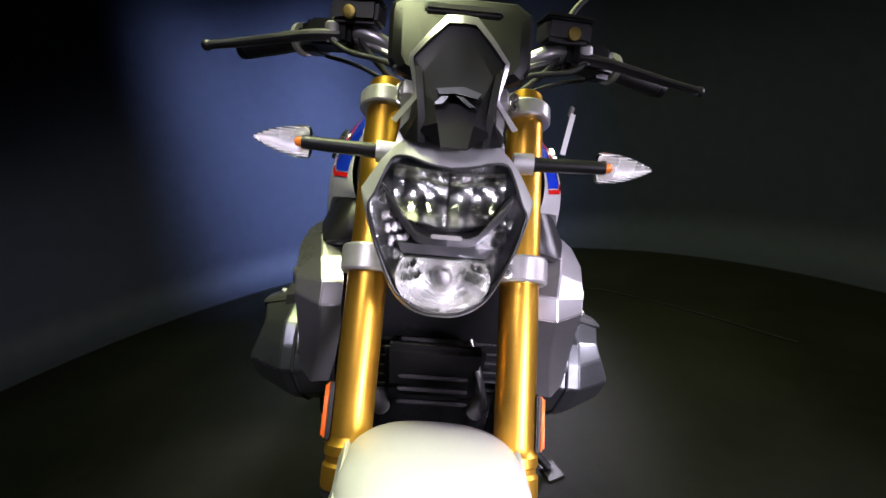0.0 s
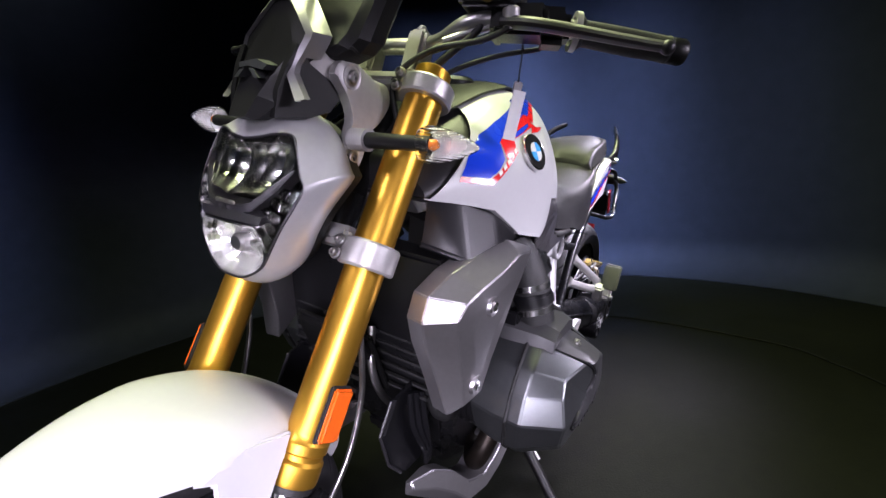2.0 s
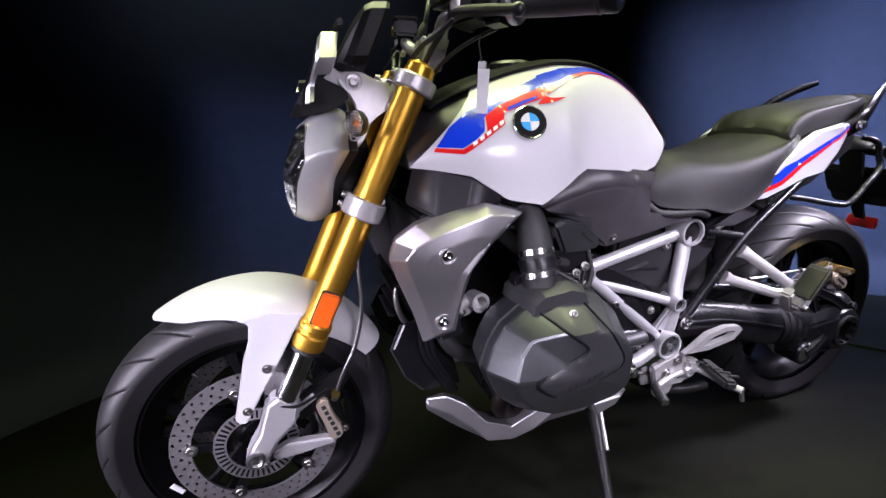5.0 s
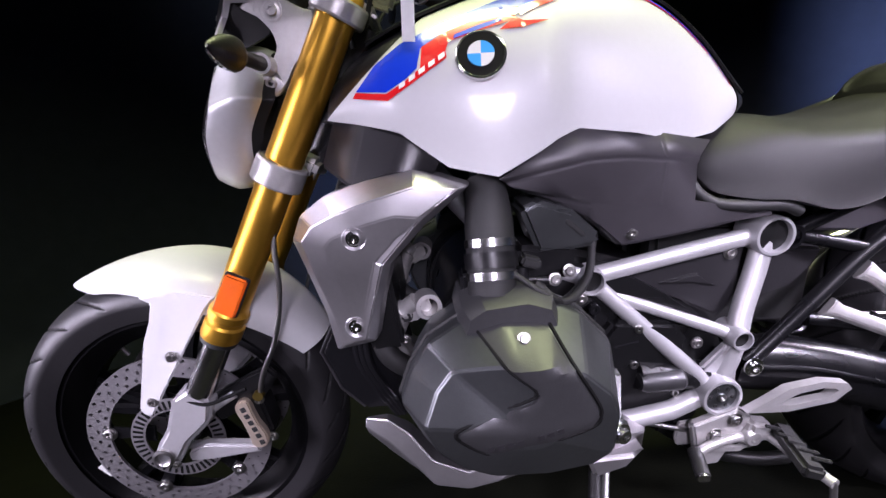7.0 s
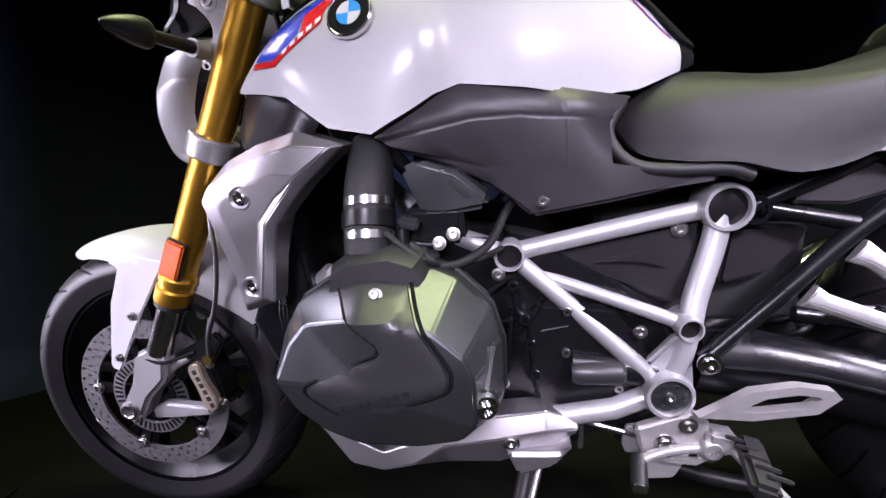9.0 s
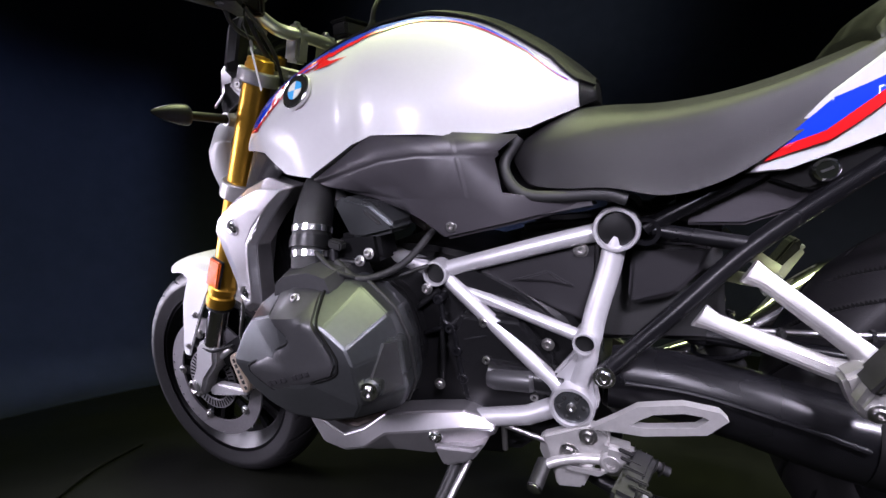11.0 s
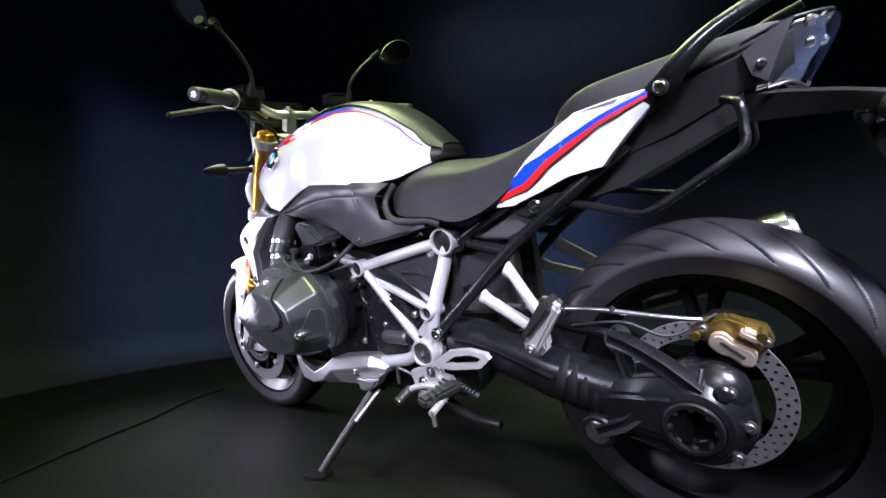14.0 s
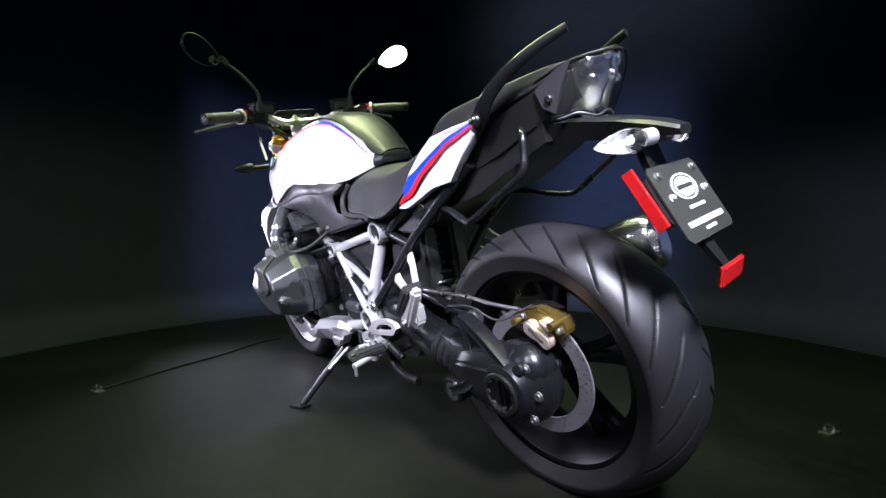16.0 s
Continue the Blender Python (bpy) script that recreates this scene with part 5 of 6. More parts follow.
        part("injector", tube([(0.588, s * 0.235, 0.638), (0.588, s * 0.242, 0.604)], 0.0085, 14), GLOSS, e)
        part("injector_plug", block((0.598, s * 0.238, 0.646), (0.026, 0.018, 0.014), 0.003, (0, 18, 0)), BLACK, e)
        part("fuel_rail", tube([(0.572, s * 0.236, 0.622), (0.632, s * 0.228, 0.612)], 0.006, 12), GLOSS, e)
        for x, z in ((0.607, 0.602), (0.633, 0.616), (0.652, 0.627)):
            bolt(V(x, s * 0.233, z), e, 0.0062, (0, s, 0.2), STEEL)
        part("sensor_block", block((0.515, s * 0.215, 0.616), (0.016, 0.03, 0.03), 0.004), GLOSS, e)
        # black plastic drawn in a light grey: light from above put into its colour
        cov = part("injector_cover", slab([(0.588, 0.712), (0.612, 0.722), (0.66, 0.705), (0.70, 0.668), (0.695, 0.655), (0.64, 0.648), (0.612, 0.652)], s * 0.15, s * 0.222, 0.01), ENGINE2, e, "black plastic injector cover, coloured grey for the light on it")
        part("cover_slot", block((0.662, s * 0.222, 0.682), (0.035, 0.006, 0.007), 0.002, (0, 42, 0)), BLACK, cov)
        part("injector_box", block((0.625, s * 0.19, 0.635), (0.08, 0.06, 0.05), 0.008), CASE, e)
        part("wiring_loom", bar([(0.60, s * 0.25, 0.62), (0.64, s * 0.25, 0.59), (0.69, s * 0.2, 0.60), (0.72, s * 0.14, 0.64), (0.74, s * 0.12, 0.66)], 0.006), BLACK, e)
        part("wiring_loom", bar([(0.57, s * 0.26, 0.64), (0.62, s * 0.27, 0.605), (0.66, s * 0.21, 0.58), (0.71, s * 0.15, 0.585)], 0.004), SOFT, e)
        # exhaust manifold from the head's underside
        part("exhaust_header", bar([(0.51, s * 0.21, 0.40), (0.485, s * 0.2, 0.35), (0.50, s * 0.18, 0.31), (0.56, s * 0.15, 0.285), (0.68, s * 0.1, 0.27)], 0.019, 6, 24), HEADER, e, "heat-tinted exhaust header")
        # oil-cooler bracket casting ahead of the head
        p = part("coolant_elbow", bar([(0.445, s * 0.14, 0.56), (0.428, s * 0.135, 0.545), (0.412, s * 0.115, 0.51), (0.402, s * 0.10, 0.465), (0.42, s * 0.09, 0.42)], [0.013] * 6 + [0.017] * 19, 6, 20), ALU, e, "cast aluminium coolant elbow")
        part("elbow_collar", ringbody([(0.0135, -0.022), (0.020, -0.022), (0.020, 0.014), (0.0135, 0.014)], (0.462, s * 0.148, 0.555), (0.15, s, 0.1), 26), ALU, p)
        part("elbow_flange", slab([(0.412, 0.528), (0.42, 0.55), (0.44, 0.556), (0.46, 0.575), (0.47, 0.54), (0.44, 0.522)], s * 0.128, s * 0.142, 0.004), ALU, p)
        bolt(V(0.428, s * 0.143, 0.536), p, 0.0075, (0, s, 0), BLACK)
        bolt(V(0.424, s * 0.134, 0.49), p, 0.006, (0, s, 0))
    # belly pan and sump
    part("sump", slab([(0.50, 0.30), (0.52, 0.24), (0.60, 0.20), (0.80, 0.21), (0.88, 0.27), (0.86, 0.32)], -0.11, 0.11, 0.02), CASE, e)
    # each station: x, then (y, z) of the inner top, the upper edge, the fold and the lower edge
    pan = [(0.345, (0.125, 0.345), (0.138, 0.350), (0.144, 0.336), (0.130, 0.318)), (0.385, (0.130, 0.352), (0.158, 0.358), (0.168, 0.322), (0.150, 0.290)), (0.42, (0.135, 0.335), (0.176, 0.341), (0.188, 0.296), (0.165, 0.268)),
           (0.455, (0.140, 0.292), (0.196, 0.302), (0.201, 0.258), (0.176, 0.248)), (0.51, (0.140, 0.272), (0.203, 0.280), (0.209, 0.252), (0.180, 0.240)), (0.56, (0.140, 0.292), (0.205, 0.300), (0.212, 0.266), (0.182, 0.243)),
           (0.61, (0.140, 0.325), (0.202, 0.333), (0.214, 0.300), (0.185, 0.252)), (0.69, (0.140, 0.335), (0.199, 0.343), (0.214, 0.314), (0.195, 0.262)), (0.76, (0.140, 0.341), (0.194, 0.349), (0.208, 0.324), (0.190, 0.285)), (0.806, (0.150, 0.318), (0.172, 0.324), (0.190, 0.316), (0.178, 0.302))]
    bm = loft([[(x, -y, z) for y, z in sec] + [(x, -sec[0][0], sec[-1][1])] for x, *sec in pan])
    bmesh.ops.recalc_face_normals(bm, faces=bm.faces)
    bevel(bm, 0.005, 3, 12)
    skirt = [(0.700, 0.290), (0.772, 0.292), (0.798, 0.302), (0.768, 0.266), (0.716, 0.250)]
    for ob, s in zip(pair("belly_pan", bm, TITAN, bike, "silver painted belly pan", 60), (-1, 1)):
        flat_faced(ob)
        bolt(V(0.708, s * 0.208, 0.306), ob, 0.009, (0, s, 0), CHROME)
        part("pan_skirt", slab(skirt, s * 0.17, s * 0.212, 0.006), TITAN, ob)


engine()


# ---- frame ----
def frame_tubes():
    for s in (-1, 1):
        top, mid, low, bot = V(1.012, s * 0.117, 0.622), V(0.719, s * 0.124, 0.57), V(0.959, s * 0.152, 0.462), V(0.933, s * 0.160, 0.364)
        f = part("frame", bar([top, V(0.93, s * 0.121, 0.609), V(0.83, s * 0.123, 0.591), mid], 0.0142, 6, 18), FRAME, bike, "light silver tubular steel frame")
        part("frame_tube", tube([mid, bot + V(-0.018, 0, 0.018)], 0.0132, 18), FRAME, f)
        part("frame_tube", tube([mid + V(0.045, 0, -0.036), low], 0.0102, 18), FRAME, f)
        part("frame_tube", bar([top, V(1.0, s * 0.126, 0.57), V(0.975, s * 0.142, 0.50), low + V(0.006, 0, 0.0), V(0.955, s * 0.157, 0.42), bot], [0.0168] * 19 + [0.0155] * 12, 6, 18), FRAME, f)
        part("frame_tube", tube([bot, V(0.86, s * 0.165, 0.335), V(0.765, s * 0.168, 0.322)], 0.0158, 18), FRAME, f)
        part("frame_tube", bar([mid, V(0.60, s * 0.11, 0.62), V(0.47, s * 0.08, 0.76), V(0.42, s * 0.04, 0.86)], 0.016, 6, 14), FRAME, f)
        part("gusset", slab([(0.90, 0.40), (0.945, 0.45), (0.965, 0.45), (0.972, 0.36), (0.95, 0.33), (0.90, 0.34)], s * 0.145, s * 0.163, 0.005), FRAME, f)
        for c, r, name in ((top, 0.033, "frame_boss"), (mid, 0.0225, "frame_boss"), (low, 0.0175, "frame_boss"), (bot, 0.034, "pivot_boss")):
            y = abs(c.y)
            part(name, ringbody([(r * 0.78, -0.028), (r, -0.028), (r, 0.022), (r * 0.95, 0.026), (r * 0.82, 0.026), (r * 0.78, 0.022)], (c.x, s * y, c.z), (0, s, 0), 36), FRAME, f)
            # black discs put shade into the open bosses; only the pivot has a cap
            part("boss_disc", turned([(r * 0.79, -0.02), (r * 0.79, 0.0205 if c is bot else 0.017), (r * 0.7, 0.022 if c is bot else 0.0185), (0, 0.021 if c is bot else 0.0185)], (c.x, s * y, c.z), (0, s, 0), 32), ENGINE2 if c is bot else PLASTIC, f)
        part("pivot_cap", turned([(0.007, 0.016), (0.007, 0.025), (0.004, 0.026), (0, 0.023)], bot, (0, s, 0), 20), STEEL, f)
        for k in range(6):
            a = k * math.pi / 3
            bolt(bot + V(math.cos(a) * 0.018, s * 0.021, math.sin(a) * 0.018), f, 0.0025, (0, s, 0), BLACK, 0.002)
        part("frame_boss", ringbody([(0.0165, -0.02), (0.022, -0.02), (0.022, 0.014), (0.0165, 0.014)], (0.672, s * 0.105, 0.578), (0, s, 0), 28), FRAME, f)
        # panels inside the frame's triangles
        p = part("side_cover", slab([(0.755, 0.565), (0.80, 0.575), (0.985, 0.605), (0.975, 0.50), (0.955, 0.475), (0.925, 0.49), (0.80, 0.545)], s * 0.085, s * 0.118, 0.006), GREY, f, "dark grey triangular side cover")
        part("cover_crease", slab([(0.84, 0.548), (0.905, 0.562), (0.945, 0.535), (0.90, 0.545)], s * 0.114, s * 0.124, 0.003), GREY, p)
        bolt(V(0.958, s * 0.119, 0.592), p, 0.008, (0, s, 0))
        part("rear_cover", slab([(1.03, 0.59), (1.135, 0.585), (1.12, 0.55), (1.085, 0.515), (1.025, 0.50), (1.018, 0.51)], s * 0.07, s * 0.105, 0.008), GREY, f)
        part("battery_box", block((1.0, s * 0.05, 0.53), (0.30, 0.05, 0.2), 0.01), BLACK, f)
        # black subframe
        part("subframe_tube", bar([(0.98, s * 0.165, 0.413), (1.08, s * 0.15, 0.502), (1.18, s * 0.137, 0.592), (1.31, s * 0.13, 0.682), (1.43, s * 0.12, 0.76)], 0.0125, 6, 16), GLOSS, f, "black subframe tube")
        part("subframe_tube", bar([(1.05, s * 0.118, 0.618), (1.11, s * 0.125, 0.648), (1.2, s * 0.128, 0.69), (1.4, s * 0.12, 0.785)], 0.0115, 6, 16), GLOSS, f, "black subframe tube")
        part("subframe_tube", tube([(1.06, s * 0.118, 0.615), (1.17, s * 0.135, 0.59)], 0.011, 16), GLOSS, f)
        part("subframe_boss", ringbody([(0.014, -0.01), (0.02, -0.01), (0.02, 0.014), (0.014, 0.014)], (1.05, s * 0.118, 0.615), (0, s, 0), 24), GLOSS, f)
        bolt(V(0.983, s * 0.178, 0.413), f, 0.011, (0, s, 0), CHROME)
        part("tail_panel", slab([(1.10, 0.655), (1.19, 0.672), (1.225, 0.690), (1.30, 0.700), (1.27, 0.640), (1.17, 0.612), (1.10, 0.618)], s * 0.098, s * 0.116, 0.005), INFILL, f, "dark grey panel under the tail")
        part("seat_lock_plate", slab([(1.19, 0.672), (1.22, 0.69), (1.3, 0.70), (1.31, 0.69), (1.285, 0.665), (1.23, 0.652)], s * 0.115, s * 0.133, 0.004), PLASTIC, f)
    part("seat_lock", turned([(0.014, 0), (0.014, 0.004), (0.011, 0.006), (0, 0.006)], (1.251, -0.133, 0.676), (0, -1, 0), 24), CHROME, f)
    part("key_slot", block((1.251, -0.1392, 0.676), (0.013, 0.001, 0.0035), 0, (0, -20, 0)), BLACK, f)


frame_tubes()


# ---- seats ----
def seat(name, stations, label, parent):
    rows = []
    for x, ztop, ytop, zmid, ymid, zlow, ylow in stations:
        rows.append([x, 0, ztop, x, ytop * 0.6, ztop - 0.002, x, ytop, ztop - 0.012, x, (ytop + ymid) / 2 + 0.004, (ztop + zmid) / 2, x, ymid, zmid, x, ylow + 0.004, zlow + 0.012, x, ylow, zlow, x, ylow * 0.5, zlow - 0.004])
    rows = smooth(rows, 5)
    rings = []
    for r in rows:
        p = smooth(np.array(r).reshape(-1, 3), 3)
        rings.append([tuple(q) for q in p] + [(q[0], -q[1], q[2]) for q in p[::-1]])
    return part(name, loft(rings), VINYL, parent, label, 60)


seat("rider_seat", [
    (0.868, 0.765, 0.09, 0.745, 0.112, 0.735, 0.110),
    (0.895, 0.79, 0.088, 0.745, 0.134, 0.700, 0.138),
    (0.95, 0.808, 0.086, 0.755, 0.143, 0.688, 0.154),
    (1.01, 0.805, 0.092, 0.757, 0.143, 0.683, 0.160),
    (1.08, 0.795, 0.104, 0.753, 0.148, 0.666, 0.162),
    (1.15, 0.794, 0.115, 0.757, 0.152, 0.680, 0.160),
    (1.22, 0.803, 0.12, 0.772, 0.148, 0.720, 0.150),
    (1.29, 0.820, 0.118, 0.8, 0.138, 0.775, 0.140),
    (1.325, 0.832, 0.112, 0.82, 0.125, 0.81, 0.125)], "dark grey grained vinyl rider seat", bike)
seat("pillion_seat", [
    (1.305, 0.838, 0.09, 0.825, 0.112, 0.805, 0.115),
    (1.325, 0.866, 0.094, 0.84, 0.116, 0.81, 0.116),
    (1.37, 0.886, 0.094, 0.862, 0.117, 0.825, 0.117),
    (1.45, 0.895, 0.09, 0.872, 0.11, 0.836, 0.112),
    (1.54, 0.902, 0.08, 0.882, 0.098, 0.85, 0.1),
    (1.62, 0.908, 0.06, 0.892, 0.075, 0.868, 0.078),
    (1.65, 0.905, 0.045, 0.895, 0.055, 0.88, 0.055)], "dark grey grained vinyl pillion seat", bike)
# black bars stand where only a dark, shaded gap runs beside the seat
for s in (-1, 1):
    part("seat_gap_bar", bar([(0.880, s * 0.115, 0.772), (0.858, s * 0.132, 0.737), (0.868, s * 0.146, 0.706), (0.894, s * 0.154, 0.686), (0.94, s * 0.156, 0.679), (1.0, s * 0.156, 0.676), (1.03, s * 0.155, 0.665)], 0.009, 6, 12), BLACK, bike, "black bar in place of the shaded gap beside the seat")


# ---- tail ----
tail_side = [(1.168, 0.682), (1.205, 0.722), (1.253, 0.765), (1.32, 0.811), (1.358, 0.830), (1.43, 0.838), (1.497, 0.843), (1.486, 0.82), (1.442, 0.777), (1.396, 0.729), (1.333, 0.722), (1.27, 0.70), (1.209, 0.681)]


def tail_y(x, z):
    d = max(0.0, (0.70 + 0.30 * (x - 1.17)) - z)
    return 0.150 + 0.006 * math.sin(min(1, max(0, (x - 1.17) / 0.33)) * math.pi) - 0.02 * max(0, x - 1.42) / 0.08 - 0.12 * d


def tail():
    for s in (-1, 1):
        bm = bmesh.new()
        loft([[(x, s * (tail_y(x, z) - 0.02), z) for x, z in tail_side], [(x, s * (tail_y(x, z) - 0.003), z) for x, z in tail_side], [(x, s * tail_y(x, z), z) for x, z in inset(tail_side, 0.975)]], bm)
        bmesh.ops.recalc_face_normals(bm, faces=bm.faces)
        p = part("tail_panel", bm, WHITE, bike, "gloss white tail panel with blue and red foil stripes", 40)
        decal([(1.193, 0.703), (1.203, 0.716), (1.252, 0.757), (1.285, 0.768), (1.33, 0.787), (1.40, 0.815), (1.475, 0.837), (1.478, 0.833), (1.40, 0.806), (1.335, 0.777), (1.295, 0.757), (1.262, 0.734), (1.245, 0.722), (1.21, 0.712)], tail_y, s, 0.003, BLUE, p, "stripe", "blue foil stripe")
        decal([(1.186, 0.694), (1.193, 0.703), (1.21, 0.712), (1.245, 0.722), (1.262, 0.734), (1.295, 0.757), (1.335, 0.777), (1.40, 0.806), (1.478, 0.833), (1.48, 0.829), (1.40, 0.80), (1.34, 0.768), (1.305, 0.75), (1.272, 0.725), (1.25, 0.711), (1.215, 0.702)], tail_y, s, 0.003, RED, p, "stripe", "red foil stripe")
        for k in range(2):
            x0 = 1.43 + 0.022 * k
            decal([(x0, 0.829 + 0.004 * k), (x0 + 0.016, 0.834 + 0.004 * k), (x0 + 0.018, 0.838 + 0.003 * k), (x0 + 0.002, 0.834 + 0.003 * k)], tail_y, s, 0.0036, PRINT, p, "print_mark")
        # grab rail
        rail = smooth([(1.455, s * 0.122, 0.815, 0.020, 0.010), (1.50, s * 0.138, 0.838, 0.022, 0.011), (1.528, s * 0.141, 0.868, 0.017, 0.011), (1.57, s * 0.13, 0.900, 0.0135, 0.009), (1.63, s * 0.111, 0.927, 0.0115, 0.0065), (1.685, s * 0.094, 0.943, 0.0085, 0.0045)], 6)
        rings = []
        for k, (x, y, z, tall, thick) in enumerate(rail):
            a, b = rail[max(k - 1, 0)], rail[min(k + 1, len(rail) - 1)]
            along = V(b[0] - a[0], b[1] - a[1], b[2] - a[2]).normalized()
            wide = V(0, 1, 0) - along * along.y
            up = along.cross(wide.normalized())
            rings.append([V(x, y, z) + wide.normalized() * thick * math.cos(q) + up * tall * math.sin(q) * (1 - 0.25 * abs(math.cos(q))) for q in (2 * math.pi * n / 14 for n in range(14))])
        g = part("grab_rail", loft(rings), GLOSS, bike, "black cast grab rail")
        bolt(V(1.497, s * 0.15, 0.836), g, 0.009, (0, s, 0), CHROME, 0.01)
        # lower carrier loop
        part("carrier_loop", bar([(1.30, s * 0.115, 0.674), (1.36, s * 0.135, 0.664), (1.44, s * 0.168, 0.645), (1.475, s * 0.177, 0.650), (1.545, s * 0.166, 0.69), (1.596, s * 0.156, 0.722), (1.60, s * 0.146, 0.755), (1.595, s * 0.138, 0.788), (1.575, s * 0.115, 0.80)], 0.0072, 6, 14), GLOSS, bike, "black tubular carrier loop")
    under = [[(x, y * w, z) for y, z in ((-1, top - 0.012), (-0.85, top), (0.85, top), (1, top - 0.012), (0.9, low + 0.02), (0.6, low), (-0.6, low), (-0.9, low + 0.02))] for x, w, top, low in ((1.30, 0.118, 0.80, 0.70), (1.40, 0.118, 0.83, 0.715), (1.50, 0.112, 0.845, 0.745), (1.58, 0.098, 0.865, 0.78), (1.64, 0.08, 0.885, 0.805), (1.665, 0.065, 0.892, 0.83))]
    t = part("tail_underside", loft(under), PLASTIC, bike, "black tail underside")
    part("inner_fender", loft([[(x, y, z) for y, z in ((-w, zt), (w, zt), (w, zl), (-w, zl))] for x, w, zt, zl in ((1.12, 0.09, 0.68, 0.60), (1.25, 0.1, 0.72, 0.655), (1.42, 0.105, 0.75, 0.69), (1.60, 0.08, 0.81, 0.77))]), PLASTIC, t)
    # tail light: a clear shield wrapped round a chrome bowl
    def glow(u, v, deep=0.0, k=1.0):
        """A point of the lens: u across from -1 to 1, v down from 0 to 1."""
        e = 1 - abs(u) ** 2.2
        top, mid, low = V(1.666 + 0.050 * e, 0.070 * u * k, 0.896 + 0.006 * e), V(1.652 + 0.070 * e, 0.076 * u * k, 0.862 + 0.012 * e), V(1.630 + 0.052 * e, 0.076 * u * k, 0.808 - 0.006 * e + 0.004 * math.cos(u * 9))
        p = top * (1 - v) ** 2 + (mid * 2 - (top + low) * 0.5) * 2 * v * (1 - v) + low * v * v
        return p - V(deep, 0, 0)

    us, vs = [-1 + k / 10 for k in range(21)], [k / 10 for k in range(11)]
    light = part("tail_light", sheet([[glow(u, v) for u in us] for v in vs], 0.0015), CLEAR, bike, "clear-glass tail light", 40)
    light.visible_shadow = False
    part("light_bowl", sheet([[glow(u, v, 0.022 - 0.004 * abs(math.sin(u * 7)) - 0.004 * abs(math.sin(v * 8)), 0.97) for u in us] for v in vs], 0.001), REFLECT, light, "faceted chrome bowl", 18)
    for u, v in ((-0.6, 0.25), (-0.2, 0.2), (0.2, 0.2), (0.6, 0.25), (-0.5, 0.6), (0, 0.6), (0.5, 0.6)):
        part("light_cell", turned([(0.010, 0), (0.008, 0.008), (0.004, 0.011), (0, 0.011)], glow(u, v, 0.02), (1, 0.4 * u, 0.1), 14), CHROME, light)
    for v, name in ((0.0, "light_hood"), (1.0, "light_edge")):
        part(name, tube([glow(u, v) for u in us], 0.0028, 8), GREY if v else PLASTIC, light)
    hood = [[(x, w * u, z + 0.004 * (1 - u * u)) for u in (-1, -0.6, 0, 0.6, 1)] for x, w, z in ((1.60, 0.092, 0.878), (1.64, 0.078, 0.893), (1.666, 0.066, 0.899), (1.70, 0.035, 0.904), (1.715, 0.01, 0.905))]
    part("tail_hood", sheet(hood, 0.003), PLASTIC, light)
    for s in (-1, 1):
        q = [(1.602, 0.094, 0.862), (1.640, 0.079, 0.888), (1.667, 0.0715, 0.897), (1.650, 0.0775, 0.862), (1.631, 0.081, 0.815), (1.612, 0.089, 0.828)]
        part("light_flank", loft([[(x, s * (y + d), z) for x, y, z in q] for d in (0.001, -0.004)]), GREY, light, "dark side of the tail light")
        bolt(V(1.625, s * 0.0875, 0.842), light, 0.005, (0.3, s, 0), CHROME, 0.004)
    # number plate carrier
    arm = part("plate_carrier", loft([[(x, y * w, z) for y, z in ((-1, zt - 0.006), (-0.8, zt), (0.8, zt), (1, zt - 0.006), (0.8, zl), (-0.8, zl))] for x, w, zt, zl in ((1.57, 0.078, 0.812, 0.765), (1.65, 0.058, 0.801, 0.758), (1.72, 0.044, 0.786, 0.752), (1.78, 0.036, 0.768, 0.744), (1.813, 0.022, 0.754, 0.738))]), PLASTIC, bike, "black number plate carrier")
    part("carrier_leg", loft([[(x, y, z) for y in (-w, w)] + [(x + 0.014, y, z - 0.004) for y in (w, -w)] for x, z, w in ((1.735, 0.745, 0.03), (1.752, 0.69, 0.03), (1.805, 0.585, 0.018), (1.842, 0.525, 0.012))]), PLASTIC, arm)
    for s in (-1, 1):
        part("signal_arm", tube([(1.77, 0, 0.742), (1.765, s * 0.065, 0.742)], 0.011, 16), PLASTIC, arm)
        signal((1.772, s * 0.058, 0.744), (1.748, s * 0.162, 0.742), arm, 1, 0.16, False)
    pc, ph, pw = V(1.803, 0, 0.631), V(0.445, 0, -0.8955), V(0, 1, 0)
    nrm = V(0.8955, 0, 0.445)

    def on(u, v, d):
        return tuple(pc + pw * u + ph * v + nrm * d)

    def card(u0, v0, u1, v1, d0, d1, cut=0.0):
        pts = [(u0 + cut, v0), (u1 - cut, v0), (u1, v0 + cut), (u1, v1 - cut), (u1 - cut, v1), (u0 + cut, v1), (u0, v1 - cut), (u0, v0 + cut)] if cut else [(u0, v0), (u1, v0), (u1, v1), (u0, v1)]
        return loft([[on(u, v, d0) for u, v in pts], [on(u, v, d1) for u, v in pts]])

    plate = part("number_plate", card(-0.085, -0.068, 0.085, 0.068, 0.006, 0.009, 0.01), SIGN, arm, "dark green dealer plate with white print")
    oval = bmesh.new()
    for r0, r1 in ((0.9, 1.0), (0.0, 0.74)):
        n = 32
        a = [[on(math.cos(2 * math.pi * k / n) * 0.042 * r, -0.022 + math.sin(2 * math.pi * k / n) * 0.024 * r, d) for k in range(n)] for r, d in ((r1, 0.009), (r1, 0.0102), (max(r0, 0.01), 0.0102), (max(r0, 0.01), 0.009))]
        loft(a, oval, caps=False)
    part("print_mark", oval, PRINT, plate, "white oval print")
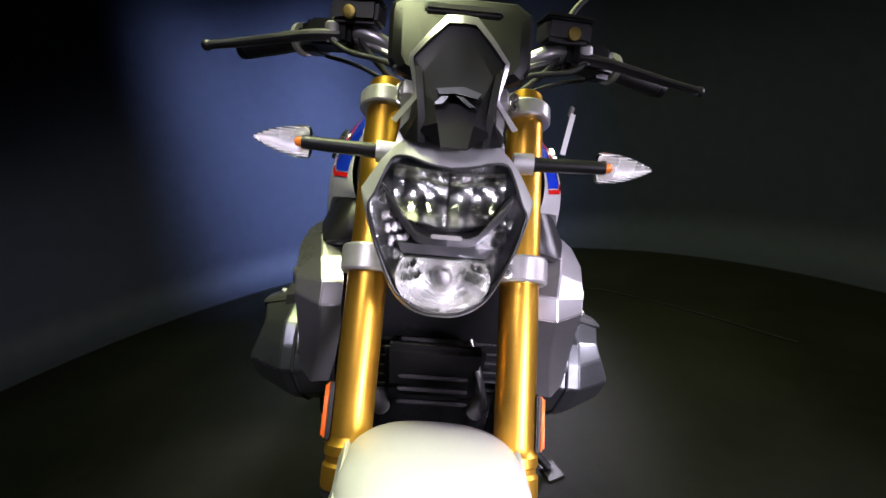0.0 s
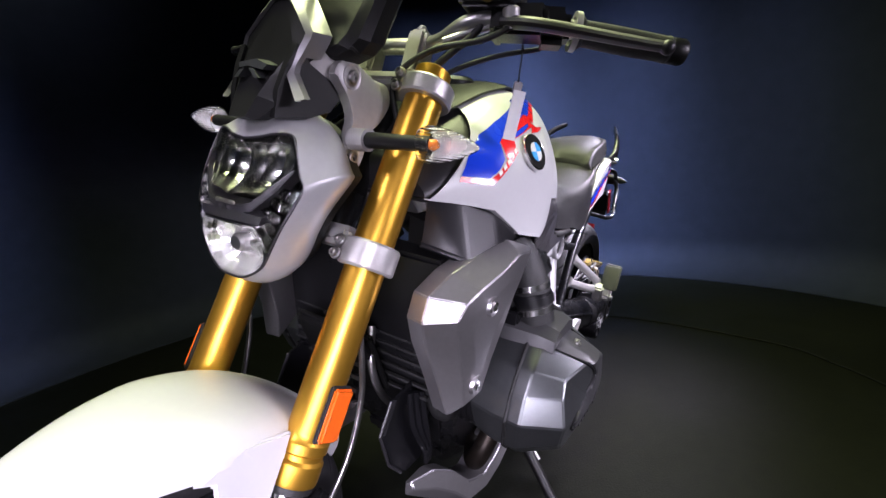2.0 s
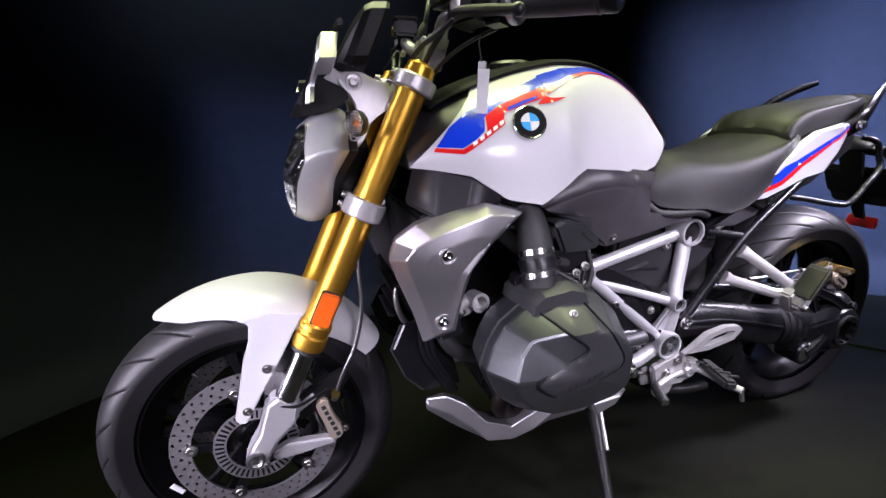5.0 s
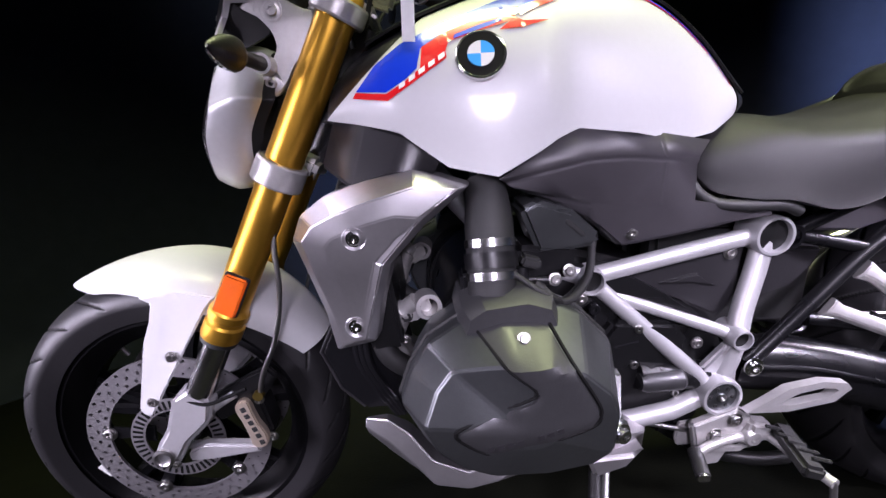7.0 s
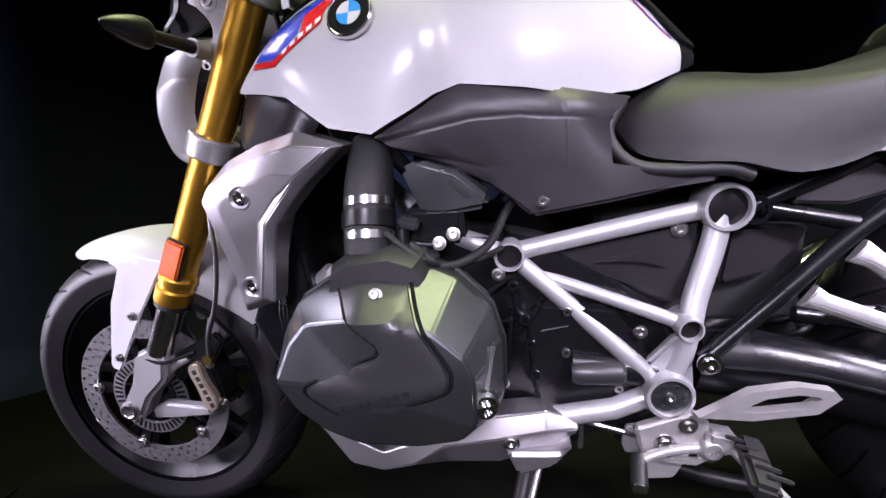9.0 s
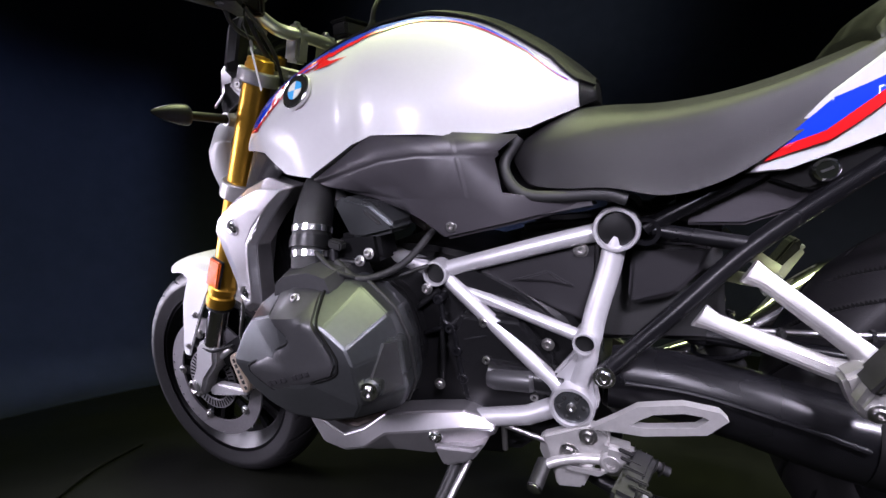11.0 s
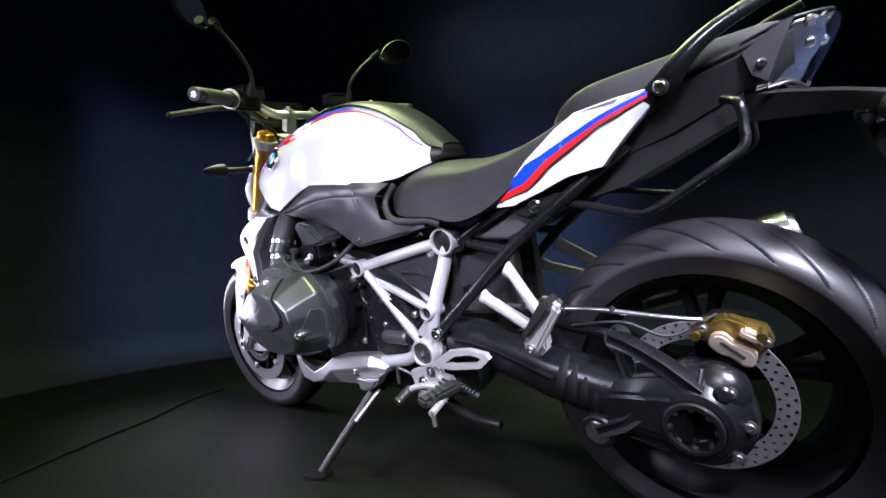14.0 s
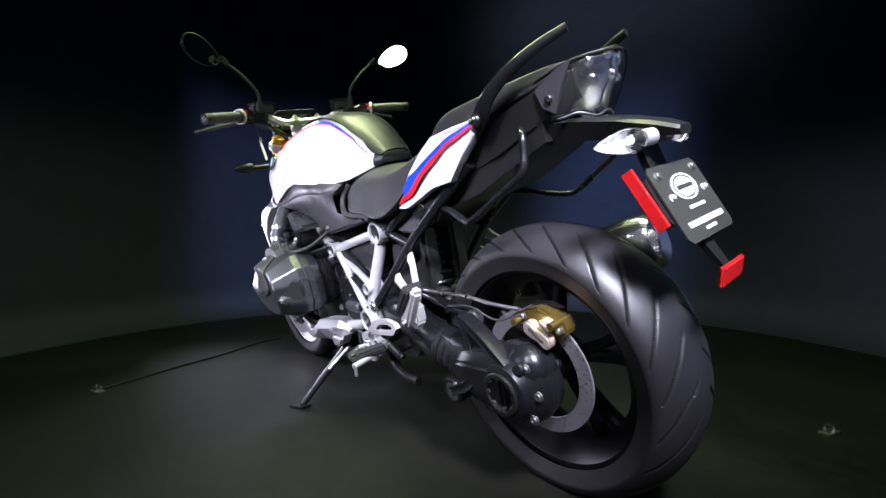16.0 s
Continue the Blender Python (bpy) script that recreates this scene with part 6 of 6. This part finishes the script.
    for u0, v0, u1, v1 in ((-0.025, 0.012, 0.03, 0.017), (-0.06, 0.036, 0.066, 0.045), (-0.015, 0.052, 0.022, 0.057), (-0.028, -0.026, 0.028, -0.018)):
        part("print_mark", card(u0, v0, u1, v1, 0.0092, 0.0108), SIGN if v0 < -0.02 else PRINT, plate)
    for u in (-0.062, 0.062):
        bolt(V(*on(u, -0.05, 0.009)), plate, 0.006, nrm, STEEL)
        bolt(V(*on(u * 0.95, -0.01, 0.009)), plate, 0.004, nrm, PRINT)
    part("plate_frame", card(-0.095, -0.055, 0.087, 0.03, -0.004, 0.004, 0.01), PLASTIC, arm)
    part("side_reflector", loft([[(x, y, z) for x, z in ((1.752, 0.692), (1.768, 0.700), (1.818, 0.608), (1.802, 0.597))] for y in (-0.103, -0.096)]), REDLENS, arm, "red side reflector")
    low = block((1.86, 0, 0.512), (0.008, 0.085, 0.036), 0.003, (0, 12, 0))
    part("rear_reflector", low, REDLENS, arm, "red rear reflector")


tail()


# ---- rear drive ----
def drive():
    # single-sided arm with the shaft inside
    rings = []
    for x, y, z, h, w in ((0.985, -0.11, 0.385, 0.05, 0.04), (1.06, -0.122, 0.383, 0.052, 0.042), (1.15, -0.138, 0.368, 0.052, 0.043), (1.25, -0.158, 0.345, 0.052, 0.046), (1.33, -0.162, 0.33, 0.054, 0.048), (1.40, -0.165, 0.318, 0.056, 0.05), (1.46, -0.165, 0.315, 0.06, 0.05)):
        rings.append([(x + 0.14 * h * math.sin(a), y + w * math.cos(a), z + h * math.sin(a)) for a in (2 * math.pi * k / 28 for k in range(28))])
    arm = part("swing_arm", loft(rings), GLOSS, bike, "gloss black single-sided swing arm", 50)
    for k in range(4):
        x = 1.285 + 0.022 * k
        part("gaiter_rib", ringbody([(0.049, -0.009), (0.0525, -0.003), (0.0525, 0.003), (0.049, 0.009)], (x, -0.160, 0.339 - 0.005 * k), (1, 0, -0.2), 32), CABLE, arm)
    part("arm_crease", bar([(1.01, -0.158, 0.398), (1.10, -0.173, 0.394), (1.20, -0.195, 0.374), (1.27, -0.208, 0.354)], 0.004, 5, 8), GLOSS, arm)
    hub = (1.503, -0.16, 0.298)
    fd = part("final_drive", turned([(0.05, -0.055), (0.082, -0.045), (0.088, -0.015), (0.084, 0.015), (0.066, 0.034), (0.058, 0.050), (0.048, 0.054), (0.044, 0.05), (0.04, 0.03), (0.034, 0.026), (0.034, -0.05)], hub, (0, -1, 0), 48, caps=False), GLOSS, bike, "gloss black final drive housing")
    part("hub_ring", ringbody([(0.034, 0.03), (0.046, 0.03), (0.046, 0.056), (0.043, 0.059), (0.036, 0.059)], hub, (0, -1, 0), 40), PLASTIC, fd)
    part("hub_hole", turned([(0.035, 0.0), (0.035, 0.02), (0, 0.02)], hub, (0, -1, 0), 32), CABLE, fd)
    for k in range(8):
        a = k * math.pi / 4
        part("hub_tooth", block((hub[0] + 0.034 * math.cos(a), -0.212, hub[2] + 0.034 * math.sin(a)), (0.008, 0.012, 0.008), 0.001, (0, math.degrees(-a), 0)), BLACK, fd)
    # the casing runs forward in a flat-sided snout, under a triangle of two struts
    snout = [[(x, -0.165 - 0.5 * d + w * u, z + h * v) for u, v in ((-1, 0.5), (-0.6, 0.95), (0.6, 1), (1, 0.6), (1, -0.6), (0.6, -1), (-0.6, -0.95), (-1, -0.5))] for x, z, w, h, d in ((1.355, 0.312, 0.045, 0.048, 0.0), (1.40, 0.314, 0.047, 0.058, 0.01), (1.45, 0.312, 0.047, 0.070, 0.012), (1.50, 0.305, 0.042, 0.078, 0.0))]
    own = loft(snout)
    bmesh.ops.recalc_face_normals(own, faces=own.faces)
    part("drive_snout", bevel(own, 0.006, 2, 15), GLOSS, fd, "", 25)
    for pts, w, d in ((((1.375, -0.172, 0.43), (1.41, -0.178, 0.418), (1.46, -0.186, 0.392), (1.515, -0.192, 0.352)), 0.0125, 0.016), (((1.392, -0.174, 0.425), (1.402, -0.182, 0.38), (1.425, -0.192, 0.325), (1.418, -0.2, 0.30)), 0.010, 0.014), (((1.425, -0.196, 0.312), (1.40, -0.204, 0.29), (1.352, -0.208, 0.268)), 0.013, 0.02)):
        rings = []
        line = smooth(pts, 5)
        for i, p in enumerate(line):
            t = Vector(tuple(line[min(i + 1, len(line) - 1)] - line[max(i - 1, 0)])).normalized()
            side = t.cross(V(0, 1, 0)).normalized()
            c = Vector(tuple(map(float, p)))
            rings.append([c + side * w * u + V(0, 1, 0) * d * v for u, v in ((-1, -0.55), (-0.75, -1), (-0.2, -0.8), (0.2, -0.8), (0.75, -1), (1, -0.55), (1, 1), (-1, 1))])
        part("drive_strut", loft(rings), GLOSS, fd, "", 25)
    part("drive_edge", bar([(1.40, -0.199, 0.258), (1.44, -0.203, 0.250), (1.475, -0.205, 0.243)], 0.0032, 4, 8), GLOSS, fd)
    part("drive_dome", turned([(0.052, -0.03), (0.052, 0.0), (0.048, 0.016), (0.038, 0.028), (0.022, 0.036), (0, 0.039)], (1.532, -0.158, 0.338), (0.1, -1, 0.25), 32), GLOSS, fd, "", 60)
    part("sensor_boss", turned([(0.013, -0.02), (0.013, 0.01), (0.009, 0.013), (0, 0.013)], (1.545, -0.19, 0.352), (0.2, -1, 0.3), 20), GLOSS, fd)
    piv = part("pivot_boss", ringbody([(0.022, -0.05), (0.031, -0.05), (0.031, 0.006), (0.028, 0.01), (0.022, 0.01)], (1.349, -0.212, 0.266), (0, -1, 0), 32), GLOSS, fd)
    part("pivot_cap", turned([(0.0225, 0), (0.0225, 0.007), (0.019, 0.009), (0.006, 0.008), (0, 0.009)], (1.349, -0.212, 0.266), (0, -1, 0), 32), STEEL, piv)
    lk = part("torque_link", tube([(1.383, -0.15, 0.424), (1.12, -0.11, 0.455)], 0.012, 16), GLOSS, bike, "black torque strut")
    part("link_eye", ringbody([(0.010, -0.018), (0.02, -0.018), (0.02, 0.012), (0.010, 0.012)], (1.383, -0.153, 0.42), (0, -1, 0), 24), STEEL, lk)
    bolt(V(1.383, -0.164, 0.42), lk, 0.009, (0, -1, 0), CHROME)
    for x, z in ((1.555, 0.352), (1.577, 0.30), (1.557, 0.245), (1.46, 0.245)):
        bolt(V(x, -0.186, z), fd, 0.0075, (0, -1, 0))
    for k in range(5):
        a = 0.9 + k * 0.5
        part("casting_rib", tube([(1.503 + 0.05 * math.cos(a), -0.207, 0.298 + 0.05 * math.sin(a)), (1.503 + 0.085 * math.cos(a), -0.172, 0.298 + 0.085 * math.sin(a))], 0.0045, 8), GLOSS, fd)
    # disc and caliper
    drilled(RA, -0.098, 0.106, 0.138, 0.005, 40, rear_wheel, "drilled steel rear brake disc")
    cal = part("rear_caliper", slab([(1.505, 0.425), (1.512, 0.447), (1.553, 0.457), (1.607, 0.437), (1.616, 0.41), (1.585, 0.388), (1.56, 0.385), (1.535, 0.40)], -0.124, -0.085, 0.005), BRONZE, bike, "bronze rear brake caliper")
    peanut = smooth([(1.527, 0.414), (1.532, 0.43), (1.548, 0.433), (1.562, 0.421), (1.582, 0.412), (1.592, 0.4), (1.586, 0.383), (1.572, 0.381), (1.558, 0.393), (1.54, 0.4)], 4, True)
    part("piston_cover", slab(peanut, -0.148, -0.125, 0.004), CALIPER, cal, "light bronze piston housing")
    part("housing_slot", slab([(1.541, 0.419), (1.547, 0.422), (1.578, 0.398), (1.574, 0.393)], -0.1495, -0.14, 0.001), BLACK, cal)
    part("caliper_bridge", block((1.585, -0.135, 0.43), (0.03, 0.03, 0.014), 0.004, (0, 25, 0)), CALIPER, cal)
    bolt(V(1.604, -0.13, 0.418), cal, 0.006)
    bolt(V(1.518, -0.13, 0.437), cal, 0.006)
    part("brake_line", bar([(1.16, -0.14, 0.475), (1.25, -0.15, 0.474), (1.36, -0.15, 0.472), (1.46, -0.15, 0.462), (1.52, -0.14, 0.455)], 0.0045), STEEL, cal)
    part("sensor_wire", bar([(1.30, -0.15, 0.44), (1.40, -0.165, 0.455), (1.47, -0.155, 0.43), (1.54, -0.12, 0.46)], 0.0025), BLACK, cal)
    for k in range(5):
        a = 0.5 + k * 2 * math.pi / 5
        bolt(V(RA.x + 0.058 * math.cos(a), -0.092, RA.z + 0.058 * math.sin(a)), rear_wheel, 0.010, (0, -1, 0), BLACK, 0.008)
    part("caliper_carrier", slab([(1.495, 0.40), (1.50, 0.44), (1.53, 0.458), (1.57, 0.462), (1.60, 0.452), (1.56, 0.446), (1.525, 0.428), (1.52, 0.395)], -0.100, -0.088, 0.003), GLOSS, cal)
    for x, z in ((1.508, 0.428), (1.60, 0.432)):
        part("slide_pin", tube([(x, -0.15, z), (x, -0.09, z)], 0.0075, 14), BRONZE, cal)
    for k in range(3):
        part("pipe_clip", block((1.20 + 0.09 * k, -0.150, 0.474 - 0.001 * k), (0.010, 0.014, 0.014), 0.003), BLACK, cal)
    # spring strut between the frame and the arm
    st = part("spring_strut", tube([(1.06, -0.01, 0.60), (1.16, -0.03, 0.37)], 0.022, 18), CASE, bike, "black spring strut")
    coil = []
    for k in range(140):
        a = k / 140 * 2 * math.pi * 7
        f = k / 140
        c = V(1.07 + 0.08 * f, -0.013 - 0.015 * f, 0.575 - 0.18 * f)
        coil.append(c + V(0.036 * math.cos(a), 0.038 * math.sin(a), 0.012 * math.cos(a)))
    part("spring", tube(coil, 0.0055, 8), GLOSS, st)
    # silencer on the right
    rows = []
    for x, y, z, w, h in ((1.22, 0.155, 0.37, 0.03, 0.03), (1.28, 0.175, 0.395, 0.045, 0.05), (1.34, 0.185, 0.42, 0.052, 0.062), (1.60, 0.175, 0.505, 0.05, 0.066), (1.625, 0.172, 0.513, 0.047, 0.062)):
        rows.append([(x - 0.3 * h * math.sin(a), y + w * math.cos(a), z + h * math.sin(a)) for a in (2 * math.pi * k / 32 for k in range(32))])
    ex = part("silencer", loft(rows), CHROME, bike, "polished steel silencer with a bright end cap", 40)
    rows = [[(x - 0.3 * h * math.sin(a), 0.172 + w * math.cos(a), 0.515 + (x - 1.63) * 0.33 + h * math.sin(a)) for a in (2 * math.pi * k / 32 for k in range(32))] for x, w, h in ((1.615, 0.049, 0.065), (1.655, 0.046, 0.06), (1.665, 0.04, 0.05), (1.655, 0.02, 0.026), (1.63, 0.02, 0.026))]
    part("end_cap", loft(rows), CHROME, ex)
    part("exhaust_pipe", bar([(0.70, 0.10, 0.25), (0.90, 0.13, 0.26), (1.08, 0.15, 0.31), (1.24, 0.158, 0.378)], 0.027, 6, 24), CHROME, ex)
    part("exhaust_flap", turned([(0.0, -0.05), (0.06, -0.05), (0.065, 0), (0.06, 0.05), (0, 0.05)], (0.93, 0.0, 0.25), (0, 1, 0), 28), CASE, ex)


drive()


# ---- rests, levers and stand ----
def rests():
    for s in (-1, 1):
        plate = part("footrest_plate", slab([(0.885, 0.318), (0.96, 0.345), (0.985, 0.33), (0.985, 0.305), (0.96, 0.275), (0.94, 0.235), (0.90, 0.232), (0.895, 0.27)], s * 0.172, s * 0.19, 0.004), ALU, bike, "cast aluminium footrest plate")
        loop = [(0.962, 0.347), (0.998, 0.368), (1.026, 0.386), (1.082, 0.394), (1.124, 0.387), (1.133, 0.376), (1.108, 0.354), (1.031, 0.343)]
        hole = [(1.014, 0.357), (1.03, 0.368), (1.045, 0.376), (1.083, 0.382), (1.106, 0.379), (1.111, 0.375), (1.095, 0.363), (1.036, 0.355)]
        bm = loft([[(x, s * 0.190, z) for x, z in hole], [(x, s * 0.190, z) for x, z in loop], [(x, s * 0.205, z) for x, z in loop], [(x, s * 0.205, z) for x, z in hole]], caps=False)
        ring = [[v for v in bm.verts][k * len(loop):(k + 1) * len(loop)] for k in (0, 3)]
        for i in range(len(loop)):
            j = (i + 1) % len(loop)
            bm.faces.new((ring[0][i], ring[0][j], ring[1][j], ring[1][i]))
        bmesh.ops.recalc_face_normals(bm, faces=bm.faces)
        part("heel_guard", bm, ALU, plate, "silver heel guard")
        for x, z, r in ((0.955, 0.325, 0.009), (0.925, 0.295, 0.010), (0.985, 0.283, 0.012)):
            bolt(V(x, s * 0.191, z), plate, r, (0, s, 0), STEEL)
        peg = part("rider_footrest", block((1.018, s * 0.245, 0.305), (0.032, 0.105, 0.022), 0.006, (0, 12, s * 14)), SOFT, bike, "black rubber footrest")
        for k in range(5):
            part("peg_rib", block((1.0105 + 0.0045 * k * 0.9, s * (0.208 + 0.018 * k), 0.3165), (0.028, 0.006, 0.005), 0.0015, (0, 12, s * 14)), SOFT, peg)
        part("peg_pivot", turned([(0.016, -0.012), (0.016, 0.008), (0.012, 0.012), (0.007, 0.012), (0.006, 0.006), (0, 0.006)], (0.985, s * 0.192, 0.292), (0, s, 0), 24), ALU, peg)
        part("footrest_hinge", block((0.995, s * 0.188, 0.302), (0.04, 0.03, 0.035), 0.006, (0, 12, 0)), ALU, peg)
        part("footrest_frame", tube([(1.012, s * 0.19, 0.292), (1.035, s * 0.3, 0.289)], 0.008, 14), ALU, peg)
        part("feeler", tube([(1.035, s * 0.296, 0.292), (1.038, s * 0.30, 0.262)], 0.005, 12), STEEL, peg)
        # pillion hanger
        hang = bmesh.new()
        for pts in (((1.168, 0.143, 0.556), (1.185, 0.15, 0.545), (1.258, 0.2, 0.478), (1.268, 0.21, 0.462)), ((1.108, 0.156, 0.5), (1.125, 0.16, 0.492), (1.23, 0.195, 0.452), (1.262, 0.212, 0.448))):
            rings = []
            for i, (x, y, z) in enumerate(pts):
                w = 0.015 if i in (0, 3) else 0.0105
                rings.append([(x + w * 0.7 * u, s * (y + 0.008 * v), z + w * u) for u, v in ((1, -0.8), (0.95, 0.6), (0.6, 1), (-0.35, 1), (-0.9, 0.3), (-1, -0.8))])
            own = loft(rings)
            bmesh.ops.recalc_face_normals(own, faces=own.faces)
            bevel(own, 0.0015)
            hang = join(hang, own)
        h = part("pillion_hanger", hang, ALU, bike, "cast aluminium pillion footrest hanger")
        part("hanger_knee", slab([(1.236, 0.455), (1.262, 0.47), (1.278, 0.46), (1.28, 0.42), (1.262, 0.402), (1.248, 0.415)], s * 0.2, s * 0.232, 0.005), ALU, h)
        peg = [(1.241, 0.431), (1.259, 0.411), (1.276, 0.43), (1.322, 0.50), (1.318, 0.515), (1.306, 0.516), (1.256, 0.46)]
        own = slab(peg, s * 0.226, s * 0.254, 0.006)
        part("footrest_spine", own, ALU, h)
        part("pillion_footrest", slab([(1.248, 0.455), (1.262, 0.452), (1.313, 0.508), (1.309, 0.526), (1.297, 0.522)], s * 0.218, s * 0.268, 0.004), SOFT, h, "folded rubber pillion footrest")
        bolt(V(1.26, s * 0.255, 0.428), h, 0.007, (0, s, 0))
    # shift lever on the left
    lev = part("shift_lever", bar([(0.99, -0.19, 0.288), (0.95, -0.196, 0.292), (0.91, -0.2, 0.285), (0.885, -0.205, 0.275)], 0.0075), ALU, bike, "cast aluminium shift lever")
    part("lever_rubber", tube([(0.887, -0.198, 0.278), (0.879, -0.238, 0.262)], 0.0115, 18), SOFT, lev)
    part("lever_tip", turned([(0.010, 0), (0.010, 0.004), (0, 0.005)], (0.879, -0.238, 0.262), (-0.2, -1, -0.3), 16), CHROME, lev)
    part("lever_web", loft([[(x, y, z) for x, z in ((0.905, 0.284), (0.925, 0.270), (0.965, 0.266), (0.982, 0.276), (0.965, 0.274), (0.928, 0.277))] for y in (-0.190, -0.198)]), ALU, lev)
    part("rod_bracket", slab([(0.872, 0.275), (0.878, 0.305), (0.905, 0.308), (0.918, 0.28), (0.905, 0.258), (0.878, 0.258)], -0.165, -0.157, 0.002), ALU, lev)
    for k in range(7):
        part("spring_coil", ringbody([(0.0085, -0.0016), (0.0115, 0), (0.0085, 0.0016)], (1.005 + 0.0075 * k, -0.164, 0.292 - 0.004 * k), (0.88, 0, -0.47), 14), STEEL, lev)
    part("shift_rod", tube([(0.80, -0.165, 0.318), (0.985, -0.165, 0.262)], 0.0045, 10), STEEL, lev)
    part("shift_arm", tube([(0.815, -0.16, 0.315), (0.812, -0.16, 0.265)], 0.005, 10), STEEL, lev)
    part("spring_core", tube([(0.99, -0.165, 0.30), (1.06, -0.16, 0.262)], 0.0075, 14), BLACK, lev)
    # side stand
    a, b = V(0.735, -0.165, 0.255), V(0.668, -0.345, 0.092)
    st = part("side_stand", tube([a, a + (b - a) * 0.5, b], [0.0125, 0.0115, 0.0105], 18), PLASTIC, bike, "black side stand, folded out")
    part("stand_pivot", block(tuple(a + V(0.004, 0.012, 0.006)), (0.035, 0.03, 0.05), 0.006), PLASTIC, st)
    foot = bmesh.new()
    bmesh.ops.create_cube(foot, size=1)
    bmesh.ops.scale(foot, vec=(0.06, 0.045, 0.006), verts=foot.verts)
    bevel(foot, 0.002)
    bmesh.ops.transform(foot, matrix=pose(0.66, -0.352, 0.0875, -13.5, 0, 18), verts=foot.verts)
    part("stand_foot", foot, PLASTIC, st)
    part("stand_spring", tube([a + V(0.014, -0.01, -0.01), a + (b - a) * 0.42 + V(0.012, -0.008, 0)], 0.006, 12), STEEL, st)
    # centre-stand leg tucked up under the engine
    cs = part("centre_stand", bar([(0.88, -0.1, 0.25), (0.95, -0.13, 0.215), (1.03, -0.15, 0.2), (1.10, -0.15, 0.195)], 0.012), PLASTIC, bike, "black centre stand, folded up")
    part("centre_stand_leg", bar([(0.88, 0.1, 0.25), (0.95, 0.13, 0.215), (1.03, 0.15, 0.2), (1.10, 0.15, 0.195)], 0.012), PLASTIC, cs)
    part("centre_stand_bar", tube([(0.92, -0.12, 0.23), (0.92, 0.12, 0.23)], 0.012, 14), PLASTIC, cs)


rests()


def front_brakes():
    for s in (-1, 1):
        c = part("front_caliper", slab([(0.118, 0.365), (0.128, 0.386), (0.148, 0.390), (0.166, 0.37), (0.176, 0.315), (0.168, 0.288), (0.148, 0.284), (0.132, 0.295)], s * 0.045, s * 0.098, 0.005), CASE, bike, "four-piston front brake caliper with a bronze face")
        face = smooth([(0.124, 0.37), (0.132, 0.384), (0.147, 0.384), (0.152, 0.362), (0.158, 0.34), (0.168, 0.318), (0.168, 0.296), (0.155, 0.288), (0.142, 0.294), (0.138, 0.315), (0.132, 0.34)], 3, True)
        part("caliper_face", slab(face, s * 0.094, s * 0.112, 0.003), CALIPER, c, "bronze caliper face")
        for k in range(6):
            part("print_mark", block((0.138 + 0.0042 * k, s * 0.1125, 0.369 - 0.0135 * k), (0.009, 0.001, 0.008), 0, (0, 70, 0)), BLACK, c)
        for x, z in ((0.162, 0.378), (0.174, 0.3)):
            bolt(V(x, s * 0.098, z), c, 0.006, (0, s, 0))
        part("brake_hose", bar([(0.165, s * 0.10, 0.385), (0.185, s * 0.115, 0.44), (0.215, s * 0.12, 0.50), (0.235, s * 0.12, 0.58), (0.24, s * 0.11, 0.68), (0.28, s * 0.08, 0.75)], 0.0042), STEEL, c)
        part("hose_banjo", turned([(0.009, -0.006), (0.009, 0.008), (0, 0.008)], (0.165, s * 0.1, 0.39), (0, s, 0), 16), BRONZE, c)
        part("caliper_bracket", slab([(0.075, 0.39), (0.16, 0.43), (0.185, 0.44), (0.2, 0.42), (0.17, 0.38), (0.09, 0.34)], s * 0.085, s * 0.1, 0.004), CASE, c)


front_brakes()


# ---- loose things ----
def loose():
    tag = thing("key_tag", "white paper tag hanging from the handlebar", "tag", LEAN @ pose(0.462, -0.2, 0.965))
    part("tag_paper", block((0, 0, -0.012), (0.02, 0.0014, 0.07), 0.0005, (4, 6, -40)), PAPER, tag)
    part("tag_clip", block((0.0, 0, 0.026), (0.014, 0.004, 0.018), 0.0015, (4, 6, -40)), STEEL, tag)
    part("tag_string", tube([(0, 0, 0.027), (-0.006, -0.004, 0.06), (0.004, 0.0, 0.1)], 0.0012, 6), BLACK, tag)
    for x, y, turn in ((0.036, -0.888, 20), (1.82, 0.735, 75)):
        a = thing("floor_anchor", "small steel tie-down anchor bolted to the floor", "anchor", pose(x, y, 0, 0, 0, turn), group="floor anchors")
        part("anchor_plate", block((0, 0, 0.003), (0.06, 0.03, 0.006), 0.0015), STEEL, a)
        part("anchor_ring", ringbody([(0.009, -0.004), (0.014, -0.004), (0.014, 0.004), (0.009, 0.004)], (0, 0, 0.014), (1, 0.2, 0), 24), CHROME, a)
        for u in (-0.02, 0.02):
            bolt(V(u, 0, 0.006), a, 0.004, (0, 0, 1))
    pts = [(0.02, -0.875), (-0.05, -0.77), (-0.17, -0.58), (-0.27, -0.40), (-0.42, -0.20), (-0.5, -0.02)]
    cable = bar([(x, y, 0.003) for x, y in pts], 0.004, 8, 8)
    tagged(finish("floor_cable", cable, CABLE), "thin black cable lying on the floor", "cable")
    cable = bar([(x, y, 0.003) for x, y in ((1.10, -1.35), (1.5, -1.13), (1.74, -0.96), (1.88, -0.80), (2.03, -0.4), (2.08, -0.1), (2.05, 0.3))], 0.0035, 8, 8)
    tagged(finish("floor_cable", cable, CABLE), "thin black cable lying on the floor", "cable")


loose()
